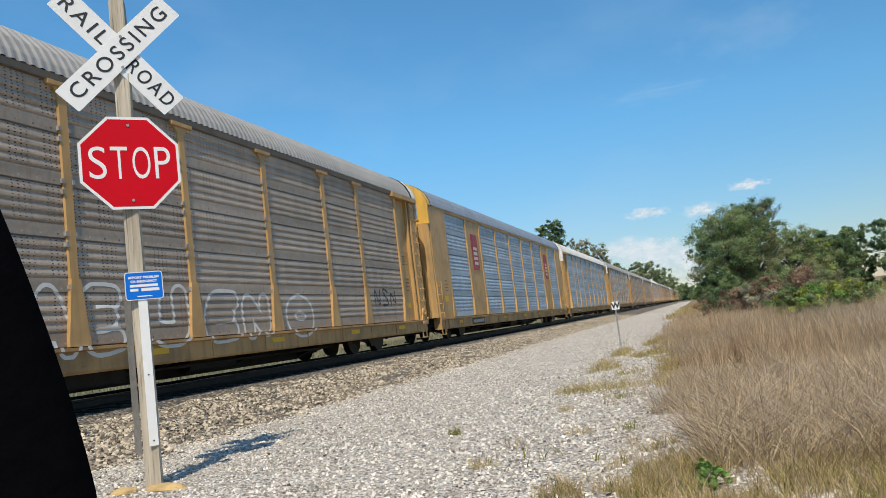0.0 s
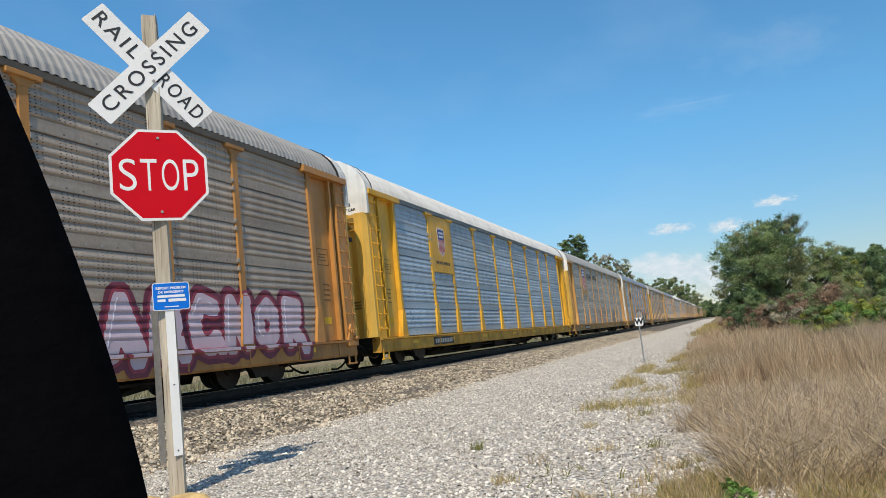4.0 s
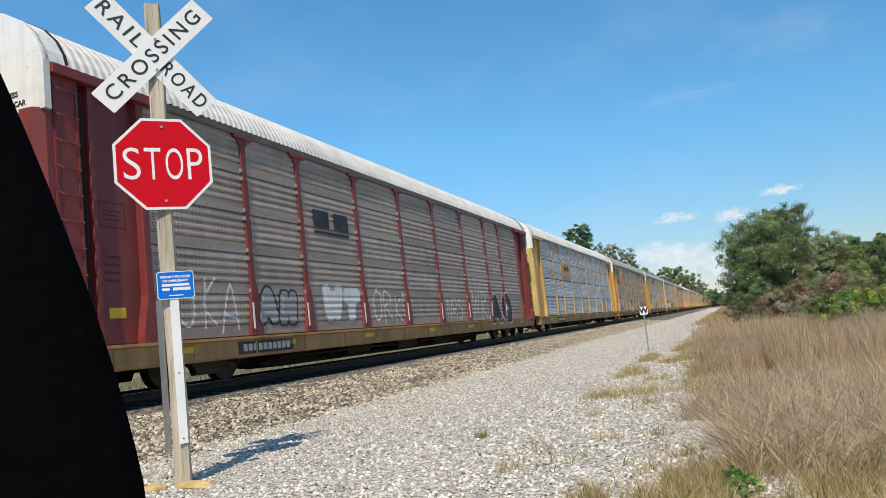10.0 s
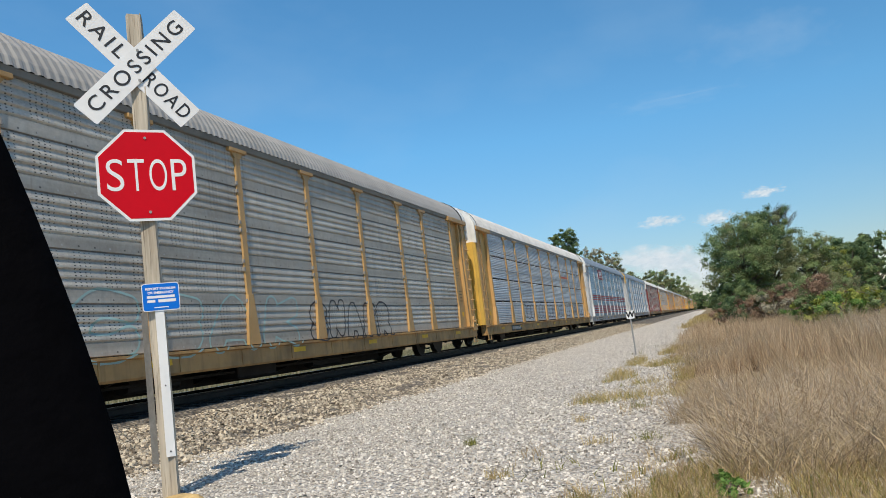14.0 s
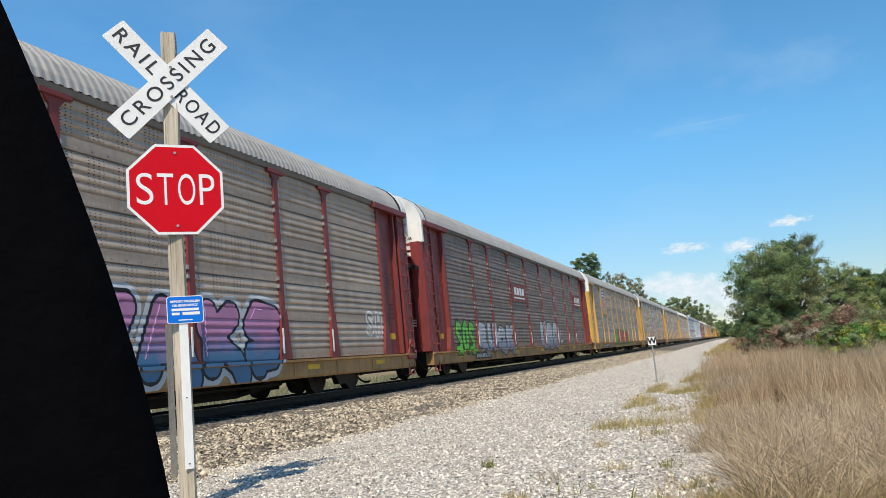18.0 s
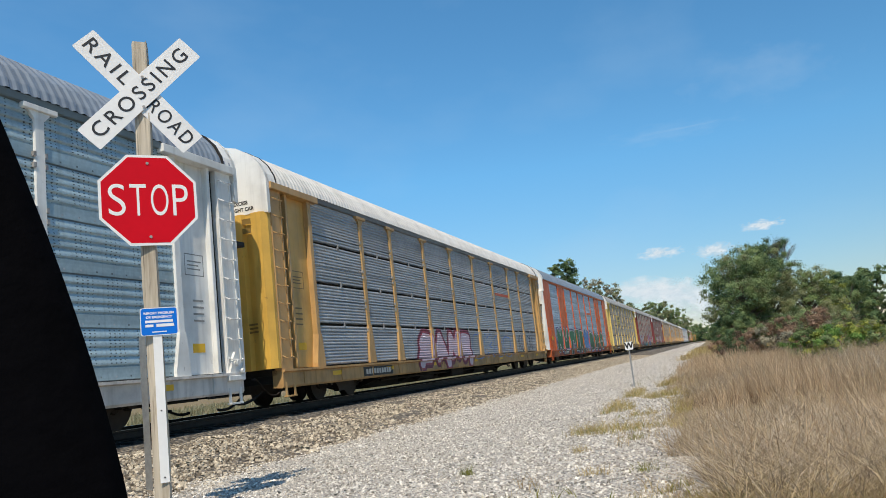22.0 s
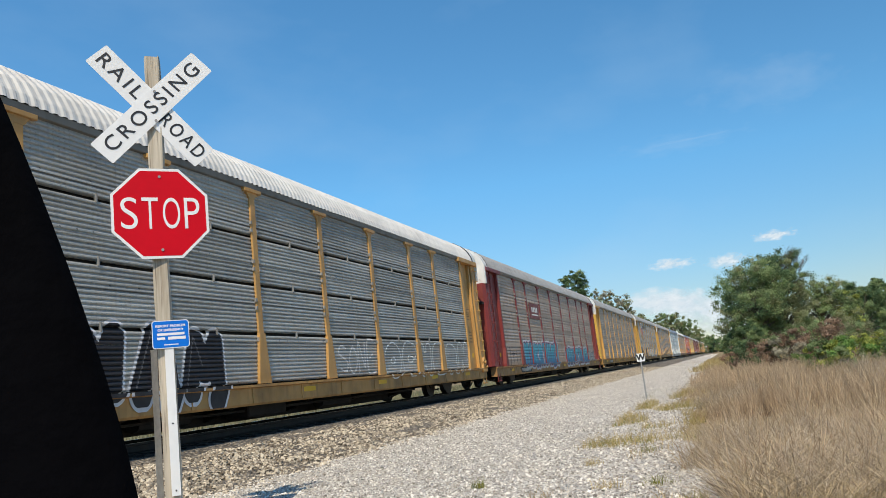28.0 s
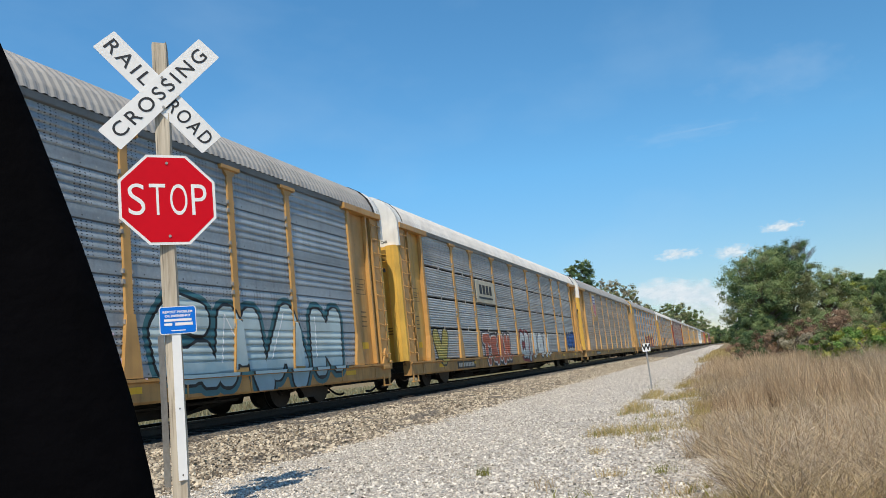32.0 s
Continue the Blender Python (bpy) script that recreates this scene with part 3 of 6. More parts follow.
def end_door_mesh():
    plan = [(-1.46, 0.62), (-1.2, 0.5), (-0.75, 0.46), (-0.7, 0.52), (-0.05, 0.44), (0.05, 0.44), (0.42, 0.46), (0.47, 0.56), (0.62, 0.56), (0.67, 0.45), (0.9, 0.45), (0.95, 0.55), (1.08, 0.55), (1.13, 0.46), (1.36, 0.47), (1.46, 0.60), (1.46, 0.7), (-1.46, 0.7)]
    bm = bmesh.new()
    add_prism(bm, plan, 2, 0.8, 4.12)
    return from_bm("end_door", bm, PAINT)


def add_bolts(me, half, heights):
    """Galvanised bolt heads and clips along both edges of a post, as a second material of its mesh."""
    bm = bmesh.new()
    bm.from_mesh(me)
    old = set(bm.faces)
    for z in heights:
        for s in (-1, 1):
            add_box(bm, 0.0, 0.06, s * half - 0.022, s * half + 0.022, z - 0.035, z + 0.035)
    for f in bm.faces:
        if f not in old:
            f.material_index = 1
    bm.to_mesh(me)
    bm.free()
    me.materials.append(CLIP)
    return me


def t_post_mesh():
    bm = bmesh.new()
    add_box(bm, 0.0, 0.05, -0.09, 0.09, 1.75, 4.62, 0.012)
    add_prism(bm, [(-0.09, 1.76), (-0.2, 0.86), (-0.2, 0.78), (0.2, 0.78), (0.2, 0.86), (0.09, 1.76)], 0, 0.0, 0.075)
    add_box(bm, 0.0, 0.09, -0.3, 0.3, 4.62, 4.70, 0.01)
    add_prism(bm, [(-0.2, 4.62), (-0.09, 4.5), (0.09, 4.5), (0.2, 4.62)], 0, 0.0, 0.055)
    return add_bolts(from_bm("post", bm, PAINT), 0.1, [1.45, 1.64, 2.26, 2.42, 3.04, 3.2, 3.83, 3.99])


def flush_post_mesh():
    bm = bmesh.new()
    add_box(bm, 0.0, 0.07, -0.07, 0.07, 1.5, 4.72, 0.01)
    add_prism(bm, [(-0.07, 1.52), (-0.17, 0.8), (0.17, 0.8), (0.07, 1.52)], 0, 0.0, 0.09)
    return add_bolts(from_bm("post", bm, PAINT), 0.08, [1.6, 2.4, 3.15, 3.95])


def edge_post_mesh():
    bm = bmesh.new()
    add_box(bm, -0.15, 0.06, -0.08, 0.08, 1.5, 4.70, 0.012)
    add_prism(bm, [(-0.08, 1.52), (-0.22, 0.86), (-0.22, 0.76), (0.16, 0.76), (0.16, 0.86), (0.08, 1.52)], 0, -0.15, 0.08)
    return from_bm("edge_post", bm, PAINT)


def sill_mesh():
    bm = bmesh.new()
    add_prism(bm, [(1.22, 0.40), (1.44, 0.38), (1.47, 0.42), (1.47, 0.70), (1.53, 0.72), (1.53, 0.765), (1.22, 0.765)], 1, 0.72, CAR_L - 0.72)
    for y in [1.6 + i * 1.81 for i in range(15)]:
        add_box(bm, 1.465, 1.485, y - 0.02, y + 0.02, 0.42, 0.70)
    return from_bm("side_sill", bm, SILLP)


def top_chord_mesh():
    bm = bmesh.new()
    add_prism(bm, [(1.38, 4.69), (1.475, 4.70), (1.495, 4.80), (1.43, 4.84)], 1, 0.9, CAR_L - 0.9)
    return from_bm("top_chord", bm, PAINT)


def core_mesh():
    bm = bmesh.new()
    add_box(bm, -1.48, 1.33, 0.72, CAR_L - 0.72, 0.66, 4.78)
    add_prism(bm, [(-1.44, 4.78), (1.40, 4.78), (1.30, 5.1), (0.8, 5.5), (0, 5.65), (-0.8, 5.5), (-1.3, 5.1)], 1, 0.78, CAR_L - 0.78)
    return from_bm("body", bm, DARK)


def underframe_mesh():
    """Floor beams, a deep fish-bellied centre sill between the trucks, brake cylinder, reservoir and pipe."""
    bm = bmesh.new()
    add_box(bm, -1.2, 1.2, 0.85, CAR_L - 0.85, 0.50, 0.67)
    add_prism(bm, [(0.7, 0.58), (0.7, 0.32), (5.7, 0.32), (7.6, 0.10), (CAR_L - 7.6, 0.10), (CAR_L - 5.7, 0.32), (CAR_L - 0.7, 0.32), (CAR_L - 0.7, 0.58)], 0, -0.4, 0.4)
    for y in (6.6, 9.5, 12.4, 15.3, 18.2, 21.1):
        add_prism(bm, [(-1.25, 0.58), (-1.25, 0.42), (-0.4, 0.16), (0.4, 0.16), (1.25, 0.42), (1.25, 0.58)], 1, y - 0.05, y + 0.05)
    add_box(bm, 0.5, 1.05, 12.9, 14.3, 0.16, 0.54, 0.03)
    add_tube(bm, (0.8, 10.0, 0.32), (0.8, 11.3, 0.32), 0.17)
    add_tube(bm, (0.8, 16.1, 0.3), (0.8, 17.6, 0.3), 0.15)
    add_tube(bm, (0.95, 6.8, 0.3), (0.95, 21.8, 0.3), 0.03, seg=6)
    return from_bm("underframe", bm, DARK)


def side_frame_mesh():
    """Cast truck side: a shallow arch between two bearing boxes."""
    bm = bmesh.new()
    o = [(-1.15, 0.40), (-1.1, 0.56), (-0.75, 0.60), (-0.45, 0.72), (0.45, 0.72), (0.75, 0.60), (1.1, 0.56), (1.15, 0.40), (0.98, 0.34),
         (0.7, 0.34), (0.62, 0.45), (0.42, 0.28), (0.36, 0.16), (-0.36, 0.16), (-0.42, 0.28), (-0.62, 0.45), (-0.7, 0.34), (-0.98, 0.34)]
    add_prism(bm, o, 0, 0.98, 1.12)
    add_prism(bm, o, 0, -1.12, -0.98)
    add_box(bm, -1.0, 1.0, -0.2, 0.2, 0.42, 0.62)
    for y in (-0.84, 0.84):
        for x in (1.1, -1.1):
            add_tube(bm, (x - 0.02, y, 0.42), (x + 0.08 * (1 if x > 0 else -1), y, 0.42), 0.12, 0.1, 10)
    return from_bm("side_frame", bm, STEEL)


def wheelset_mesh():
    bm = bmesh.new()
    for s in (1, -1):
        add_tube(bm, (s * 0.70, 0, 0), (s * 0.83, 0, 0), 0.42, 0.415, 24)
        add_tube(bm, (s * 0.68, 0, 0), (s * 0.71, 0, 0), 0.45, 0.45, 24)
        add_tube(bm, (s * 0.82, 0, 0), (s * 0.86, 0, 0), 0.17, 0.14, 14)
    add_tube(bm, (-1.05, 0, 0), (1.05, 0, 0), 0.08, seg=10)
    return from_bm("wheel_set", bm, STEEL)


def springs_mesh():
    bm = bmesh.new()
    for y in (-0.2, -0.07, 0.07, 0.2):
        for i in range(4):
            bmesh.ops.create_cone(bm, cap_ends=True, segments=10, radius1=0.06, radius2=0.06, depth=0.032, matrix=Matrix.Translation((1.05, y, 0.23 + i * 0.055)))
    return from_bm("spring_group", bm, CHROME)


def ladder_mesh():
    bm = bmesh.new()
    for i in range(10):
        z = 1.0 + i * 0.38
        add_tube(bm, (0.01, -0.2, z + 0.05), (0.085, -0.16, z), 0.013, seg=5)
        add_tube(bm, (0.085, -0.16, z), (0.085, 0.16, z), 0.013, seg=5)
        add_tube(bm, (0.085, 0.16, z), (0.01, 0.2, z + 0.05), 0.013, seg=5)
    for y in (-0.2, 0.2):
        add_box(bm, -0.005, 0.016, y - 0.02, y + 0.02, 0.95, 4.55)
    return from_bm("ladder", bm, PAINT)


def coupler_mesh():
    bm = bmesh.new()
    add_box(bm, -0.12, 0.12, 0.06, 0.9, 0.40, 0.62, 0.03)
    add_prism(bm, [(-0.2, -0.1), (0.04, -0.16), (0.16, -0.05), (0.2, 0.12), (-0.2, 0.12)], 2, 0.34, 0.66)
    return from_bm("coupler", bm, DARK)


def hose_mesh(x, d):
    bm = bmesh.new()
    rings = []
    for i in range(9):
        f = i / 8
        p = Vector((x, 0.9 - 0.9 * f, 0.42 - d * math.sin(math.pi * (0.1 + 0.5 * f))))
        s = math.pi * 0.5 * d * math.cos(math.pi * (0.1 + 0.5 * f)) / 0.9
        up = Vector((0, s, 1)).normalized()
        rings.append([bm.verts.new(p + Vector((0.032 * math.cos(q), 0, 0)) + up * 0.032 * math.sin(q)) for q in (j * math.pi / 3 for j in range(6))])
    for a, b in zip(rings, rings[1:]):
        for j in range(6):
            bm.faces.new((a[j], a[(j + 1) % 6], b[(j + 1) % 6], b[j]))
    bm.faces.new(rings[0])
    bm.faces.new(rings[-1][::-1])
    return from_bm("air_hose", bm, DARK)


def crank_mesh():
    """Cast bracket with a boss at the foot of the car corner."""
    bm = bmesh.new()
    add_box(bm, 0.0, 0.1, -0.26, 0.26, 0.62, 0.72, 0.012)
    add_prism(bm, [(-0.2, 0.72), (0.2, 0.72), (0.1, 1.02), (0.02, 1.16), (-0.08, 1.02)], 0, 0.02, 0.07)
    add_tube(bm, (0.0, 0.02, 0.95), (0.13, 0.02, 0.95), 0.07, 0.055, 10)
    add_tube(bm, (0.05, 0.12, 0.8), (0.16, 0.12, 0.8), 0.05, 0.04, 8)
    return from_bm("bell_crank", bm, PAINT)


def chain_mesh():
    """A slack chain and rod between bracket and coupler, one bent tube."""
    bm = bmesh.new()
    rings = []
    for i in range(13):
        f = i / 12
        p = Vector((-0.35 * f, 1.0 - 0.8 * f, 0.62 - 0.42 * math.sin(math.pi * min(1, f * 1.15)) * (1 - 0.3 * f)))
        rad = 0.022 if i % 2 else 0.013
        rings.append([bm.verts.new(p + Vector((rad * math.cos(q), 0, rad * math.sin(q)))) for q in (j * math.pi / 3 for j in range(6))])
    for a, b in zip(rings, rings[1:]):
        for j in range(6):
            bm.faces.new((a[j], a[(j + 1) % 6], b[(j + 1) % 6], b[j]))
    return from_bm("brake_chain", bm, STEEL)


def step_mesh():
    bm = bmesh.new()
    for y in (-0.17, 0.17):
        add_box(bm, -0.01, 0.015, y - 0.035, y + 0.035, 0.2, 0.5, 0.004)
    add_box(bm, -0.05, 0.04, -0.2, 0.2, 0.19, 0.225, 0.004)
    return from_bm("step", bm, PAINT)


def plain_box(name, dims, mat, bevel=0.008):
    """A small slab with its back at x = 0, centred in y and z."""
    def make():
        bm = bmesh.new()
        add_box(bm, 0, dims[0], -dims[1] / 2, dims[1] / 2, -dims[2] / 2, dims[2] / 2, min(bevel, dims[0] * 0.4))
        return from_bm(name, bm, mat)
    return once((name, dims, mat.name), make)


TAN, TAN2, YEL, PALE = lin(198, 158, 102), lin(188, 144, 90), lin(226, 180, 80), lin(222, 196, 116)
AMBER = lin(200, 154, 90)
MAROON, ORANGE, SILVER = lin(130, 52, 50), lin(210, 98, 40), lin(206, 208, 210)
BROWN_S, GREY_S, BLUE_S, DGREY_S, PERF_S = lin(170, 154, 138), lin(178, 176, 170), lin(164, 178, 190), lin(176, 170, 160), lin(146, 172, 190)
RUST_S, JOINT_S = lin(172, 154, 138), lin(184, 188, 192)
R_GREY, R_WHITE, R_BLUE = lin(168, 166, 162), lin(228, 225, 218), lin(134, 146, 160)
C_WHITE = lin(236, 236, 232)
SAFETY = lin(236, 186, 40)


def shield(car, x, y, z, w, h, label="blue, red and white shield emblem"):
    """A shield with a blue head and red and white bars."""
    def outline():
        p = [(-0.5, 0.36), (-0.36, 0.5), (-0.2, 0.44), (0, 0.5), (0.2, 0.44), (0.36, 0.5), (0.5, 0.36), (0.44, 0.16), (0.5, -0.1), (0.38, -0.36), (0, -0.5), (-0.38, -0.36), (-0.5, -0.1), (-0.44, 0.16)]
        return p
    def flat(pts, a, b, mat):
        bm = bmesh.new()
        add_prism(bm, [(px * w, pz * h) for px, pz in pts], 0, a, b)
        return from_bm("shield", bm, mat)
    s = part("emblem", once(("sh", w, h), lambda: flat([(1.06 * a, 1.05 * b) for a, b in outline()], 0, 0.004, CLEAN)), car, (x, y, z), lin(228, 222, 212), label)
    part("blue_field", once(("shb", w, h), lambda: flat([(-0.47, 0.36), (-0.36, 0.47), (-0.2, 0.42), (0, 0.47), (0.2, 0.42), (0.36, 0.47), (0.47, 0.36), (0.42, 0.17), (0.44, 0.08), (-0.44, 0.08), (-0.42, 0.17)], 0.004, 0.008, CLEAN)), s, colour=lin(52, 68, 140))
    for i in range(6):
        a = -0.40 + i * 0.145
        lo = -0.49 + abs(a + 0.035) * 0.42
        part("red_stripe", once(("shr", w, h, i), lambda: flat([(a, 0.07), (a + 0.075, 0.07), (a + 0.075, lo), (a, lo)], 0.004, 0.008, CLEAN)), s, colour=lin(178, 58, 72))
    for i in range(2):
        part("letter_bar", plain_box("letter_bar", (0.003, round(w * 0.62, 3), round(h * 0.075, 3)), CLEAN, 0.001), s, (0.008, 0, h * (0.32 - 0.13 * i)), lin(232, 232, 236))


def bars(car, x, y, z, w, h, n, colour, rows=1, gap=0.35, name="letter_bar", label=""):
    """Lettering that becomes plain bars."""
    bw = w / (n + (n - 1) * gap)
    for r in range(rows):
        for i in range(n):
            part(name, plain_box("letter_bar", (0.003, round(bw, 3), round(h, 3)), CLEAN, 0.001), car, (x, y - w / 2 + bw / 2 + i * bw * (1 + gap), z - r * h * 1.6), colour, label)


def make_car(spec):
    """One enclosed car carrier: screens, posts, sill, roof, ends, ladders and trucks."""
    car = new("autorack_car")
    fr, sh, rf = spec["frame"], spec["sheet"], spec["roof"]
    cap, end = spec.get("cap", C_WHITE), spec.get("end", spec["frame"])
    kind, style = spec.get("screen", "rib"), spec.get("style", "T")
    rnd = random.Random(spec["seed"])

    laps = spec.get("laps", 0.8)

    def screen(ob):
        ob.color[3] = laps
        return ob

    def jit(c, a=0.06):
        k = 1 + rnd.uniform(-a, a)
        return tuple(min(1, v * k) for v in c)

    part("body", once("core", core_mesh), car)
    part("underframe", once("under", underframe_mesh), car)
    part("side_sill", once("sill", sill_mesh), car, colour=spec.get("sill", fr))
    # T cars: chord colour darkened to stand for the shadow under the roof eave
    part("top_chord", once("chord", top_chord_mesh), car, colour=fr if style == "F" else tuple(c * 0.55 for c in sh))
    part("roof", once("roof", roof_mesh), car, colour=rf)
    capm, doorm, col = once("cap", end_cap_mesh), once("door", end_door_mesh), once("ladder", ladder_mesh)
    for i, flip in enumerate((False, True)):
        r, oy = ((0, 0, 180), CAR_L) if flip else (None, 0)
        part("end_cap", capm, car, (0, oy, 0), C_WHITE if flip else cap, rot=r)
        part("roof_seal", once("seal", roof_seal_mesh), car, (0, oy, 0), rot=r, label="dark band at the roof end")
        part("end_door", doorm, car, (0, oy, 0), end, rot=r)
        part("coupler", once("coup", coupler_mesh), car, (0, oy, 0), rot=r)
        for hx, hd in ((0.35, 0.34), (0.8, 0.26)):
            part("air_hose", once(("hose", hx), lambda: hose_mesh(hx, hd)), car, (0, oy, 0), rot=r)
        if not flip:
            part("cap_lettering", once("caplet", lambda: text_mesh("cap_lettering", "EXCESS", 0.11, SIGN_BLACK, 0.003)), car, (0.85, 0.546, 4.38), rot=FRONT)
            part("cap_lettering", once("caplet2", lambda: text_mesh("cap_lettering", "HEIGHT CAR", 0.11, SIGN_BLACK, 0.003)), car, (0.85, 0.546, 4.24), rot=FRONT)
            ink = tuple(c * 0.3 for c in end) if max(end) > 0.3 else lin(220, 215, 205)
            for k in range(2):
                part("stencil", once("endbar", lambda: slab("stencil", [(-0.24, -0.06), (0.24, -0.06), (0.24, 0.06), (-0.24, 0.06)], 0, 0.004, CLEAN)), car, (0.95, 0.47, 3.95 - 0.2 * k), ink)
            for k in range(3):
                part("stencil", once("endbar2", lambda: slab("stencil", [(-0.2, -0.02), (0.2, -0.02), (0.2, 0.02), (-0.2, 0.02)], 0, 0.004, CLEAN)), car, (1.0, 0.475, 1.75 - 0.08 * k), ink)
        s = -1 if flip else 1
        if spec["seed"] % 3 == 2 or flip:
            part("hand_brake", plain_box("hand_brake", (0.9, 0.3, 0.1), DARK), car, (0.45, oy + s * 0.32, 3.32), label="black brake platform across the car end")
        if style == "T":
            part("corner_column", plain_box("corner_column", (0.16, 0.48, 3.95), PAINT), car, (1.30, oy + s * 0.95, 2.73), fr)
            part("ladder", col, car, (1.46, oy + s * 0.95, 0), fr)
            part("bay_door", plain_box("bay_door", (0.08, 1.2, 3.9), PAINT), car, (1.27, oy + s * 1.78, 2.73), jit(tuple(0.6 * a + 0.4 * b for a, b in zip(fr, end if not flip else fr))))
            part("door_post", plain_box("door_post", (0.16, 0.09, 3.9), PAINT), car, (1.30, oy + s * 1.42, 2.73), fr)
            part("bay_header", plain_box("bay_header", (0.26, 2.1, 0.15), PAINT), car, (1.30, oy + s * 1.72, 4.71), fr)
            part("edge_post", once("edge", edge_post_mesh), car, (XP, oy + s * EDGE, 0), fr)
            part("stencil_frame", once("stframe", stencil_frame_mesh), car, (1.351, oy + s * 1.85, 2.75), tuple(c * 0.3 for c in fr))
            # black strip laid on the door in place of the open gap's shade
            part("door_gap", plain_box("door_gap", (0.012, 0.15, 3.86), DARK), car, (1.351, oy + s * 1.275, 2.73), label="dark strip standing for the shaded gap by the bay door")
            part("data_plate", plain_box("data_plate", (0.004, 0.34, 0.16), CLEAN, 0.001), car, (1.352, oy + s * 1.85, 1.25), SAFETY)
        else:
            part("end_plate", plain_box("end_plate", (0.16, EDGE - 0.7, 3.95), PAINT), car, (1.32, oy + s * (EDGE + 0.7) / 2, 2.74), fr)
            part("edge_post", once("flush", flush_post_mesh), car, (XP, oy + s * EDGE, 0), fr)
            part("grab_ladder", once("grab", lambda: grab_mesh()), car, (1.48, oy + s * 0.95, 0), fr)
            part("data_plate", plain_box("data_plate", (0.004, 0.42, 0.2), CLEAN, 0.001), car, (1.481, oy + s * 1.7, 1.45), SAFETY)
        if flip:
            part("bell_crank", once("crank", crank_mesh), car, (1.44, oy + s * 1.0, 0), fr)
        else:
            part("brake_chain", once("chain", chain_mesh), car, (1.40, 0, 0), label="hanging brake chain and rod")
        part("step", once("step", step_mesh), car, (1.46, oy + s * 1.0, 0), fr)
        for k in range(4):
            part("stencil", plain_box("stencil", (0.003, 0.3, 0.035), CLEAN, 0.001), car, ((1.352 if style == "T" else 1.481), oy + s * 1.8, 2.1 - 0.12 * k), tuple(c * 0.35 for c in fr))
    # side screens and posts
    y = EDGE
    plates = spec.get("plates", ())
    for i, w in enumerate(BAYS):
        w3 = round(w, 3)
        if i in plates:
            part("plate", plain_box("plate", (0.064, w3 - 0.04, 3.9), PAINT), car, (XP - 0.03, y + w / 2, 2.74), jit(fr, 0.03))
        elif kind == "joint":
            h = (Z1 - Z0) / 4
            for s in range(4):
                lo, hi = Z0 + s * h, Z0 + (s + 1) * h
                screen(part("panel", once(("p", kind, w3, s), lambda: screen_mesh(kind, w, lo, hi - 0.004 if s < 3 else hi)), car, (XP, y, 0), jit(sh, 0.07))).color[3] = 1.0
            for s in range(1, 4):
                part("latch", plain_box("latch", (0.05, 0.04, 0.15), PAINT), car, (XP - 0.015, y + w / 2, Z0 + s * h + 0.01), tuple(c * 0.8 for c in sh))
        else:
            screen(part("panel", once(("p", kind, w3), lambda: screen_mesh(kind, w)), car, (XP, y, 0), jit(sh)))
        y += w
        if i < 8:
            part("post", once(style + "post", t_post_mesh if style == "T" else flush_post_mesh), car, (XP, y, 0), jit(fr))
    # white strips added to imitate sunlight on the post gussets
    if spec.get("guards"):
        for i in range(1, 9):
            part("post_guard", plain_box("post_guard", (0.02, 0.05, 0.5), PAINT), car, (XP + 0.08, EDGE + sum(BAYS[:i]) - 0.12, 1.15), C_WHITE)
    # safety patches on the sill
    for yy in (3.2, 6.4, 10.2, 14.6, 18.4, 22.3, 25.6):
        part("reflector", plain_box("reflector", (0.004, 0.5, 0.1), CLEAN, 0.001), car, (1.4705, yy, 0.60), SAFETY)
    # running number on a dark plate
    part("number_board", plain_box("number_board", (0.004, 1.9, 0.24), CLEAN, 0.001), car, (1.4705, 5.6, 0.56), lin(40, 38, 36))
    bars(car, 1.475, 5.6, 0.56, 1.6, 0.13, 10, lin(206, 200, 190))
    # trucks
    for yy in (4.25, CAR_L - 4.25):
        tr = part("truck", once("sideframe", side_frame_mesh), car, (0, yy, 0))
        part("spring_group", once("springs", springs_mesh), tr)
        for w in (-0.84, 0.84):
            part("wheel_set", once("wheels", wheelset_mesh), tr, (0, w, 0.42))
    for fn in spec.get("marks", ()):
        fn(car, spec)
    for k, tag in enumerate(TAGS.get(spec["seed"] - 100, ())):
        paint_tag(car, "plate" if plates else kind, style, *tag[:6], tag[6] if len(tag) > 6 else "", spec["seed"] * 37 + k)
    tagged(car, spec["label"], "freight car", "cars of the passing train")
    return car


def stencil_frame_mesh():
    """A painted rectangle outline with two lines of lettering bars inside it."""
    w, h, t = 0.27, 0.2, 0.018
    vs, fs = [], []
    for y0, y1, z0, z1 in ((-w, w, -h, -h + t), (-w, w, h - t, h), (-w, -w + t, -h, h), (w - t, w, -h, h), (-0.2, 0.2, 0.05, 0.075), (-0.2, 0.12, -0.02, 0.005), (-0.2, 0.17, -0.09, -0.065)):
        k = len(vs)
        vs += [(0, y0, z0), (0, y1, z0), (0, y1, z1), (0, y0, z1)]
        fs.append((k, k + 1, k + 2, k + 3))
    return mesh("stencil_frame", vs, fs, CLEAN)


def grab_mesh():
    bm = bmesh.new()
    for i in range(4):
        z = 0.95 + i * 0.32
        add_tube(bm, (0.02, -0.24, z), (0.1, -0.2, z), 0.013, seg=5)
        add_tube(bm, (0.1, -0.2, z), (0.1, 0.2, z), 0.013, seg=5)
        add_tube(bm, (0.1, 0.2, z), (0.02, 0.24, z), 0.013, seg=5)
    for y in (-0.24, 0.24):
        add_box(bm, 0.0, 0.03, y - 0.02, y + 0.02, 0.3, 2.05)
    return from_bm("grab_ladder", bm, PAINT)


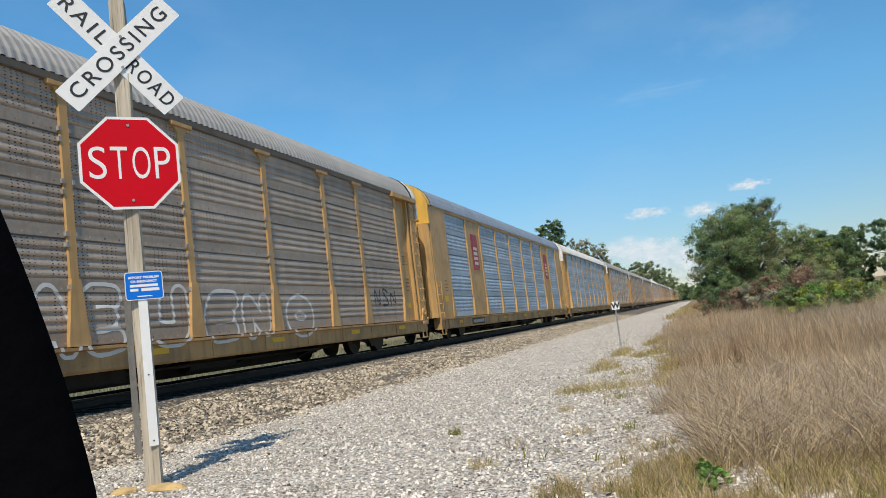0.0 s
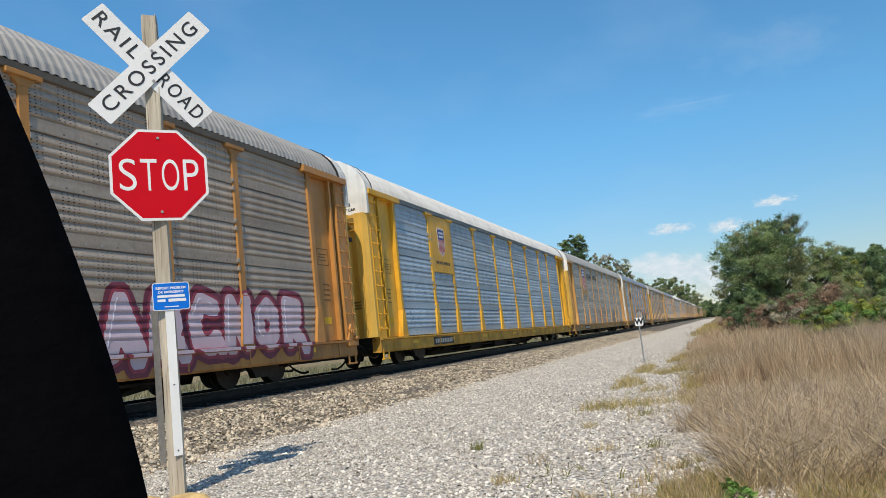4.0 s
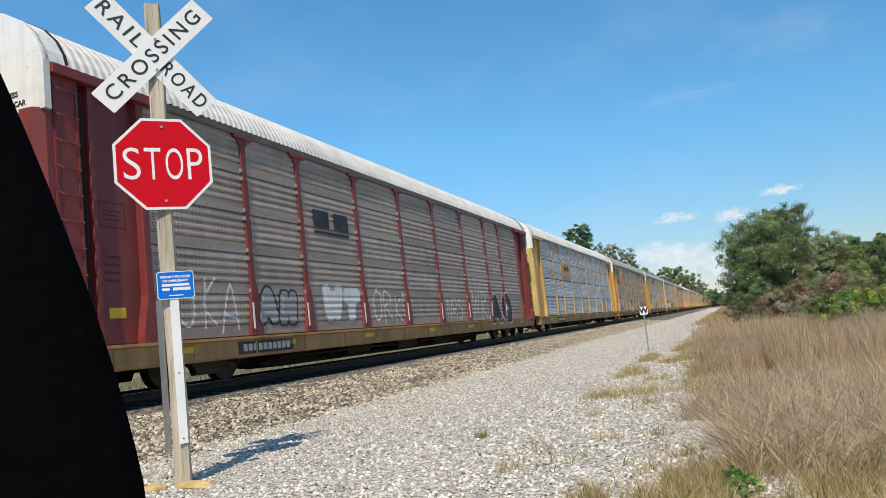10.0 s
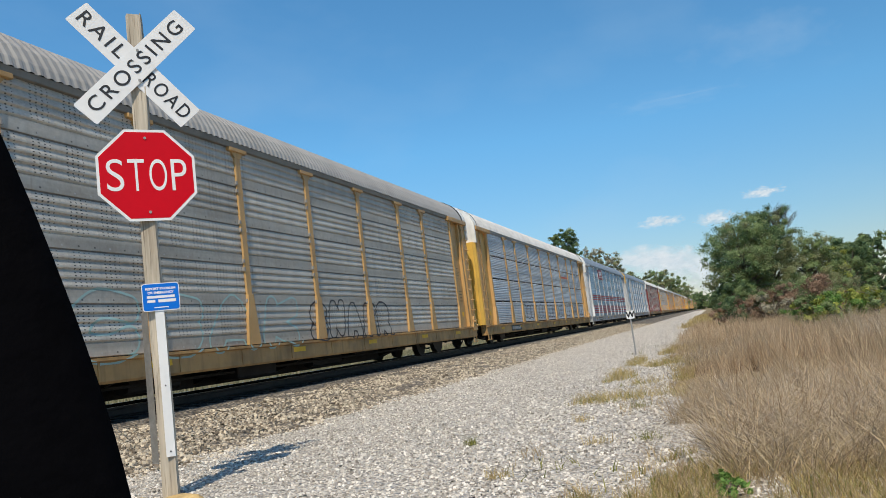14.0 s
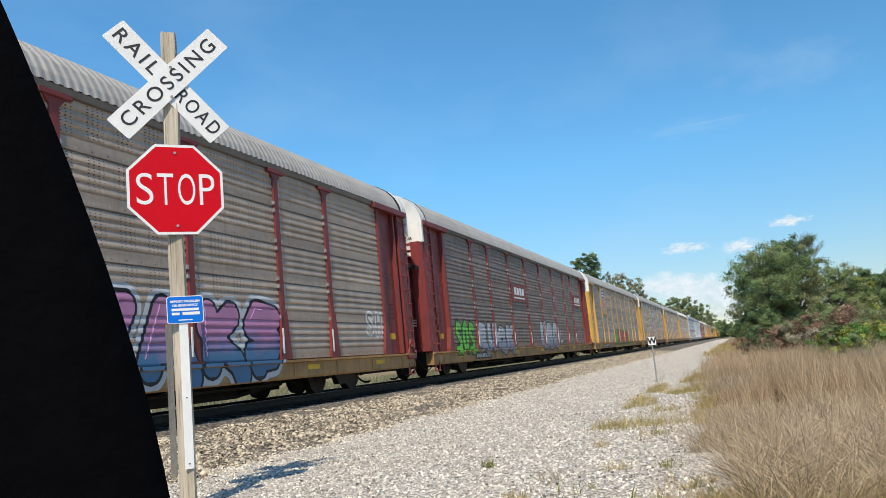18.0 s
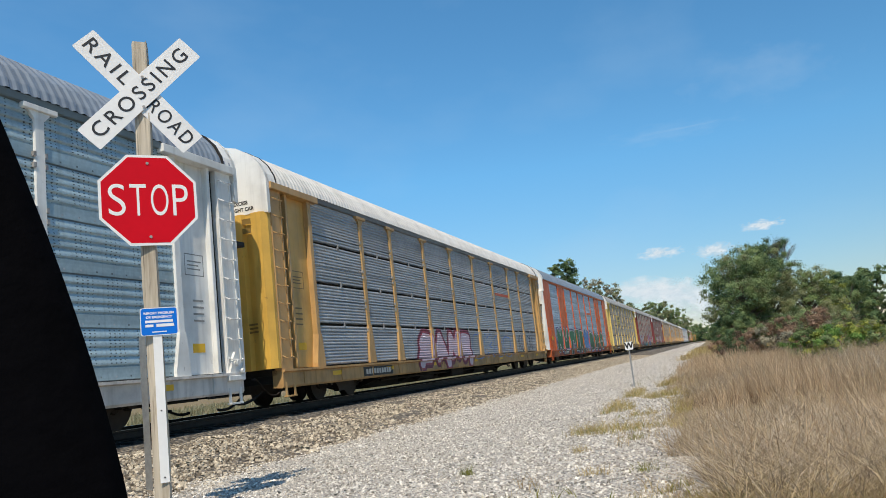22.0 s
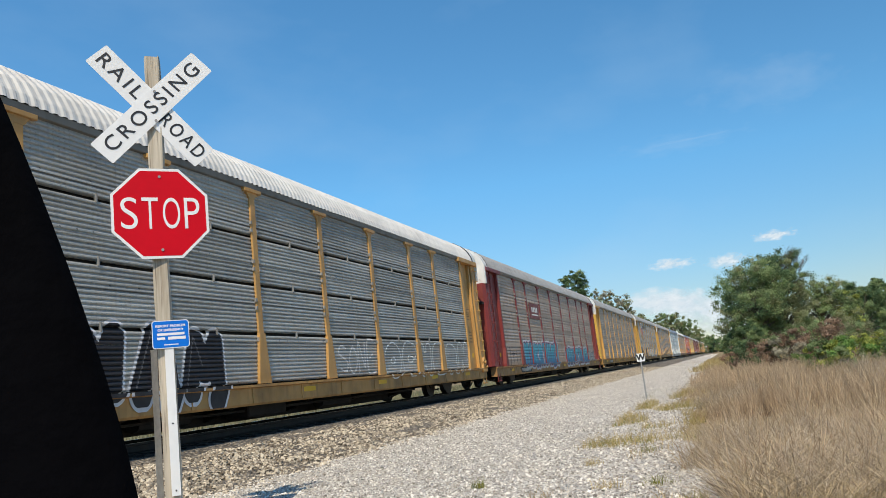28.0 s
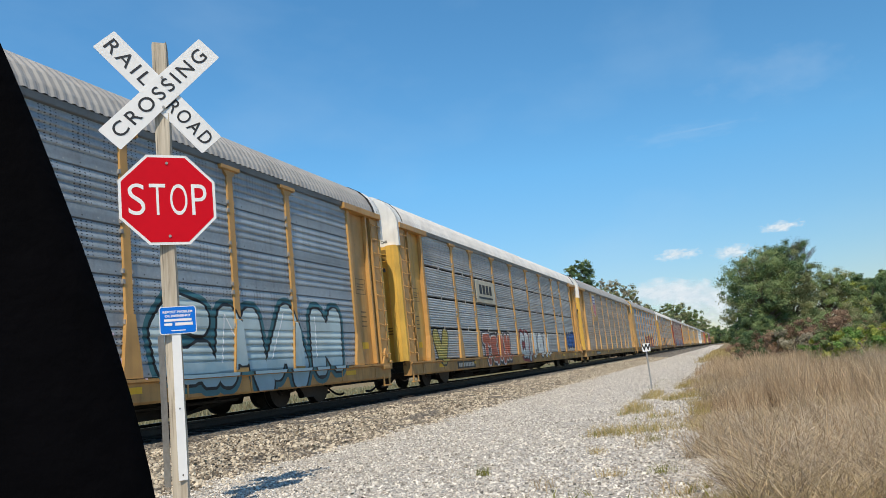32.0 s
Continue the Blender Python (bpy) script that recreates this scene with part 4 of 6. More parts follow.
def bay(i):
    """Start and width of the i-th bay, counted from the rear."""
    return EDGE + sum(BAYS[:i]), BAYS[i]


def board_shield(i=1, slogan=False, plain=False):
    def fn(car, spec):
        y, w = bay(i)
        part("logo_board", plain_box("logo_board", (0.03, round(w - 0.16, 3), 1.9), PAINT), car, (XP + 0.025, y + w / 2, 3.73), spec["frame"])
        shield(car, XP + 0.056, y + w / 2, 3.82, 1.26 if not plain else 0.66, 1.5 if not plain else 0.95)
        if plain:
            lettered("slogan_small", "BUILDING AMERICA", 0.15, 0.002, car, (XP + 0.058, y + w / 2, 3.1))
        if slogan:
            y2, w2 = bay(i + 1)
            lettered("slogan_a", "BUILDING", 0.45, 0.012, car, (XP + 0.048, y2 + w2 * 0.56, 4.12))
            y3, w3 = bay(i + 2)
            lettered("slogan_b", "AMERICA", 0.45, 0.012, car, (XP + 0.048, y3 + w3 * 0.46, 4.12))
    return fn


def board_mark(i, z, w, h, colour, ink, n=3, rows=1, under=False):
    """A lettered board: the letters of the company mark become plain bars."""
    def fn(car, spec):
        y, bw = bay(i)
        part("logo_board", plain_box("logo_board", (0.02, round(w, 3), round(h, 3)), PAINT), car, (XP + 0.04, y + bw / 2, z), colour)
        bars(car, XP + 0.0605, y + bw / 2, z + h * 0.1, w * 0.62, h * 0.34 / rows, n, ink, rows)
        if under:
            part("underline", plain_box("underline", (0.003, round(w * 0.7, 3), round(h * 0.09, 3)), CLEAN, 0.001), car, (XP + 0.0605, y + bw / 2, z - h * 0.24), ink)
    return fn


def ink_mark(i, z, w, h, ink, n=3, under=False, shift=0.0):
    """A company mark painted straight on the screens."""
    def fn(car, spec):
        y, bw = bay(i)
        bars(car, XP + 0.036, y + bw / 2 + shift, z, w, h, n, ink)
        if under:
            part("underline", plain_box("underline", (0.003, round(w, 3), round(h * 0.18, 3)), CLEAN, 0.001), car, (XP + 0.036, y + bw / 2 + shift, z - h * 0.8), ink)
    return fn


def stripes(i, z, w, colour, n=2, h=0.07, shift=0.0):
    def fn(car, spec):
        y, bw = bay(i)
        for k in range(n):
            part("stripe", plain_box("stripe", (0.004, round(w, 3), round(h, 3)), CLEAN, 0.001), car, (XP + 0.036, y + bw / 2 + shift, z - k * h * 2.2), colour)
    return fn



def board(y0, y1, z0, z1, colour, ink, n=3, rows=1, under=False, fill=0.66):
    """A painted board at a stretch of the side; its company letters become bars."""
    def fn(car, spec):
        w, h, y, z = y1 - y0, z1 - z0, (y0 + y1) / 2, (z0 + z1) / 2
        part("logo_board", plain_box("logo_board", (0.02, round(w, 3), round(h, 3)), PAINT), car, (XP + 0.04, y, z), colour)
        if n:
            bars(car, XP + 0.0605, y, z + h * (0.1 if under or rows > 1 else 0.0), w * fill, h * 0.42 / rows, n, ink, rows)
        if under:
            part("underline", plain_box("underline", (0.003, round(w * 0.74, 3), round(h * 0.09, 3)), CLEAN, 0.001), car, (XP + 0.0605, y, z - h * 0.28), ink)
    return fn


def hoops(colour, low, high):
    """Thin coloured bands along every bay."""
    def fn(car, spec):
        for i in range(9):
            y, w = bay(i)
            for z in low + high:
                part("stripe", plain_box("stripe", (0.004, round(w - 0.3, 3), 0.09), CLEAN, 0.001), car, (XP + 0.036, y + w / 2, z), colour)
    return fn


def square_emblem(y, z, s):
    def fn(car, spec):
        e = part("emblem", plain_box("emblem", (0.006, s, s), CLEAN, 0.002), car, (XP + 0.061, y, z), lin(226, 224, 216), "white square emblem with a green mark")
        part("green_mark", plain_box("green_mark", (0.004, round(s * 0.6, 3), round(s * 0.34, 3)), CLEAN, 0.001), e, (0.006, 0, s * 0.12), lin(60, 130, 76))
    return fn


def promise(car, spec):
    """Two painted words on the rear bay."""
    y, w = bay(0)
    for word, z, size in (("We will", 4.1, 0.74), ("deliver", 3.38, 0.74)):
        lettered(("promise", word), word, size, 0.008, car, (XP + 0.048, y + w / 2, z))


# ---- painted tags on the screens ----
TAGS = {
    0: [(11.9, 13.9, 0.45, 1.8, "white", "hollow", "AE"), (14.2, 15.6, 0.5, 1.9, "white", "hollow", "U"), (15.9, 18.3, 0.5, 1.75, "white", "hollow", "EN"), (18.8, 20.2, 0.45, 1.75, "white", "hollow", "O"), (23.8, 25.5, 1.2, 1.8, "ink", "line", "NSN")],
    1: [(10.5, 16.8, 0.42, 2.0, "snow", "wild", "KNOWK"), (16.9, 21.7, 0.42, 1.8, "teal", "wild", "EROH"), (21.9, 22.6, 1.3, 1.75, "ink", "line", "EN")],
    2: [(18.7, 21.1, 0.85, 1.75, "ink", "line"), (16.7, 17.5, 0.85, 1.3, "white", "line"), (8.3, 15.4, 0.85, 1.95, "salmon", "hollow", "SAKROES")],
    4: [(19.6, 25.5, 0.5, 1.9, "pink", "wild", "AECNOR"), (10.5, 14.5, 0.85, 1.6, "white", "line", "ASKE")],
    5: [(3.2, 8.9, 0.6, 1.9, "snow", "fat"), (12.2, 18.9, 0.6, 1.8, "green", "fat")],
    6: [(5.5, 9.2, 0.6, 1.5, "pale", "fat"), (9.4, 13.3, 0.6, 1.55, "coral", "fat"), (13.6, 17.4, 0.6, 1.5, "mint", "fat"), (17.6, 20.4, 0.85, 1.4, "white", "line"), (21.8, 24, 0.85, 1.75, "snow", "fat"), (24.2, 26.6, 0.85, 1.6, "white", "line")],
    7: [(2.7, 6.2, 0.42, 2.0, "silver", "fat", "FEEK"), (10.5, 13.1, 0.45, 1.75, "ice", "fat", "AHA"), (16.5, 19.4, 0.7, 1.7, "pink", "hollow", "SEON"), (20.8, 25.8, 0.42, 1.8, "moss", "fat", "BEA")],
    9: [(18.9, 20.8, 0.85, 2, "white", "line"), (21.0, 24.3, 0.45, 1.95, "coal", "fat", "AO"), (3.0, 4.9, 0.85, 1.9, "white", "line"), (5.4, 6.9, 0.85, 1.8, "grey", "fat"), (8.0, 9.9, 0.85, 1.95, "white", "fat"), (10.6, 13.2, 0.85, 1.8, "white", "line"), (16.2, 17.8, 0.85, 1.6, "white", "line")],
    12: [(7.5, 9.9, 0.82, 1.75, "ink", "hollow", "RES"), (10.4, 12.7, 0.82, 1.75, "ink", "hollow", "RES"), (13.2, 15.5, 0.82, 1.75, "ink", "hollow", "RES"), (15.9, 18.2, 0.82, 1.75, "ink", "hollow", "RES"), (18.7, 21, 0.82, 1.75, "ink", "hollow", "RES"), (21.4, 23.1, 0.82, 1.75, "ink", "hollow", "RES"), (23.6, 25.7, 0.82, 1.75, "ink", "hollow", "RES")],
    13: [(8.2, 14.8, 0.5, 1.9, "mint", "hollow", "CSAK"), (15.2, 19.8, 0.6, 1.8, "ink", "hollow", "SNAKR"), (4.0, 6.5, 0.6, 1.6, "mint", "hollow", "AS")],
    14: [(3.6, 20.1, 0.8, 1.6, "white", "line")],
    15: [(9.9, 11.6, 0.5, 1.6, "lime", "fat"), (11.6, 17.9, 0.5, 1.8, "rose", "fat"), (17.9, 19.1, 0.5, 1.4, "lime", "fat")],
    16: [(14.7, 18.6, 0.42, 2.05, "silver", "fat", "USO"), (19.1, 19.8, 0.85, 1.7, "white", "line", "L"), (2.9, 4.9, 0.5, 1.9, "lime", "wild", "SOS"), (5.1, 10, 0.5, 1.85, "silver", "wild", "RUCK")],
    17: [(3.1, 9.2, 0.5, 2.1, "silver", "wild", "SEWAR"), (9.2, 14.6, 0.45, 1.8, "flame", "wild", "KEROS"), (15.7, 21.2, 0.42, 2.05, "lilac", "wild", "TAKS"), (25.0, 26.0, 1.1, 2.0, "white", "hollow", "SH")],
    18: [(23.4, 25.2, 0.85, 1.6, "white", "line"), (13.4, 16.9, 0.5, 1.7, "white", "line")],
    19: [(3.0, 13.3, 0.42, 2.15, "jade", "wild", "NUTER"), (13.5, 15.8, 0.42, 2.2, "azure", "fat", "OO"), (16.0, 23.6, 0.42, 2.0, "jade", "fat", "BOOO")],
    20: [(8.8, 14.4, 0.5, 1.75, "pink", "wild", "SANR"), (14.5, 20.6, 0.5, 1.7, "violet", "hollow", "EKOS"), (22.0, 25.0, 0.8, 1.7, "ink", "line", "KLRON")],
    21: [(10.0, 12.9, 0.45, 1.75, "ink", "hollow", "POSS"), (13.1, 15.6, 0.5, 1.2, "pale", "line", "AWN"), (13.3, 15.4, 1.35, 1.6, "blush", "line", "NEN")],
    22: [(3.0, 5.2, 0.82, 1.5, "blush", "fat", "ENEK"), (5.6, 7.2, 0.85, 1.55, "white", "hollow", "AES"), (7.7, 10.0, 0.82, 1.55, "chalk", "fat", "SAN"), (10.3, 12.6, 0.6, 1.9, "coal", "line", "UBOE"), (12.7, 14.6, 0.6, 1.6, "coal", "fat", "UE"), (14.8, 15.6, 0.85, 1.5, "chalk", "fat", "S"), (15.9, 18.2, 0.6, 1.6, "coal", "fat", "UE"), (18.7, 20.9, 0.6, 1.5, "coal", "fat", "KS"), (21.5, 23.0, 0.8, 1.4, "chalk", "fat", "AS")],
    23: [(2.8, 5.2, 0.42, 1.95, "coal", "wild", "AO"), (7.7, 10.0, 0.5, 1.9, "coal", "wild", "HUC"), (10.3, 14.7, 0.55, 1.8, "chalk", "fat", "FONE"), (14.9, 21.9, 0.55, 1.8, "chalk", "wild", "BEWNAL")],
    24: [(21.8, 23.7, 0.5, 1.9, "silver", "fat"), (23.9, 25.3, 0.85, 2, "ink", "line")],
    25: [(2.5, 5, 0.5, 1.6, "ink", "line"), (5.7, 13.4, 0.5, 1.9, "cyan", "fat"), (15.5, 23.1, 0.5, 1.7, "cyan", "fat"), (23, 26.6, 0.6, 1.4, "grey", "fat")],
    26: [(8.0, 11.7, 0.42, 2.0, "coal", "wild", "NAM"), (16.1, 18.2, 0.8, 1.7, "white", "line", "SONE"), (18.7, 26.0, 0.5, 1.8, "chalk", "hollow", "OCHERN")],
    27: [(10.2, 20.2, 0.42, 2.15, "blood", "fat", "BEZNOR"), (20.4, 21.0, 0.9, 1.6, "ink", "line", "N")],
    28: [(12.6, 16.6, 0.5, 1.75, "mint", "hollow", "ASEKR"), (20.3, 22.8, 0.6, 1.85, "white", "hollow", "SEN"), (23.4, 25.9, 0.6, 1.85, "white", "hollow", "EKS")],
    29: [(15.2, 19.0, 0.45, 2.0, "chalk", "wild", "PON"), (23.6, 26.1, 0.85, 2.0, "blue", "fat", "AWH"), (2.7, 4.1, 0.45, 1.9, "gold", "fat", "V"), (7.8, 11.6, 0.45, 1.75, "coral", "wild", "TEKH"), (13.2, 14.9, 0.45, 1.9, "snow", "wild", "CR")],
    30: [(18.8, 25.4, 0.42, 2.2, "frost", "wild", "CMAN"), (17.2, 18.7, 0.7, 1.6, "pink", "line", "SEA")],
}
INKS = {"blush": ((190, 152, 144), (140, 104, 98)), "coal": ((34, 32, 36), (204, 204, 206)), "white": ((206, 204, 200), (150, 148, 146)), "ink": ((40, 38, 42), (92, 90, 96)), "snow": ((226, 228, 228), (30, 28, 30)), "teal": ((48, 96, 90), (222, 220, 214)),
        "pink": ((196, 176, 186), (150, 60, 76)), "green": ((86, 140, 84), (40, 52, 40)), "moss": ((74, 88, 70), (150, 178, 130)), "silver": ((190, 192, 198), (44, 44, 50)),
        "ice": ((176, 186, 214), (38, 40, 62)), "mint": ((150, 178, 176), (74, 92, 98)), "grey": ((150, 148, 146), (50, 48, 48)), "lime": ((104, 176, 60), (36, 60, 30)),
        "rose": ((176, 96, 92), (44, 36, 38)), "flame": ((206, 128, 48), (40, 140, 146)), "violet": ((96, 128, 186), (44, 32, 60)), "jade": ((30, 112, 72), (214, 216, 210)),
        "azure": ((64, 118, 182), (30, 40, 70)), "pale": ((176, 182, 178), (112, 118, 116)), "cyan": ((80, 166, 186), (120, 60, 96)),
        "blood": ((128, 28, 44), (206, 204, 196)), "blue": ((52, 96, 160), (30, 36, 52)), "gold": ((170, 156, 84), (40, 38, 36)), "coral": ((178, 98, 70), (212, 204, 198)),
        "frost": ((196, 214, 216), (22, 24, 26)), "chalk": ((214, 216, 212), (46, 46, 50)), "lilac": ((186, 128, 168), (24, 24, 34)), "salmon": ((206, 112, 108), (120, 50, 50))}
# strokes of the sprayed letters in a unit cell
STROKES = {"A": [[(0.08, 0.02), (0.46, 0.96), (0.92, 0.04)], [(0.26, 0.36), (0.78, 0.34)]], "B": [[(0.16, 0.02), (0.16, 0.96), (0.72, 0.9), (0.76, 0.62), (0.3, 0.52), (0.88, 0.42), (0.86, 0.1), (0.16, 0.04)]],
           "C": [[(0.88, 0.84), (0.4, 0.96), (0.12, 0.6), (0.2, 0.16), (0.6, 0.03), (0.92, 0.2)]], "E": [[(0.88, 0.94), (0.2, 0.9), (0.14, 0.06), (0.9, 0.08)], [(0.2, 0.5), (0.74, 0.54)]],
           "F": [[(0.2, 0.02), (0.16, 0.92), (0.9, 0.94)], [(0.18, 0.52), (0.72, 0.56)]], "H": [[(0.16, 0.02), (0.2, 0.97)], [(0.82, 0.03), (0.84, 0.95)], [(0.2, 0.5), (0.82, 0.54)]],
           "K": [[(0.18, 0.02), (0.22, 0.97)], [(0.86, 0.95), (0.26, 0.5), (0.92, 0.03)]], "L": [[(0.22, 0.96), (0.18, 0.08), (0.88, 0.06)]],
           "M": [[(0.08, 0.03), (0.2, 0.96), (0.5, 0.4), (0.8, 0.95), (0.94, 0.04)]], "N": [[(0.14, 0.03), (0.18, 0.95), (0.8, 0.1), (0.86, 0.98)]],
           "O": [[(0.5, 0.96), (0.14, 0.72), (0.15, 0.24), (0.5, 0.04), (0.86, 0.25), (0.85, 0.74), (0.5, 0.96)]], "P": [[(0.18, 0.02), (0.18, 0.95), (0.8, 0.88), (0.8, 0.52), (0.22, 0.44)]],
           "R": [[(0.16, 0.02), (0.16, 0.95), (0.78, 0.88), (0.76, 0.56), (0.24, 0.48), (0.92, 0.02)]], "S": [[(0.86, 0.86), (0.34, 0.96), (0.14, 0.7), (0.84, 0.36), (0.66, 0.04), (0.1, 0.12)]],
           "T": [[(0.08, 0.9), (0.92, 0.94)], [(0.5, 0.9), (0.46, 0.02)]], "U": [[(0.16, 0.95), (0.14, 0.24), (0.5, 0.04), (0.84, 0.22), (0.86, 0.96)]], "V": [[(0.1, 0.96), (0.5, 0.04), (0.92, 0.95)]],
           "W": [[(0.06, 0.96), (0.24, 0.05), (0.5, 0.66), (0.74, 0.05), (0.95, 0.97)]], "Z": [[(0.1, 0.92), (0.88, 0.93), (0.14, 0.08), (0.92, 0.06)]]}


def surface_x(kind, z):
    """The outside of screens and sill at a height."""
    if z > 0.778:
        return XP + off_at(kind, z)
    return 1.5325 if z > 0.718 else 1.473


POST_Y = [EDGE + sum(BAYS[:i]) for i in range(1, 9)]


def post_half(style, z):
    """Half the width of a post at a height; posts stop at the sill."""
    if z < 0.8:
        return -1.0
    if style == "T":
        return 0.088 if z > 1.74 else 0.088 + 0.11 * min(1.0, (1.74 - z) / 0.88)
    return 0.068 if z > 1.5 else 0.068 + 0.1 * (1.5 - z) / 0.7


def post_face(style, z):
    """The outside of a post at a height."""
    return XP + ((0.05 if z > 1.76 else 0.075) if style == "T" else (0.07 if z > 1.52 else 0.09))


def smooth_line(pts, k=4):
    """A rounded line through the knots."""
    out = []
    q = [pts[0]] + pts + [pts[-1]]
    for a, b, c, d in zip(q, q[1:], q[2:], q[3:]):
        for i in range(k):
            t = i / k
            out.append(tuple(0.5 * (2 * b[m] + (c[m] - a[m]) * t + (2 * a[m] - 5 * b[m] + 4 * c[m] - d[m]) * t * t + (3 * b[m] - a[m] - 3 * c[m] + d[m]) * t ** 3) for m in (0, 1)))
    return out + [pts[-1]]


def wrap(name, lines, width, kind, lift, mat, step=0.035, ring=0.0, posts=""):
    """Lay the band within width of the lines (y, z), or with ring only its rim, on the ribbed side, row by row."""
    reach = max(w for _, w in lines) + width if lines else 0
    ly = [p[0] for l, _ in lines for p in l]
    lz = [p[1] for l, _ in lines for p in l]
    ya, za, zb = min(ly) - reach - 0.06, max(0.405, min(lz) - reach), max(lz) + reach
    zs = sorted({round(z, 4) for z, _ in PROF[kind] if za < z < zb} | {round(za + step * i, 4) for i in range(int((zb - za) / step) + 1)} | {0.719, 0.764, 0.779})
    zs = [z for z in zs if za <= z <= zb]
    zs = [z for i, z in enumerate(zs) if i == 0 or z - zs[i - 1] > 0.003]
    ys = np.arange(ya, max(ly) + reach + 0.08, 0.02)
    field = np.full((len(zs), len(ys)), 9.0)
    zz = np.array(zs)
    for l, w in lines:
        for (y0, z0), (y1, z1) in zip(l, l[1:]):
            a = max(0, int((min(y0, y1) - w - width - ya) / 0.02) - 2)
            b = int((max(y0, y1) + w + width - ya) / 0.02) + 4
            gy, gz = ys[None, a:b], zz[:, None]
            dy, dz = y1 - y0, z1 - z0
            t = np.clip(((gy - y0) * dy + (gz - z0) * dz) / max(1e-9, dy * dy + dz * dz), 0, 1)
            field[:, a:b] = np.minimum(field[:, a:b], np.hypot(gy - y0 - t * dy, gz - z0 - t * dz) - w - width)

    if ring:
        field = np.abs(field + ring) - ring
    if posts:
        half = np.array([post_half(posts, z) for z in zs])[:, None]
        gaps = np.min([np.abs(ys - p) for p in POST_Y], axis=0)[None]
        field = np.maximum(field, gaps - half)
        if not (field < 0).any():
            return None

    def spans(row):
        s = row < 0
        e = np.flatnonzero(s[1:] != s[:-1])
        xs = [ys[i] + 0.02 * row[i] / (row[i] - row[i + 1]) for i in e]
        return list(zip(xs[::2], xs[1::2]))
    vs, fs, seen = [], [], {}

    def at(x, y, z):
        key = (round(x, 4), round(y, 4), round(z, 4))
        if key not in seen:
            seen[key] = len(vs)
            vs.append(key)
        return seen[key]
    rows = [spans(r) for r in field]
    last = None
    for i in range(len(zs) - 1):
        a, b, lo, hi = zs[i], zs[i + 1], rows[i], rows[i + 1]
        xa, xb = ((post_face(posts, a), post_face(posts, b)) if posts else (surface_x(kind, a + 0.001), surface_x(kind, b - 0.001)))
        xa, xb = xa + lift, xb + lift
        if last is not None and abs(last - xa) < 0.004:
            xa = last
        elif last is not None:
            for p in lo:        # the step between two levels of the side
                fs.append((at(last, p[0], a), at(last, p[1], a), at(xa, p[1], a), at(xa, p[0], a)))
        last = xb
        todo = [(0, s) for s in lo] + [(1, s) for s in hi]
        while todo:             # runs that touch from row to row make one face
            group = [todo.pop()]
            grown = True
            while grown:
                grown = False
                for s in todo[:]:
                    if any(s[0] != g[0] and s[1][0] <= g[1][1] and g[1][0] <= s[1][1] for g in group):
                        group.append(s)
                        todo.remove(s)
                        grown = True
            under, over = sorted(s for k, s in group if k == 0), sorted(s for k, s in group if k == 1)
            if under and over:
                face = [at(xa, y, a) for s in under for y in s] + [at(xb, y, b) for s in over[::-1] for y in s[::-1]]
                face = [q for k, q in enumerate(face) if q != face[k - 1]]
                if len(set(face)) > 2 and len(set(face)) == len(face):
                    fs.append(face)
    return mesh(name, vs, fs, mat) if fs else None


LOWER = {"lilac": (74, 120, 160), "flame": (60, 150, 160), "violet": (150, 90, 150), "jade": (22, 84, 56), "snow": (196, 204, 210), "silver": (140, 148, 164), "cyan": (60, 130, 168), "frost": (150, 182, 196)}
FADES = {n: spray("sprayed_" + n, INKS[n][0], c) for n, c in LOWER.items()}
HALO = {"lilac": (196, 200, 206), "snow": (150, 40, 48), "teal": (190, 60, 70), "jade": (96, 70, 130), "azure": (214, 216, 220), "blood": (96, 130, 60), "rose": (110, 160, 60),
        "ice": (60, 64, 110), "cyan": (214, 214, 216), "frost": (60, 110, 120), "flame": (60, 50, 46), "violet": (206, 200, 196), "green": (206, 210, 200), "coral": (70, 60, 62), "pink": (120, 50, 70)}


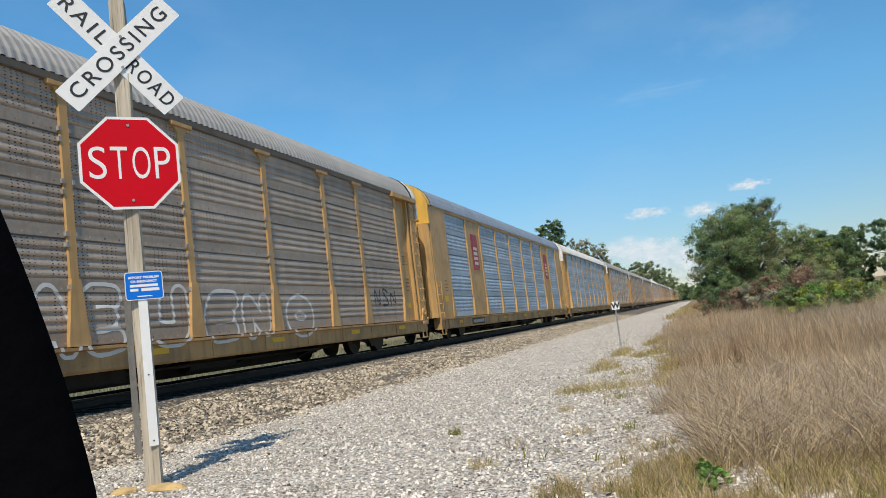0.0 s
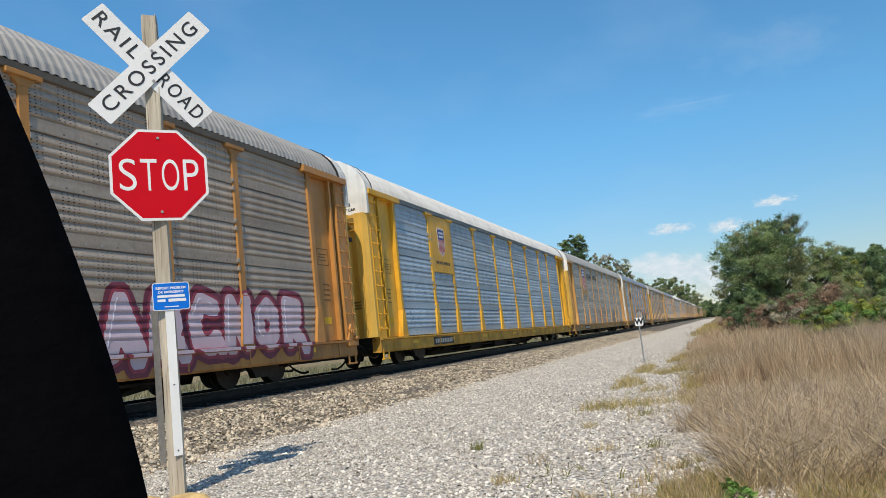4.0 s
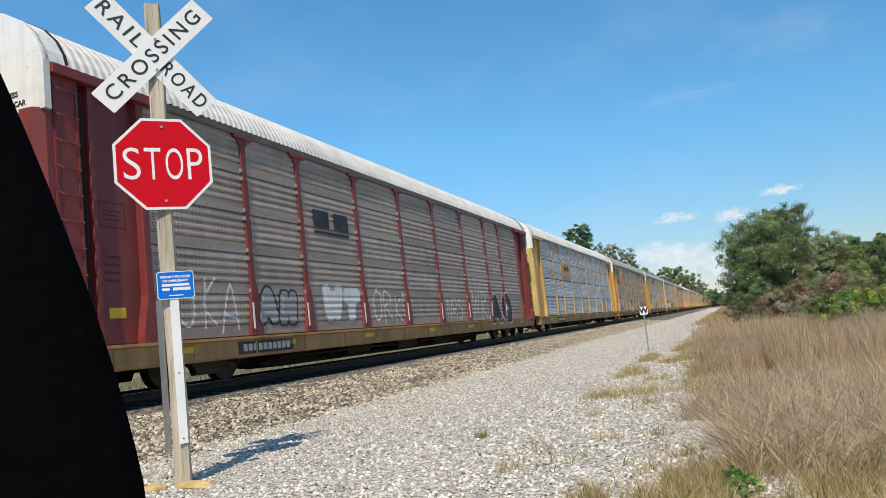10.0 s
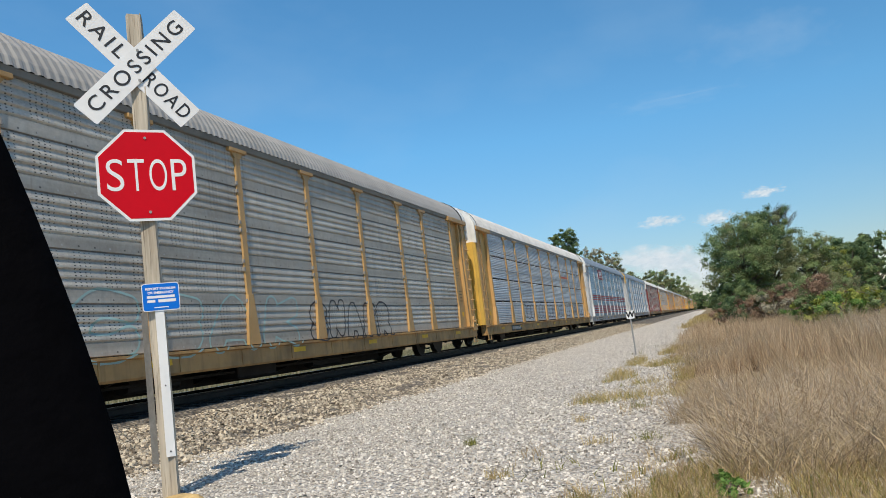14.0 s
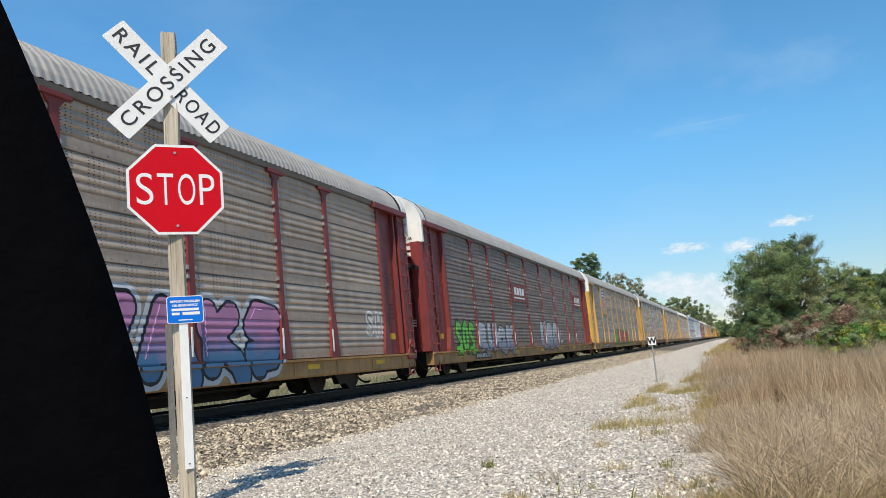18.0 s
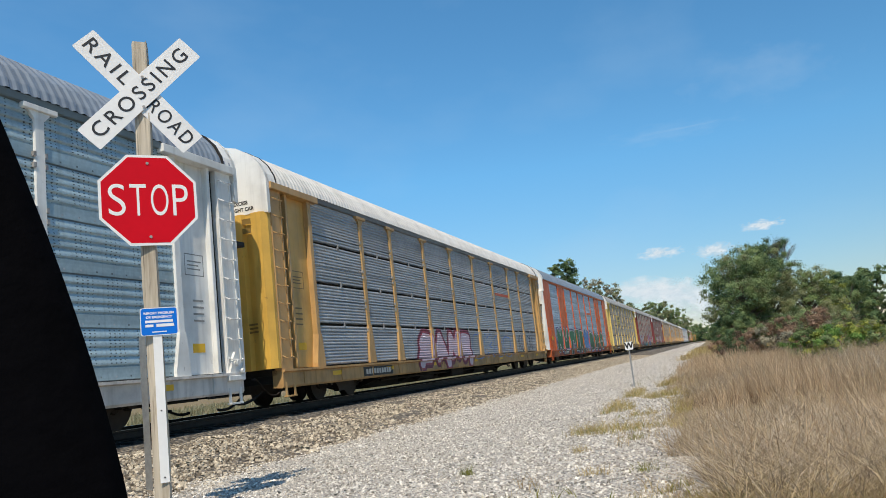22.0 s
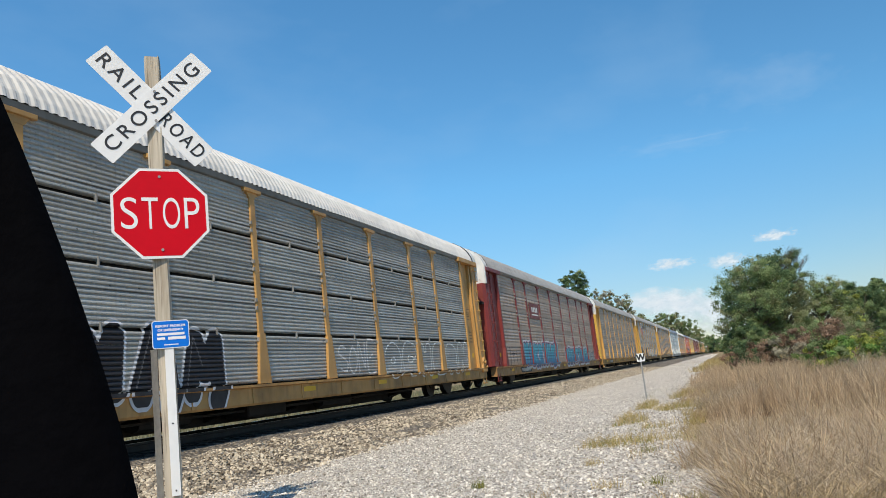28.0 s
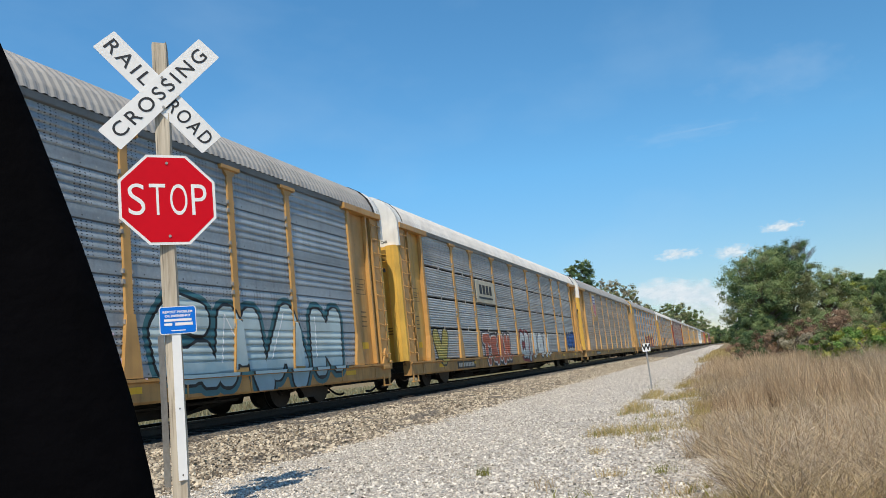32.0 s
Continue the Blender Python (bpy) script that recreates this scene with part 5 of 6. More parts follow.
def paint_tag(car, kind, posts, y0, y1, z0, z1, palette, style, text, seed):
    """A sprayed row of letters: thin lines, hollow rims, rounded or angular filled letters."""
    rnd = random.Random(seed)
    y1 = min(y1, CAR_L - EDGE - 0.1)
    fill, line = (lin(*(min(240, v * 1.1) for v in c)) for c in INKS[palette])
    wide, tall = y1 - y0, z1 - z0
    if not text:
        text = [rnd.choice("AEKNORSTUWCH") for _ in range(max(1, round(wide / (tall * 0.72))))]
    step = wide / len(text)
    for i, letter in enumerate(text):
        a, lean = y0 + step * (i + 0.02), rnd.uniform(-0.06, 0.12)
        thin = style == "line"
        w = 0.026 if thin else min(tall * 0.17, step * (0.175 if style == "wild" else 0.205))
        h = tall * (rnd.uniform(0.8, 0.97) if thin else rnd.uniform(0.92, 1.0)) - 2 * w - (0 if thin else 0.16)
        b = z0 + w + (0.02 if thin else 0.07) + (0.05 * tall) * rnd.random()
        over, body, gloss = 0.0004 * (i % 6), [], []
        for s in STROKES[letter]:
            knots = [(a + w * 0.75 + (p + lean * (q - 0.5)) * (step - 1.5 * w), b + q * h) for p, q in s]
            if thin:
                knots = [(p + rnd.uniform(-0.09, 0.09) * step, q + rnd.uniform(-0.1, 0.1) * h) for p, q in knots]
            if style == "wild":      # kinked strokes with a spur at the foot
                y, z = knots[-1]
                knots = knots + [(y + rnd.choice((-0.5, 0.5)) * w, z - w * 0.9)]
            l = smooth_line(knots) if len(knots) > 2 and style != "wild" else knots
            body.append((l, w))
            gloss.append(([(p - w * 0.3, q + w * 0.45) for p, q in l[: max(2, len(l) // 2)]], 0.014))
        if thin or style == "hollow":
            m = wrap("graffiti", body, 0.0, kind, 0.004 + over, CLEAN, 0.015, 0.0 if thin else 0.032 if palette == "white" else 0.02)
            if m:
                part("graffiti", m, car, colour=fill, label="thin spray-painted tag" if thin else "hollow outline of a spray-painted letter")
            continue
        edge = wrap("graffiti", body, 0.055, kind, 0.009 + over, CLEAN)
        if not edge:
            continue
        g = part("graffiti", edge, car, colour=line, label="spray-painted letter with a contrasting outline")
        if palette in HALO:
            part("halo", wrap("halo", body, 0.15, kind, 0.004 + over, CLEAN), g, colour=lin(*HALO[palette]))
        part("fill", wrap("fill", body, 0.0, kind, 0.0135 + over, FADES.get(palette, CLEAN)), g, colour=fill)
        for name, grow, lift, mat, tint in (("graffiti", 0.055, 0.003, CLEAN, line), ("fill", 0.0, 0.007, FADES.get(palette, CLEAN), fill)):
            m = wrap(name, body, grow, kind, lift + over, mat, posts=posts)
            if m:
                part("overspray" if name == "graffiti" else name, m, g, colour=tint)
        shine = wrap("highlight", gloss[:1], 0.0, kind, 0.019 + over, CLEAN)
        if shine:
            part("highlight", shine, g, colour=tuple(min(1, c * 1.5 + 0.12) for c in fill))


# ---- sign posts ----
POST = Vector((-4.19, 5.08, 0))
SIGN_YAW = 46.7


def octagon(r):
    k = r / math.cos(math.pi / 8)
    return [(k * math.cos(math.pi / 8 + i * math.pi / 4), k * math.sin(math.pi / 8 + i * math.pi / 4)) for i in range(8)]


def slab(name, pts, a, b, mat, bevel=0.0):
    """A plate in the sign's plane (x across, z up), from depth a to depth b towards the viewer (-y)."""
    bm = bmesh.new()
    add_prism(bm, pts, 1, -b, -a)
    if bevel:
        bmesh.ops.bevel(bm, geom=[e for e in bm.edges], offset=bevel, segments=2, affect="EDGES")
    return from_bm(name, bm, mat)


def rounded(w, h, r, n=5):
    out = []
    for cx, cz, a0 in ((w / 2 - r, h / 2 - r, 0), (-w / 2 + r, h / 2 - r, 90), (-w / 2 + r, -h / 2 + r, 180), (w / 2 - r, -h / 2 + r, 270)):
        for i in range(n):
            a = radians(a0 + 90 * i / (n - 1))
            out.append((cx + r * math.cos(a), cz + r * math.sin(a)))
    return out


FRONT = (90, 0, 0)


def build_crossing_sign():
    root = new("crossing_sign")
    root.matrix_world = pose(POST.x, POST.y, 0, 0, 0, SIGN_YAW)
    # the post is turned a little against the signs, so two of its faces show
    bm = bmesh.new()
    rnd = random.Random(3)
    rings = []
    for k in range(25):
        z = -0.15 + k * (4.0 + 0.15) / 24
        w = 0.057 + 0.0015 * math.sin(k * 1.7)
        dx = 0.006 * math.sin(k * 0.35)
        rings.append([bm.verts.new((dx + sx * w, sy * w, z)) for sx, sy in ((-1, -1), (-0.86, -1.04), (0.86, -1.04), (1, -1), (1.03, 0), (1, 1), (-1, 1), (-1.03, 0))])
    for a, b in zip(rings, rings[1:]):
        for i in range(8):
            bm.faces.new((a[i], a[(i + 1) % 8], b[(i + 1) % 8], b[i]))
    for i, v in enumerate(rings[-1]):
        v.co.z += rnd.uniform(-0.05, 0.02)
    bm.faces.new(rings[-1])
    bm.faces.new(rings[0][::-1])
    part("post", from_bm("post", bm, WOOD), root, rot=(0, 0, -16), label="weathered square timber post")
    # reflective strip on the post
    strip = part("reflective_strip", slab("reflective_strip", [(-0.034, 0.35), (0.034, 0.35), (0.034, 1.49), (-0.034, 1.49)], 0, 0.003, SIGN_WHITE), root, (0.012, -0.078, 0), label="white reflective strip on the post")
    for z in (0.39, 0.90):
        part("screw", slab("screw", octagon(0.006), 0, 0.003, SIGN_BLACK), strip, (0.0, -0.003, z))
    # crossbuck
    blades = ((-47.0, -0.03, 3.525, 0.068, (("RAIL", -0.345, 0.0), ("ROAD", 0.345, 0.0))), (46.4, -0.012, 3.525, 0.082, (("CROSSING", 0.0, 0.0),)))
    bolt = slab("bolt", octagon(0.011), 0, 0.006, CLIP)
    for ang, cx, cz, d, words in blades:
        b = part("crossbuck_blade", slab("crossbuck_blade", rounded(1.205, 0.228, 0.012, 3), 0, 0.004, SIGN_WHITE), root, (cx, -d, cz), rot=(0, -ang, 0), label="white crossbuck blade with black letters")
        for word, at, dz in words:
            text = text_mesh("lettering", word, 0.172, SIGN_BLACK, 0.0008, depth=0.0012, space=1.3)
            wide = max(v.co.x for v in text.vertices) - min(v.co.x for v in text.vertices)
            for me in letters(text):
                part("lettering", me, b, (at, -0.0055, dz), rot=FRONT, label="black letter").scale.x = (1.06 if word == "CROSSING" else 0.44) / wide
    for z in (3.655, 3.395):
        part("bolt", bolt, root, (0.0, -0.086, z), label="galvanised bolt")
    # stop sign
    stop = part("stop_sign", slab("stop_sign", octagon(0.379), 0, 0.004, SIGN_WHITE), root, (0.002, -0.082, 2.597), label="red octagonal stop sign with white border")
    part("red_face", slab("red_face", octagon(0.357), 0.004, 0.0055, SIGN_RED), stop)
    for letter, at, w in (("S", -0.243, 0.128), ("T", -0.083, 0.126), ("O", 0.083, 0.136), ("P", 0.246, 0.122)):
        t = part("lettering", text_mesh("lettering", letter, 0.35, SIGN_WHITE, -0.002, depth=0.0012), stop, rot=FRONT, label="white letter")
        xs = [v.co.x for v in t.data.vertices]
        ys = [v.co.y for v in t.data.vertices]
        t.scale = (w / (max(xs) - min(xs)), 0.262 / (max(ys) - min(ys)), 1)
        t.location = (at - t.scale.x * (max(xs) + min(xs)) / 2, -0.0065, -t.scale.y * (max(ys) + min(ys)) / 2)
    for z in (0.308, -0.308):
        part("bolt", bolt, stop, (0, -0.0055, z), label="galvanised bolt")
    # blue emergency notice
    blue = part("notice_plate", slab("notice_plate", rounded(0.284, 0.222, 0.022), 0, 0.003, SIGN_WHITE), root, (0.03, -0.084, 1.60), label="blue emergency notice with white lettering")
    part("blue_face", slab("blue_face", rounded(0.272, 0.21, 0.018), 0.003, 0.004, SIGN_BLUE), blue)
    for word, z, w in (("REPORT PROBLEM", 0.066, 0.228), ("OR EMERGENCY", 0.034, 0.2)):
        t = part("lettering", text_mesh("lettering", word, 0.03, SIGN_WHITE, 0.0012, depth=0.0004), blue, (0, -0.0045, z), rot=FRONT)
        wide = max(v.co.x for v in t.data.vertices) - min(v.co.x for v in t.data.vertices)
        t.scale = (w / wide, 0.85, 1)
    for x, z, w, h in ((0, 0.001, 0.21, 0.02), (-0.075, -0.032, 0.06, 0.02), (0.045, -0.032, 0.135, 0.024), (0, -0.083, 0.11, 0.008)):
        part("letter_bar", slab("letter_bar", [(-w / 2, -h / 2), (w / 2, -h / 2), (w / 2, h / 2), (-w / 2, h / 2)], 0, 0.0006, SIGN_WHITE), blue, (x, -0.0042, z))
    # strip on the back of the post, its shade put into a grey material
    part("back_strip", slab("back_strip", [(-0.04, 0.3), (0.04, 0.3), (0.04, 1.5), (-0.04, 1.5)], 0, 0.003, CHROME), root, (-0.085, 0.07, 0), rot=(0, 0, -60), label="strip on the far side of the post, greyed for shade")
    tagged(root, "railroad crossbuck and stop sign on a weathered timber post", "road sign")


build_crossing_sign()


def build_whistle_post():
    root = new("whistle_post")
    root.matrix_world = pose(-1.93, 19.6, 0, 0, 0, 20)
    bm = bmesh.new()
    add_box(bm, -0.016, 0.016, -0.014, 0.014, -0.1, 1.12, 0.004)
    part("post", from_bm("post", bm, CHROME), root)
    p = part("plate", slab("plate", rounded(0.2, 0.2, 0.02), 0, 0.004, SIGN_WHITE), root, (0, -0.025, 1.03))
    t = part("lettering", text_mesh("lettering", "W", 0.2, SIGN_BLACK, 0.008, depth=0.001), p, (0, -0.006, 0), rot=FRONT)
    tagged(root, "small white trackside plate with a black W", "track sign")


build_whistle_post()


def build_pillar():
    """Dark trim of the parked vehicle's window pillar beside the camera."""
    k = [Vector((-0.5217, 0.301, 1.4471)), Vector((-0.455, 0.3734, 1.1919)), Vector((-0.4219, 0.4268, 0.9833))]
    left, away = Vector((-0.90, -0.43, 0)).normalized(), Vector((-0.55, 0.83, 0)).normalized()
    bm = bmesh.new()
    rings = []
    for i in range(30):
        u = -0.35 + i * 0.08
        if u <= 1.3:
            e = k[0] * (1 - u) * (1 - 2 * u) + k[1] * 4 * u * (1 - u) + k[2] * u * (2 * u - 1)
        else:
            e = e + Vector((0.003, 0.003, -0.06))
        if e.z < 0.03:
            e.z = 0.03
        sec = [(0.0, 0.0), (0.012, -0.018), (0.05, -0.03), (0.30, -0.05), (0.34, 0.05), (0.06, 0.09), (0.012, 0.05)]
        rings.append([bm.verts.new(e + left * a + away * b) for a, b in sec])
    n = len(rings[0])
    for a, b in zip(rings, rings[1:]):
        for i in range(n):
            bm.faces.new((a[i], a[(i + 1) % n], b[(i + 1) % n], b[i]))
    bm.faces.new(rings[0])
    bm.faces.new(rings[-1][::-1])
    bmesh.ops.recalc_face_normals(bm, faces=bm.faces[:])
    me = from_bm("window_pillar", bm, INNER)
    me.polygons.foreach_set("use_smooth", [True] * len(me.polygons))
    ob = new("window_pillar", me)
    tagged(ob, "black trim of the parked vehicle's window pillar", "vehicle pillar")


build_pillar()


# ---- vegetation ----
def blades(name, pts, height, width, mat, label, category, seed, lean=0.25, zf=None, clump=0.0):
    """Tapered grass blades, two faces each, joined as stuff."""
    r = np.random.default_rng(seed)
    n = len(pts)
    h = height * (0.35 + 0.85 * r.random(n))
    if clump:
        h *= np.array([max(0.25, 0.85 + clump * noise.noise((x * 0.75, y * 0.55, 3)) + 0.5 * clump * noise.noise((x * 2.3, y * 1.7, 8))) * min(1.0, max(0.35, 0.4 + 0.34 * (x - edge_x(y)))) * min(1.0, max(0.45, 0.45 + 0.2 * (y - 6.3))) for x, y in pts])
    a = r.random(n) * 6.283
    b = r.random(n) * 6.283
    le = lean * h * (0.3 + r.random(n))
    w = width * (0.6 + 0.8 * r.random(n))
    z = np.array([zf(x, y) if zf else ground_z(x, y) for x, y in pts]) - 0.02
    px, py = pts[:, 0], pts[:, 1]
    dx, dy = np.cos(a) * w, np.sin(a) * w
    tx, ty = np.cos(b) * le, np.sin(b) * le
    vs = np.empty((n, 5, 3))
    vs[:, 0] = np.stack([px - dx, py - dy, z], 1)
    vs[:, 1] = np.stack([px + dx, py + dy, z], 1)
    vs[:, 2] = np.stack([px + dx * 0.7 + tx * 0.35, py + dy * 0.7 + ty * 0.35, z + h * 0.6], 1)
    vs[:, 3] = np.stack([px - dx * 0.7 + tx * 0.35, py - dy * 0.7 + ty * 0.35, z + h * 0.6], 1)
    vs[:, 4] = np.stack([px + tx, py + ty, z + h], 1)
    o = 5 * np.arange(n)
    me = bpy.data.meshes.new(name)
    quads = np.stack([o, o + 1, o + 2, o + 3], 1).tolist()
    tris = np.stack([o + 3, o + 2, o + 4], 1).tolist()
    me.from_pydata(vs.reshape(-1, 3).tolist(), [], quads + tris)
    me.materials.append(mat)
    ob = new(name, me)
    tagged(ob, label, category, kind="stuff")
    return ob


def scatter(r, n, x0, x1, y0, y1, pw=1.0, keep=None):
    x, y = x0 + (x1 - x0) * r.random(n * 2), y0 + (y1 - y0) * r.random(n * 2) ** pw
    p = np.stack([x, y], 1)
    if keep:
        p = p[[keep(a, b) for a, b in p]]
    return p[:n]


def edge_x(y):
    """The ragged edge between gravel and dry grass."""
    return -0.34 - 0.85 * min(1, max(0, (y - 8.5) / 10)) + 0.35 * noise.noise((y * 0.5, 1, 0)) + max(0, (7.4 - y)) * 0.3


def dense(x, y):
    return x > edge_x(y) and noise.noise((x * 0.9, y * 0.6, 5)) + min(1.2, (x - edge_x(y)) * 1.6) > 0.25


def upright(x, y):
    """Standing grass: it begins behind the trodden strip beside the gravel."""
    if noise.noise((x * 1.5, y * 1.1, 71)) + 0.5 * noise.noise((x * 4, y * 3, 72)) < -0.2:
        return False
    return dense(x, y) and y > 6.3 + 0.5 * noise.noise((x * 0.9, 3, 1)) + 0.12 * max(0, x)


rg = np.random.default_rng(11)
near = scatter(rg, 110000, -1.6, 10, 6.2, 26, 1.3, upright)
# reddish, pale, grey and matted stems grow in drifts
drift = np.array([noise.noise((x * 0.45, y * 0.3, 50)) for x, y in near]) + 0.55 * (rg.random(len(near)) - 0.5)
cut = np.quantile(drift, (0.22, 0.5, 0.8))
blades("tall_dry_grass", near[drift > cut[1]], 0.6, 0.0026, STRAW, "tall dry reddish-brown grass beside the gravel", "dry grass", 1, 0.4, None, 0.8)
blades("tall_dry_grass", near[(drift <= cut[1]) & (drift > cut[0])], 0.56, 0.0026, STRAW_PALE, "pale dry stalks among the brown grass", "dry grass", 8, 0.6, None, 0.7)
blades("tall_dry_grass", near[drift <= cut[0]], 0.5, 0.0028, STRAW_GREY, "grey dead stalks among the brown grass", "dry grass", 9, 0.9, None, 0.7)
blades("tall_dry_grass", near[::4] + 0.05, 0.34, 0.0036, STRAW_DARK, "dark matted stems low in the dry grass", "dry grass", 12, 1.3, None, 0.4)
blades("tall_dry_grass", scatter(rg, 36000, -1.6, 18, 24, 46, 1.2, dense), 0.36, 0.006, STRAW, "tall dry brown grass farther along the field edge", "dry grass", 2, 0.4)


def trodden(x, y):
    """The strip of flattened straw between the gravel and the standing grass."""
    e = -0.35 + 0.16 * max(0, 6.5 - y) + 0.25 * noise.noise((y * 1.4, 9, 0))
    return x > e and y < 8.2 and noise.noise((x * 1.3, y * 1.0, 15)) + (x - e) * 1.1 > 0.05


blades("straw_litter", scatter(rg, 26000, -0.8, 4.6, 4.3, 8.2, 1.0, trodden), 0.3, 0.0026, STRAW_PALE, "flattened pale straw at the gravel edge", "dry grass", 3, 1.6, lambda x, y: 0.03)
blades("straw_litter", scatter(rg, 26000, -0.8, 4.6, 4.5, 8.2, 1.0, trodden), 0.32, 0.0026, STRAW_GREY, "tangled grey straw at the gravel edge", "dry grass", 10, 1.9, lambda x, y: 0.03)
blades("straw_litter", scatter(rg, 4200, -0.6, 5, 5.0, 8.0, 1.0, trodden), 0.42, 0.003, STRAW, "single stalks standing in the flattened straw", "dry grass", 17, 0.4, lambda x, y: 0.03)
blades("straw_litter", scatter(rg, 6000, -0.6, 5, 4.6, 8.0, 1.0, trodden), 0.16, 0.004, STRAW_DARK, "dark rotted stems under the straw", "dry grass", 18, 1.5, lambda x, y: 0.03)


def stubble(x, y):
    """Short grass that creeps over the gravel in patches, thickest near the road's edge."""
    e = -0.8 + 0.4 * noise.noise((x * 1.1, y * 0.9, 31)) + 0.6 * max(0, y - 4.7)
    return x > e and noise.noise((x * 2.1, y * 1.8, 33)) + 0.35 * noise.noise((x * 6, y * 5, 34)) + 0.12 * min(1.5, x - e) > 0.06


def over_road(x, y):
    return 0.04


blades("yellowed_grass", scatter(rg, 21000, -1.4, 2.8, 3.3, 6.4, 1.0, stubble), 0.12, 0.002, STUBBLE, "short yellowed grass at the gravel edge", "dry grass", 13, 0.8, over_road)
blades("yellowed_grass", scatter(rg, 6000, -1.4, 2.8, 3.3, 6.2, 1.0, stubble), 0.15, 0.002, STRAW, "short brown stalks among the yellowed grass", "dry grass", 19, 0.7, over_road)
blades("yellowed_grass", scatter(rg, 8000, -1.2, 2.8, 3.3, 6.0, 1.0, stubble), 0.1, 0.0026, WEED, "green shoots among the yellowed grass", "grass", 14, 0.8, over_road)

blades("edge_tufts", scatter(rg, 6200, -1.75, -0.4, 8.6, 21, 1.0, lambda x, y: noise.noise((x * 1.5, y * 0.9, 41)) > 0.12), 0.19, 0.0032, STUBBLE, "yellowish tufts creeping over the gravel edge", "grass", 15, 0.7, None, 0.0)
blades("edge_tufts", scatter(rg, 3200, -1.75, -0.4, 8.6, 21, 1.0, lambda x, y: noise.noise((x * 1.5, y * 0.9, 41)) > 0.16), 0.13, 0.0038, WEED, "low green tufts creeping over the gravel edge", "grass", 16, 0.8, None, 0.0)
for i, (x, y, r) in enumerate([(-1.0, 6.15, 0.1), (-0.62, 6.2, 0.09), (-1.35, 7.6, 0.08), (-0.9, 8.4, 0.12), (-1.5, 5.0, 0.07), (-2.2, 6.6, 0.05)]):
    spot = np.array([x, y]) + rg.normal(0, r * 0.6, (90, 2))
    blades("weed_tuft", spot, 0.1, 0.0022, WEED if i % 2 else STUBBLE, "small weed tuft in the gravel", "weeds", 60 + i, 0.8, over_road)


def tuft_keep(x, y):
    return noise.noise((x * 1.7, y * 1.2, 9)) > 0.33 and x > -0.5 - 1.1 - 0.6 * min(1, max(0, (y - 9) / 12))


blades("low_grass", scatter(rg, 7000, -2.2, 3.5, 3.6, 16, 1.2, tuft_keep), 0.16, 0.004, STRAW_PALE, "short yellowed tufts on the gravel edge", "grass", 4, 0.6)
blades("low_weeds", scatter(rg, 4500, -2.6, 3.0, 4.6, 24, 1.2, lambda x, y: noise.noise((x * 1.3, y * 1.1, 19)) > 0.4 and x > -1.9 - 0.6 * min(1, max(0, (y - 9) / 12))), 0.12, 0.006, WEED, "low green weeds on the gravel edge", "weeds", 5, 0.7)
blades("yellowed_grass", scatter(rg, 12000, -2.4, 7, 42, 96, 1.2, lambda x, y: x > -1.7 + 0.5 * noise.noise((y * 0.2, 6, 0))), 0.3, 0.014, STUBBLE, "yellowish verge where the road narrows", "dry grass", 20, 0.6)
blades("verge_grass", scatter(rg, 26000, -34, -14.0, 2, 120, 1.3), 0.38, 0.02, GRASS_FAR, "rough verge grass beyond the track", "grass", 6, 0.4)
blades("green_pasture", scatter(rg, 16000, 6, 60, 40, 140, 1.2), 0.35, 0.03, WEED, "green pasture beyond the dry grass", "grass", 7, 0.4)


def leaf_cloud(name, centres, per, leaf, mat, rnd):
    """Clumps of small leaves (centre, radius, outward way of the bough) whose faces turn out and up, towards the light."""
    n = len(centres) * per
    c = np.repeat(np.array([q[0] for q in centres]), per, 0)
    rad = np.repeat(np.array([q[1] for q in centres]), per)[:, None]
    out = np.repeat(np.array([q[2] for q in centres]), per, 0)
    d = rnd.normal(0, 1, (n, 3))
    at = c + d * rad * 0.6 * np.array([1, 1, 0.75])
    d /= np.linalg.norm(d, axis=1)[:, None] + 1e-6
    s = leaf * (0.5 + rnd.random((n, 1)))
    face = 0.75 * out + 0.45 * d + np.array([0, 0, 0.3]) + 0.4 * rnd.normal(0, 1, (n, 3))
    u = np.cross(face, rnd.normal(0, 1, (n, 3)))
    u /= np.linalg.norm(u, axis=1)[:, None] + 1e-6
    w = np.cross(face, u)
    w /= np.linalg.norm(w, axis=1)[:, None] + 1e-6
    vs = np.stack([at - u * s, at + w * s * 0.55, at + u * s, at - w * s * 0.55], 1)
    return mesh(name, vs.reshape(-1, 3).tolist(), np.arange(4 * n).reshape(-1, 4).tolist(), mat)


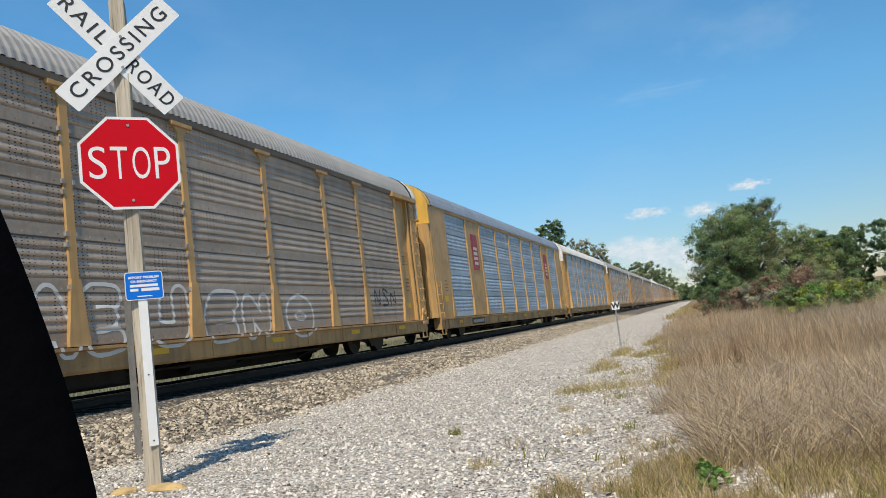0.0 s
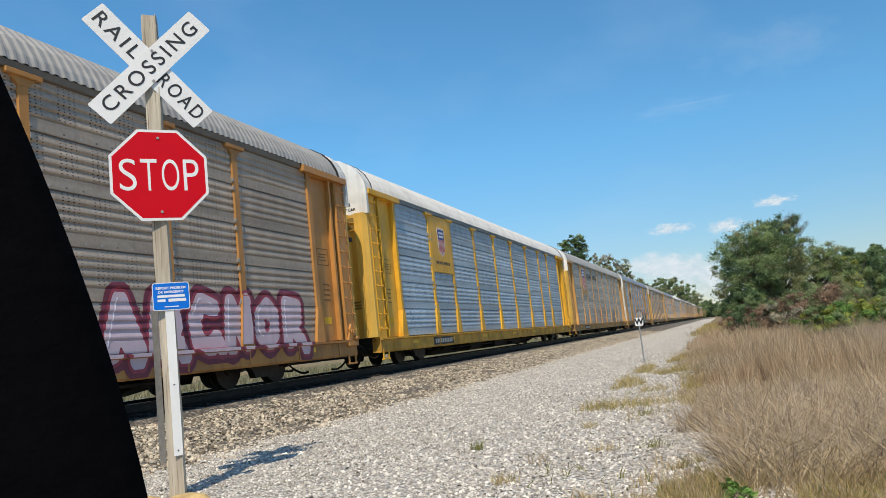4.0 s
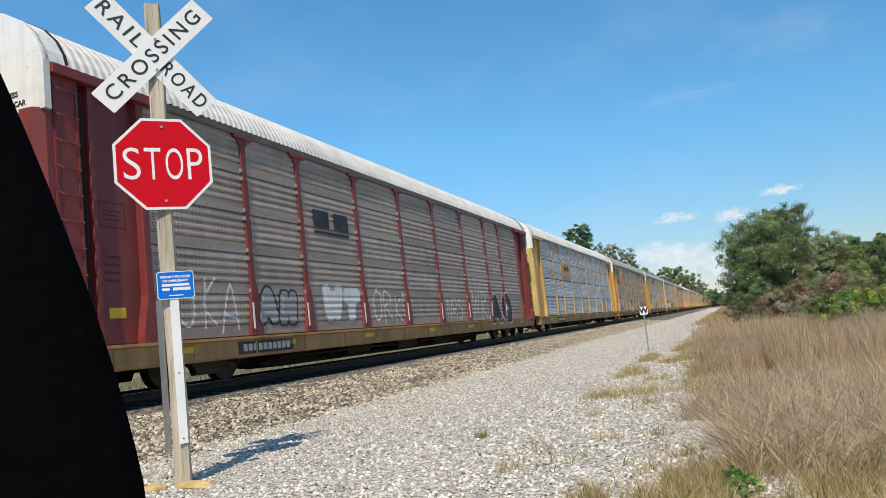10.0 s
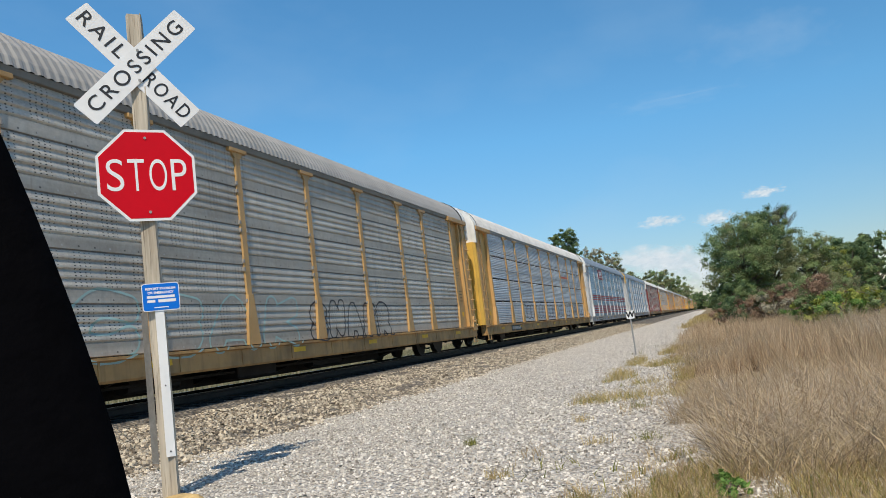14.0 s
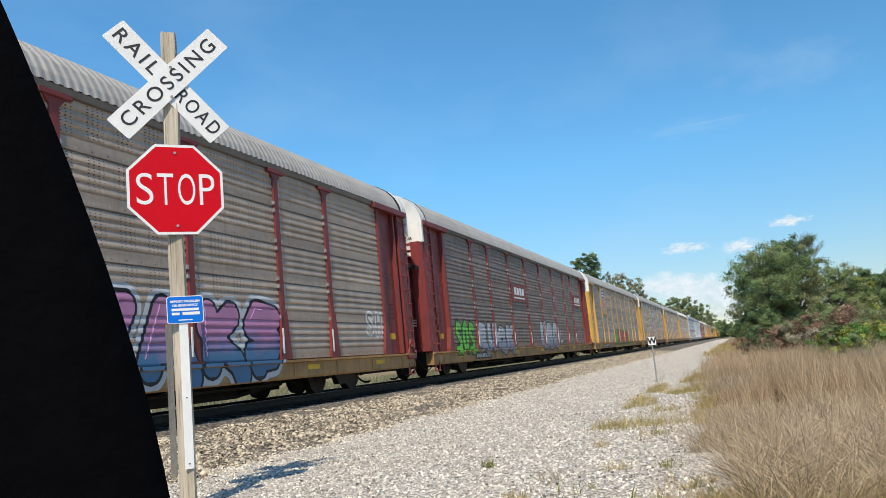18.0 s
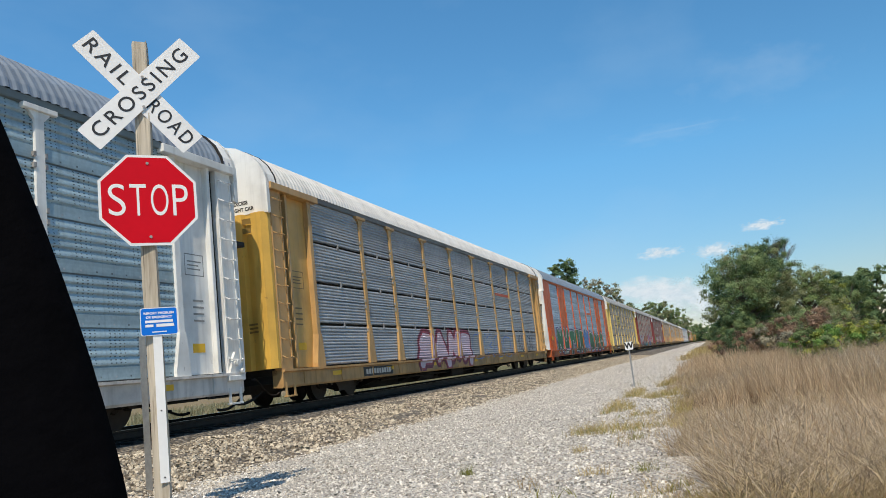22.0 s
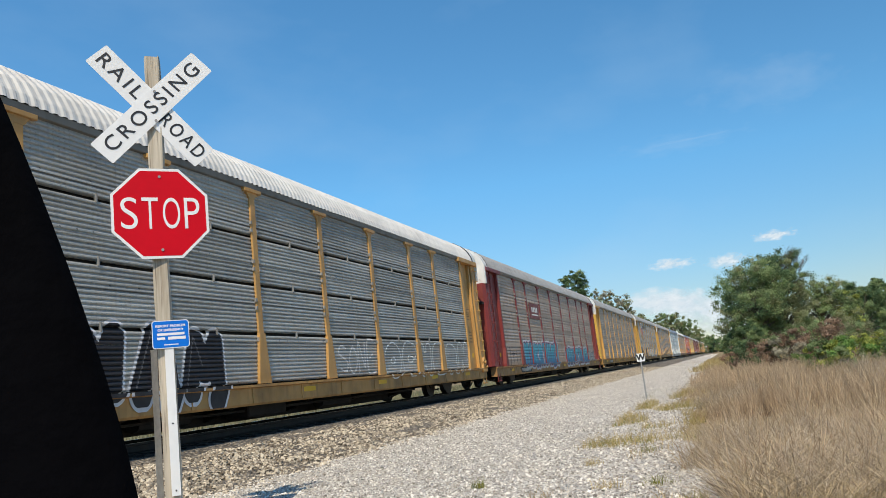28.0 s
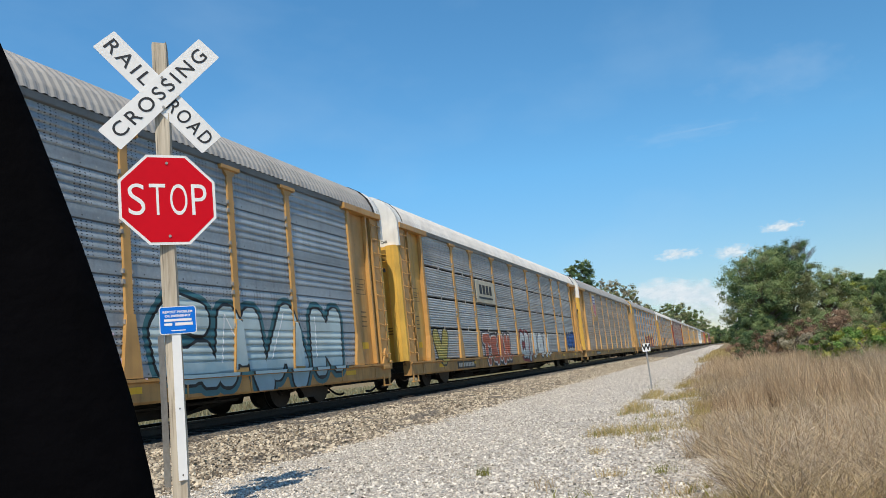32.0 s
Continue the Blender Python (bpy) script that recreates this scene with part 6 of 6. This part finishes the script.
def make_tree(name, x, y, height, spread, mats, seed, label, leaf=0.16, clumps=60, per=60, trunk=0.22, bare=0, low=0.12, category="tree"):
    rnd = np.random.default_rng(seed)
    root = new(name)
    z = ground_z(x, y)
    root.matrix_world = pose(x, y, z)
    bm = bmesh.new()
    add_tube(bm, (0, 0, -0.3), (0.05 * height * rnd.normal() * 0.3, 0, height * 0.45), trunk, trunk * 0.6, 9)
    tips = []
    limbs = max(7, clumps // 6)
    for i in range(limbs):
        a = i * 2.4 + rnd.random()
        up = low + (0.9 - low) * (i + 0.5) / limbs
        reach = spread * math.sqrt(max(0.08, 1 - ((up - 0.42) / 0.6) ** 2)) * (0.75 + 0.35 * rnd.random())
        base = Vector((0, 0, height * min(0.45, up * 0.6)))
        tip = Vector((math.cos(a) * reach * 0.8, math.sin(a) * reach * 0.8, height * up))
        mid = base.lerp(tip, 0.5) + Vector((0, 0, height * 0.05))
        add_tube(bm, base, mid, trunk * 0.38, trunk * 0.2, 6)
        add_tube(bm, mid, tip, trunk * 0.2, trunk * 0.05, 5)
        tips.append((tip, reach))
    part("trunk", from_bm("trunk", bm, BARK), root)
    groups = [[] for _ in mats]
    lobes = []
    for t, reach in tips:
        f = 0.72 + 0.3 * rnd.random()
        lobes.append((np.array([t.x * f, t.y * f, t.z]), spread * (0.26 + 0.2 * rnd.random()), int(rnd.random() * len(mats))))
    for i in range(clumps):
        at, size, tone = lobes[i % len(lobes)]
        d = rnd.normal(0, 1, 3)
        d /= np.linalg.norm(d) + 1e-6
        c = at + d * size * (0.2 + 0.85 * rnd.random() ** 0.6) * np.array([1, 1, 0.85])
        c[2] = min(max(c[2], height * low * 0.6), height * 0.97)
        groups[tone if rnd.random() < 0.75 else int(rnd.random() * len(mats))].append((c, spread * (0.07 + 0.07 * rnd.random()), d))
    for g, m in zip(groups, mats):
        if g:
            part("crown", leaf_cloud("crown", g, per, leaf, m, rnd), root)
    if bare:
        bm = bmesh.new()
        for i in range(bare):
            a, q = rnd.random() * 6.28, rnd.random() ** 0.5
            p = Vector((spread * (0.25 + 0.45 * q * math.cos(a)), spread * 0.4 * q * math.sin(a), height * (0.7 + 0.16 * rnd.random())))
            way = Vector((p.x * 0.35 + rnd.normal() * 0.5, p.y * 0.35 + rnd.normal() * 0.5, 1.4)).normalized()
            e = p + way * height * (0.07 + 0.1 * rnd.random())
            add_tube(bm, p, e, 0.028, 0.01, 4)
            for _ in range(5):
                b = p.lerp(e, 0.25 + 0.7 * rnd.random())
                add_tube(bm, b, b + (way + Vector((rnd.normal() * 0.7, rnd.normal() * 0.7, 0))).normalized() * (0.4 + 0.6 * rnd.random()), 0.013, 0.006, 4)
        part("dead_branch", from_bm("dead_branch", bm, BARK), root, label="leafless grey twigs")
    tagged(root, label, category)
    return root


# the large clump by the track
make_tree("large_tree", 3.6, 82, 9.6, 4.1, [LEAF_MID, LEAF_DARK, LEAF_OLIVE, LEAF_MID], 21, "large spreading green tree at the field edge", 0.08, 460, 130, 0.3, 0, 0.06)
make_tree("large_tree", 6.4, 86, 11.0, 3.4, [LEAF_OLIVE, LEAF_MID, LEAF_OLIVE, LEAF_DARK], 22, "olive-green tree with bare twigs in its top", 0.08, 380, 130, 0.3, 70, 0.06)
make_tree("tree", 10.6, 92, 7.6, 3.4, [LEAF_OLIVE, LEAF_MID], 23, "rounded green tree beside the large one", 0.085, 300, 120, 0.25, 0, 0.05)
make_tree("tree", 2.2, 76, 3.4, 1.9, [LEAF_DARK, LEAF_MID], 24, "low dark tree overhanging the track side", 0.07, 160, 150, 0.15, 0, 0.05)
make_tree("tree", 16.5, 104, 8.0, 3.0, [LEAF_DARK, LEAF_DARK, LEAF_MID], 26, "dark green tree closing the gap to the wood", 0.1, 170, 120, 0.22, 0, 0.05)
make_tree("tree", 13.6, 95, 6.2, 1.9, [LEAF_LIGHT, LEAF_MID, LEAF_LIGHT], 25, "young yellow-green tree at the field edge", 0.075, 140, 150, 0.15, 0, 0.05)
# wood behind
for i, (x, y, h, s) in enumerate([(18.2, 112, 8.0, 3.2), (21.6, 116, 9.0, 2.4), (25.5, 112, 8.8, 3.4), (31, 120, 9.2, 4.2), (37, 116, 9.0, 4.4), (44, 122, 9.6, 4.6), (52, 120, 9.8, 5.0)]):
    make_tree("tree", x, y, h, s, [LEAF_OLIVE, LEAF_DARK, LEAF_MID] if i in (2, 3) else [LEAF_DARK, LEAF_DARK, LEAF_MID], 40 + i, "dark green tree of the wood behind the field", 0.13, 170, 80, 0.3, 0, 0.05)
# beyond the railway
make_tree("tree", -25.2, 150, 21.0, 3.6, [LEAF_DARK, LEAF_DARK, LEAF_MID], 60, "tall dark green tree beyond the railway", 0.14, 260, 110, 0.35, 0, 0.3)
for i, (x, y, h, s) in enumerate([(-20.0, 150, 16.2, 2.8), (-16.6, 152, 14.6, 2.6)]):
    make_tree("tree", x, y, h, s, [LEAF_OLIVE, LEAF_PALE], 62 + i, "thin half-bare olive tree beyond the railway", 0.12, 190, 60, 0.22, 0, 0.3)
for i, (x, y, h, s) in enumerate([(-26, 250, 16.5, 6), (-19.5, 255, 15.0, 5), (-16, 300, 18.5, 5.5), (-12.5, 330, 16, 6), (-34, 250, 14, 7), (-42, 250, 14, 7), (-13, 420, 13, 8)]):
    make_tree("tree", x, y, h, s, [LEAF_MID, LEAF_OLIVE], 70 + i, "distant green tree beyond the railway", 0.28, 140, 70, 0.4, 0, 0.05)
for i, (x, y, h, s) in enumerate([(-4, 520, 11, 9), (6, 560, 12, 9), (18, 600, 13, 10), (30, 640, 13, 10), (-9, 620, 12, 9), (0, 700, 12, 10)]):
    make_tree("tree", x, y, h, s, [LEAF_DARK, LEAF_MID], 90 + i, "far tree line near the end of the straight track", 0.7, 50, 40, 0.4, 0, 0.04)


def make_bush(x, y, h, s, mats, seed, label, leaf=0.07, clumps=40, per=70):
    return make_tree("bush", x, y, h, s, mats, seed, label, leaf, clumps, per, 0.05, 0, 0.1, "bush")


make_bush(1.2, 33, 1.15, 1.0, [LEAF_RED, LEAF_DARK, LEAF_RED], 101, "russet dried shrub at the field edge", 0.03, 140, 130)
make_bush(2.3, 32, 1.5, 1.1, [LEAF_RED, LEAF_RED, LEAF_PALE, LEAF_MID], 102, "russet shrub with pale seed heads", 0.03, 150, 130)
make_bush(3.6, 33, 1.75, 1.25, [LEAF_RED, LEAF_MID, LEAF_RED, LEAF_PALE], 103, "russet and olive shrub in the grass", 0.03, 150, 130)
make_bush(5.0, 34, 1.5, 1.2, [LEAF_RED, LEAF_OLIVE, LEAF_MID], 109, "brown-green shrub before the trees", 0.03, 130, 130)
make_bush(2.75, 24.5, 1.0, 0.8, [LEAF_GREEN, LEAF_LIGHT, LEAF_MID], 104, "green leafy bush in the dry grass", 0.034, 90, 120)
make_bush(3.7, 26, 1.05, 0.85, [LEAF_LIGHT, LEAF_MID, LEAF_GREEN], 105, "light green bush behind the grass", 0.034, 90, 120)
make_bush(5.2, 29, 1.05, 0.95, [LEAF_LIGHT, LEAF_OLIVE, LEAF_MID], 108, "low yellow-green bush behind the grass", 0.034, 80, 120)
make_bush(0.9, 42, 1.2, 1.1, [LEAF_DARK, LEAF_DARK, LEAF_RED], 106, "low dark shrub beside the gravel", 0.035, 60, 150)
make_bush(-0.06, 4.2, 0.14, 0.14, [LEAF_GREEN], 107, "small green weed at the gravel edge", 0.012, 24, 60)


def build_rock(name, x, y, s, seed, label, mat):
    rnd = random.Random(seed)
    bm = bmesh.new()
    bmesh.ops.create_icosphere(bm, subdivisions=3, radius=1)
    for v in bm.verts:
        v.co *= 1 + 0.22 * noise.noise(v.co * 1.6 + Vector((seed, 0, 0)))
        v.co = Vector((v.co.x * s[0], v.co.y * s[1], v.co.z * s[2]))
    ob = new(name, from_bm(name, bm, mat))
    ob.matrix_world = pose(x, y, s[2] * 0.45, 0, 0, rnd.uniform(0, 180))
    tagged(ob, label, "rock")


build_rock("rock", -4.0, 4.98, (0.2, 0.1, 0.05), 2, "flat ochre rock at the foot of the sign post", YELLOW_ROCK)
build_rock("rock", -4.33, 4.9, (0.1, 0.07, 0.05), 4, "small ochre rock at the foot of the sign post", YELLOW_ROCK)
build_rock("rock", -0.36, 7.4, (0.14, 0.05, 0.02), 6, "yellow flat stone at the grass edge", YELLOW_ROCK)


def build_cloud(x, y, z, w, h, mat, label):
    """A far sheet of cloud that faces the railway."""
    ob = new("backdrop", mesh("backdrop", [(-1, 0, -1), (1, 0, -1), (1, 0, 1), (-1, 0, 1)], [(0, 1, 2, 3)], mat))
    ob.matrix_world = pose(x, y, z) @ Matrix.Diagonal((w / 2, 1, h / 2, 1))
    ob.visible_shadow = False
    tagged(ob, label, "cloud", "clouds", "structure")


for i, (x, z, w, h) in enumerate([(-107, 286, 190, 52), (53, 272, 170, 60), (207, 332, 170, 46), (-190, 175, 420, 130), (-95, 165, 300, 120), (-40, 135, 330, 150), (60, 80, 380, 120), (-330, 90, 420, 130)]):
    build_cloud(x, 2500 + 30 * i, z, w, h, CLOUD, "soft white fair-weather cloud near the horizon")
for i, (x, z, w, h) in enumerate([(13, 677, 420, 16), (305, 815, 700, 260), (-25, 685, 620, 110)]):
    build_cloud(x, 2800 + 30 * i, z * 1.11, w, h, WISP, "thin streak of high cloud in the blue sky")


# ---- the train ----
LBL = "car carrier, %s frame, %s ribbed screens, %s roof%s"
CARS = {}


def spec(n, fname, sname, rname, frame_c, sheet_c, roof_c, extra="", **kw):
    CARS[n] = dict(frame=frame_c, sheet=sheet_c, roof=roof_c, seed=n + 100, label=LBL % (fname, sname, rname, ", graffiti" if n in TAGS else ""), **kw)


INK = lin(34, 34, 36)
spec(-1, "tan", "blue-grey", "blue-grey", TAN, BLUE_S, R_BLUE, style="F", plates=(1, 7), cap=YEL, marks=[board_mark(1, 3.4, 0.9, 1.5, lin(170, 50, 60), lin(226, 210, 200), 1, 4), board_mark(7, 3.4, 0.9, 1.5, lin(170, 50, 60), lin(226, 210, 200), 1, 4)])
spec(0, "tan", "brown-grey", "grey", TAN, BROWN_S, R_GREY, end=YEL, marks=[board_shield(1)])
spec(1, "tan", "blue-grey", "blue-grey", AMBER, BLUE_S, R_BLUE, style="F", plates=(1, 7), end=C_WHITE, marks=[ink_mark(1, 3.45, 1.35, 0.5, INK, 3, True)])
spec(2, "tan", "dark grey", "grey", AMBER, DGREY_S, R_GREY, end=YEL, marks=[board_shield(1, True)])
spec(3, "yellow", "blue-grey", "white", lin(232, 176, 48), BLUE_S, R_WHITE, end=YEL, marks=[board_shield(1, False, True)])
spec(4, "tan", "brown", "grey", lin(198, 140, 72), BROWN_S, R_GREY, end=YEL, marks=[board(5.4, 7.0, 2.8, 4.64, TAN, INK, 3, 1, True)])
spec(5, "tan", "blue-grey", "blue-grey", AMBER, BLUE_S, R_BLUE, style="F", plates=(1, 7), end=C_WHITE, marks=[ink_mark(1, 3.45, 1.35, 0.5, INK, 3, True)])
spec(6, "tan", "dark grey", "grey", AMBER, DGREY_S, R_GREY, end=YEL, marks=[board_shield(1, True)])
spec(7, "tan", "brown-grey", "pale", lin(200, 142, 62), lin(162, 152, 138), R_GREY, end=YEL, marks=[board_shield(1), promise])
spec(8, "yellow", "blue-grey", "white", TAN, JOINT_S, R_WHITE, screen="joint", end=PALE, marks=[board_mark(2, 3.35, 2.3, 0.8, TAN, INK, 2)])
spec(9, "maroon", "pale dusty", "grey", MAROON, lin(164, 148, 136), R_WHITE, end=MAROON, sill=TAN2, guards=True, marks=[ink_mark(2, 3.35, 1.7, 0.4, INK, 2, True)])
spec(10, "silver", "blue", "blue-grey", SILVER, PERF_S, R_BLUE, style="F", plates=(1, 7), end=SILVER, cap=YEL, marks=[stripes(6, 3.3, 2.4, lin(196, 92, 58), 1, 0.13)])
spec(11, "silver", "blue-grey", "blue-grey", SILVER, PERF_S, R_BLUE, end=SILVER, cap=C_WHITE, marks=[board(7.6, 9.9, 3.83, 4.64, lin(150, 30, 56), lin(206, 206, 210), 6, 1, True), hoops(lin(160, 40, 58), (1.05, 1.22, 1.39, 1.56), (2.08, 2.24, 2.4))])
spec(12, "tan", "blue-grey", "white", TAN, JOINT_S, R_WHITE, screen="joint", end=YEL, marks=[stripes(6, 3.35, 2.3, lin(196, 92, 58), 1, 0.12)])
spec(13, "tan", "dark brown-grey", "grey", TAN, DGREY_S, R_GREY, end=YEL, marks=[board(5.5, 7.15, 2.8, 4.64, TAN, INK, 0), square_emblem(6.3, 3.45, 0.9)])
spec(14, "tan", "grey", "grey", TAN2, GREY_S, R_GREY, end=YEL, marks=[ink_mark(2, 3.3, 1.0, 0.3, SAFETY, 3, True)])
spec(15, "tan", "brown-grey", "grey", TAN, BROWN_S, R_GREY, end=YEL, marks=[board_shield(1)])
spec(16, "maroon", "dark brown", "grey", MAROON, lin(130, 113, 103), R_GREY, end=MAROON, sill=TAN2, guards=True, marks=[board(10.3, 12.7, 2.7, 3.45, MAROON, C_WHITE, 4, 1, True), board(23.5, 25.9, 2.9, 3.6, MAROON, C_WHITE, 4, 1, True)])
spec(17, "maroon", "brown", "grey", MAROON, RUST_S, R_GREY, end=MAROON, sill=TAN2, guards=True, marks=[ink_mark(2, 3.3, 1.0, 0.3, INK, 2)])
spec(18, "pale yellow", "grey-brown", "grey", PALE, lin(180, 168, 152), R_GREY, screen="joint", end=PALE, sill=TAN, marks=[board_mark(2, 3.35, 2.3, 0.85, PALE, INK, 3, under=True)])
spec(19, "orange", "blue-grey", "blue-grey", ORANGE, BLUE_S, R_BLUE, style="F", plates=(1, 7), end=C_WHITE, cap=C_WHITE, marks=[stripes(5, 3.3, 2.3, ORANGE, 1, 0.14, 0.4)])
spec(20, "tan", "grey", "white", TAN, lin(158, 160, 162), R_WHITE, screen="joint", end=YEL, marks=[stripes(6, 3.35, 2.3, lin(196, 92, 58), 1, 0.12)])
spec(21, "white", "blue", "blue-grey", lin(236, 236, 232), lin(150, 170, 178), R_BLUE, end=lin(236, 236, 232), cap=YEL, marks=[board_mark(2, 3.35, 2.2, 0.85, SILVER, INK, 3, under=True)])
spec(22, "tan", "brown-grey", "grey", TAN, lin(154, 148, 140), R_GREY, end=YEL, marks=[ink_mark(2, 3.35, 1.35, 0.5, SAFETY, 3, True)])
spec(23, "tan", "grey", "grey", lin(204, 162, 92), DGREY_S, R_GREY, end=YEL, marks=[board_shield(1, True)])
spec(24, "tan", "brown", "grey", lin(204, 158, 86), BROWN_S, R_GREY, end=YEL)
spec(25, "maroon", "brown", "grey", MAROON, RUST_S, R_GREY, end=MAROON, sill=TAN2, marks=[board_mark(2, 3.35, 2.0, 0.75, MAROON, C_WHITE, 4, 1, True)])
spec(26, "yellow", "dark grey", "white", AMBER, lin(164, 162, 156), R_WHITE, screen="joint", end=YEL, marks=[board_shield(1, False, True)])
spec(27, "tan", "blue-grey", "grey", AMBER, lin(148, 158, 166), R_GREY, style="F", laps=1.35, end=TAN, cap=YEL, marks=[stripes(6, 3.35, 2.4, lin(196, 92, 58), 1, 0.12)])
spec(28, "tan", "brown", "grey", TAN, BROWN_S, R_GREY, end=YEL, marks=[board_shield(1)])
spec(29, "yellow", "grey", "white", AMBER, lin(172, 172, 170), R_WHITE, screen="joint", end=YEL, marks=[board(7.6, 10.0, 2.8, 3.65, lin(206, 196, 172), INK, 4, 1, True)])
spec(30, "tan", "blue-grey", "grey", AMBER, lin(152, 160, 166), R_GREY, end=YEL)
spec(31, "tan", "grey", "grey", TAN, GREY_S, R_GREY, end=YEL)
TAN3 = lin(164, 134, 98)
AHEAD = [("tan", TAN3, "brown-grey", BROWN_S, "grey", R_GREY), ("tan", TAN2, "grey", GREY_S, "grey", R_GREY), ("tan", TAN, "blue-grey", BLUE_S, "white", R_WHITE), ("brown", TAN3, "brown", BROWN_S, "grey", R_GREY)]
for k in range(-16, -1):
    a = AHEAD[k % 4]
    spec(k, a[0], a[2], a[4], a[1], a[3], a[5], end=TAN)

TRAIN = {n: make_car(CARS[n]) for n in sorted(CARS)}


def ahead(t):
    """How far the coupling in front of car 0 stands along the track."""
    return 24.60 + 26.907 * t - 0.00115 * t * t - 0.000215 * t ** 3


def motions():
    """The train rolls away along the track."""
    slack = {0: 0, 4: 0, 9: 0, 14: 0, 17: -0.15, 19: -0.3, 20: 0.1, 22: 0.3, 25: 0, 28: 0, 31: 0.2, 32: 0.05}
    for n, car in TRAIN.items():
        walk(car, [(t, pose(TRACK_X, ahead(t) + d - CAR_L * (n + 1), RAIL_Z)) for t, d in slack.items()])


motions()
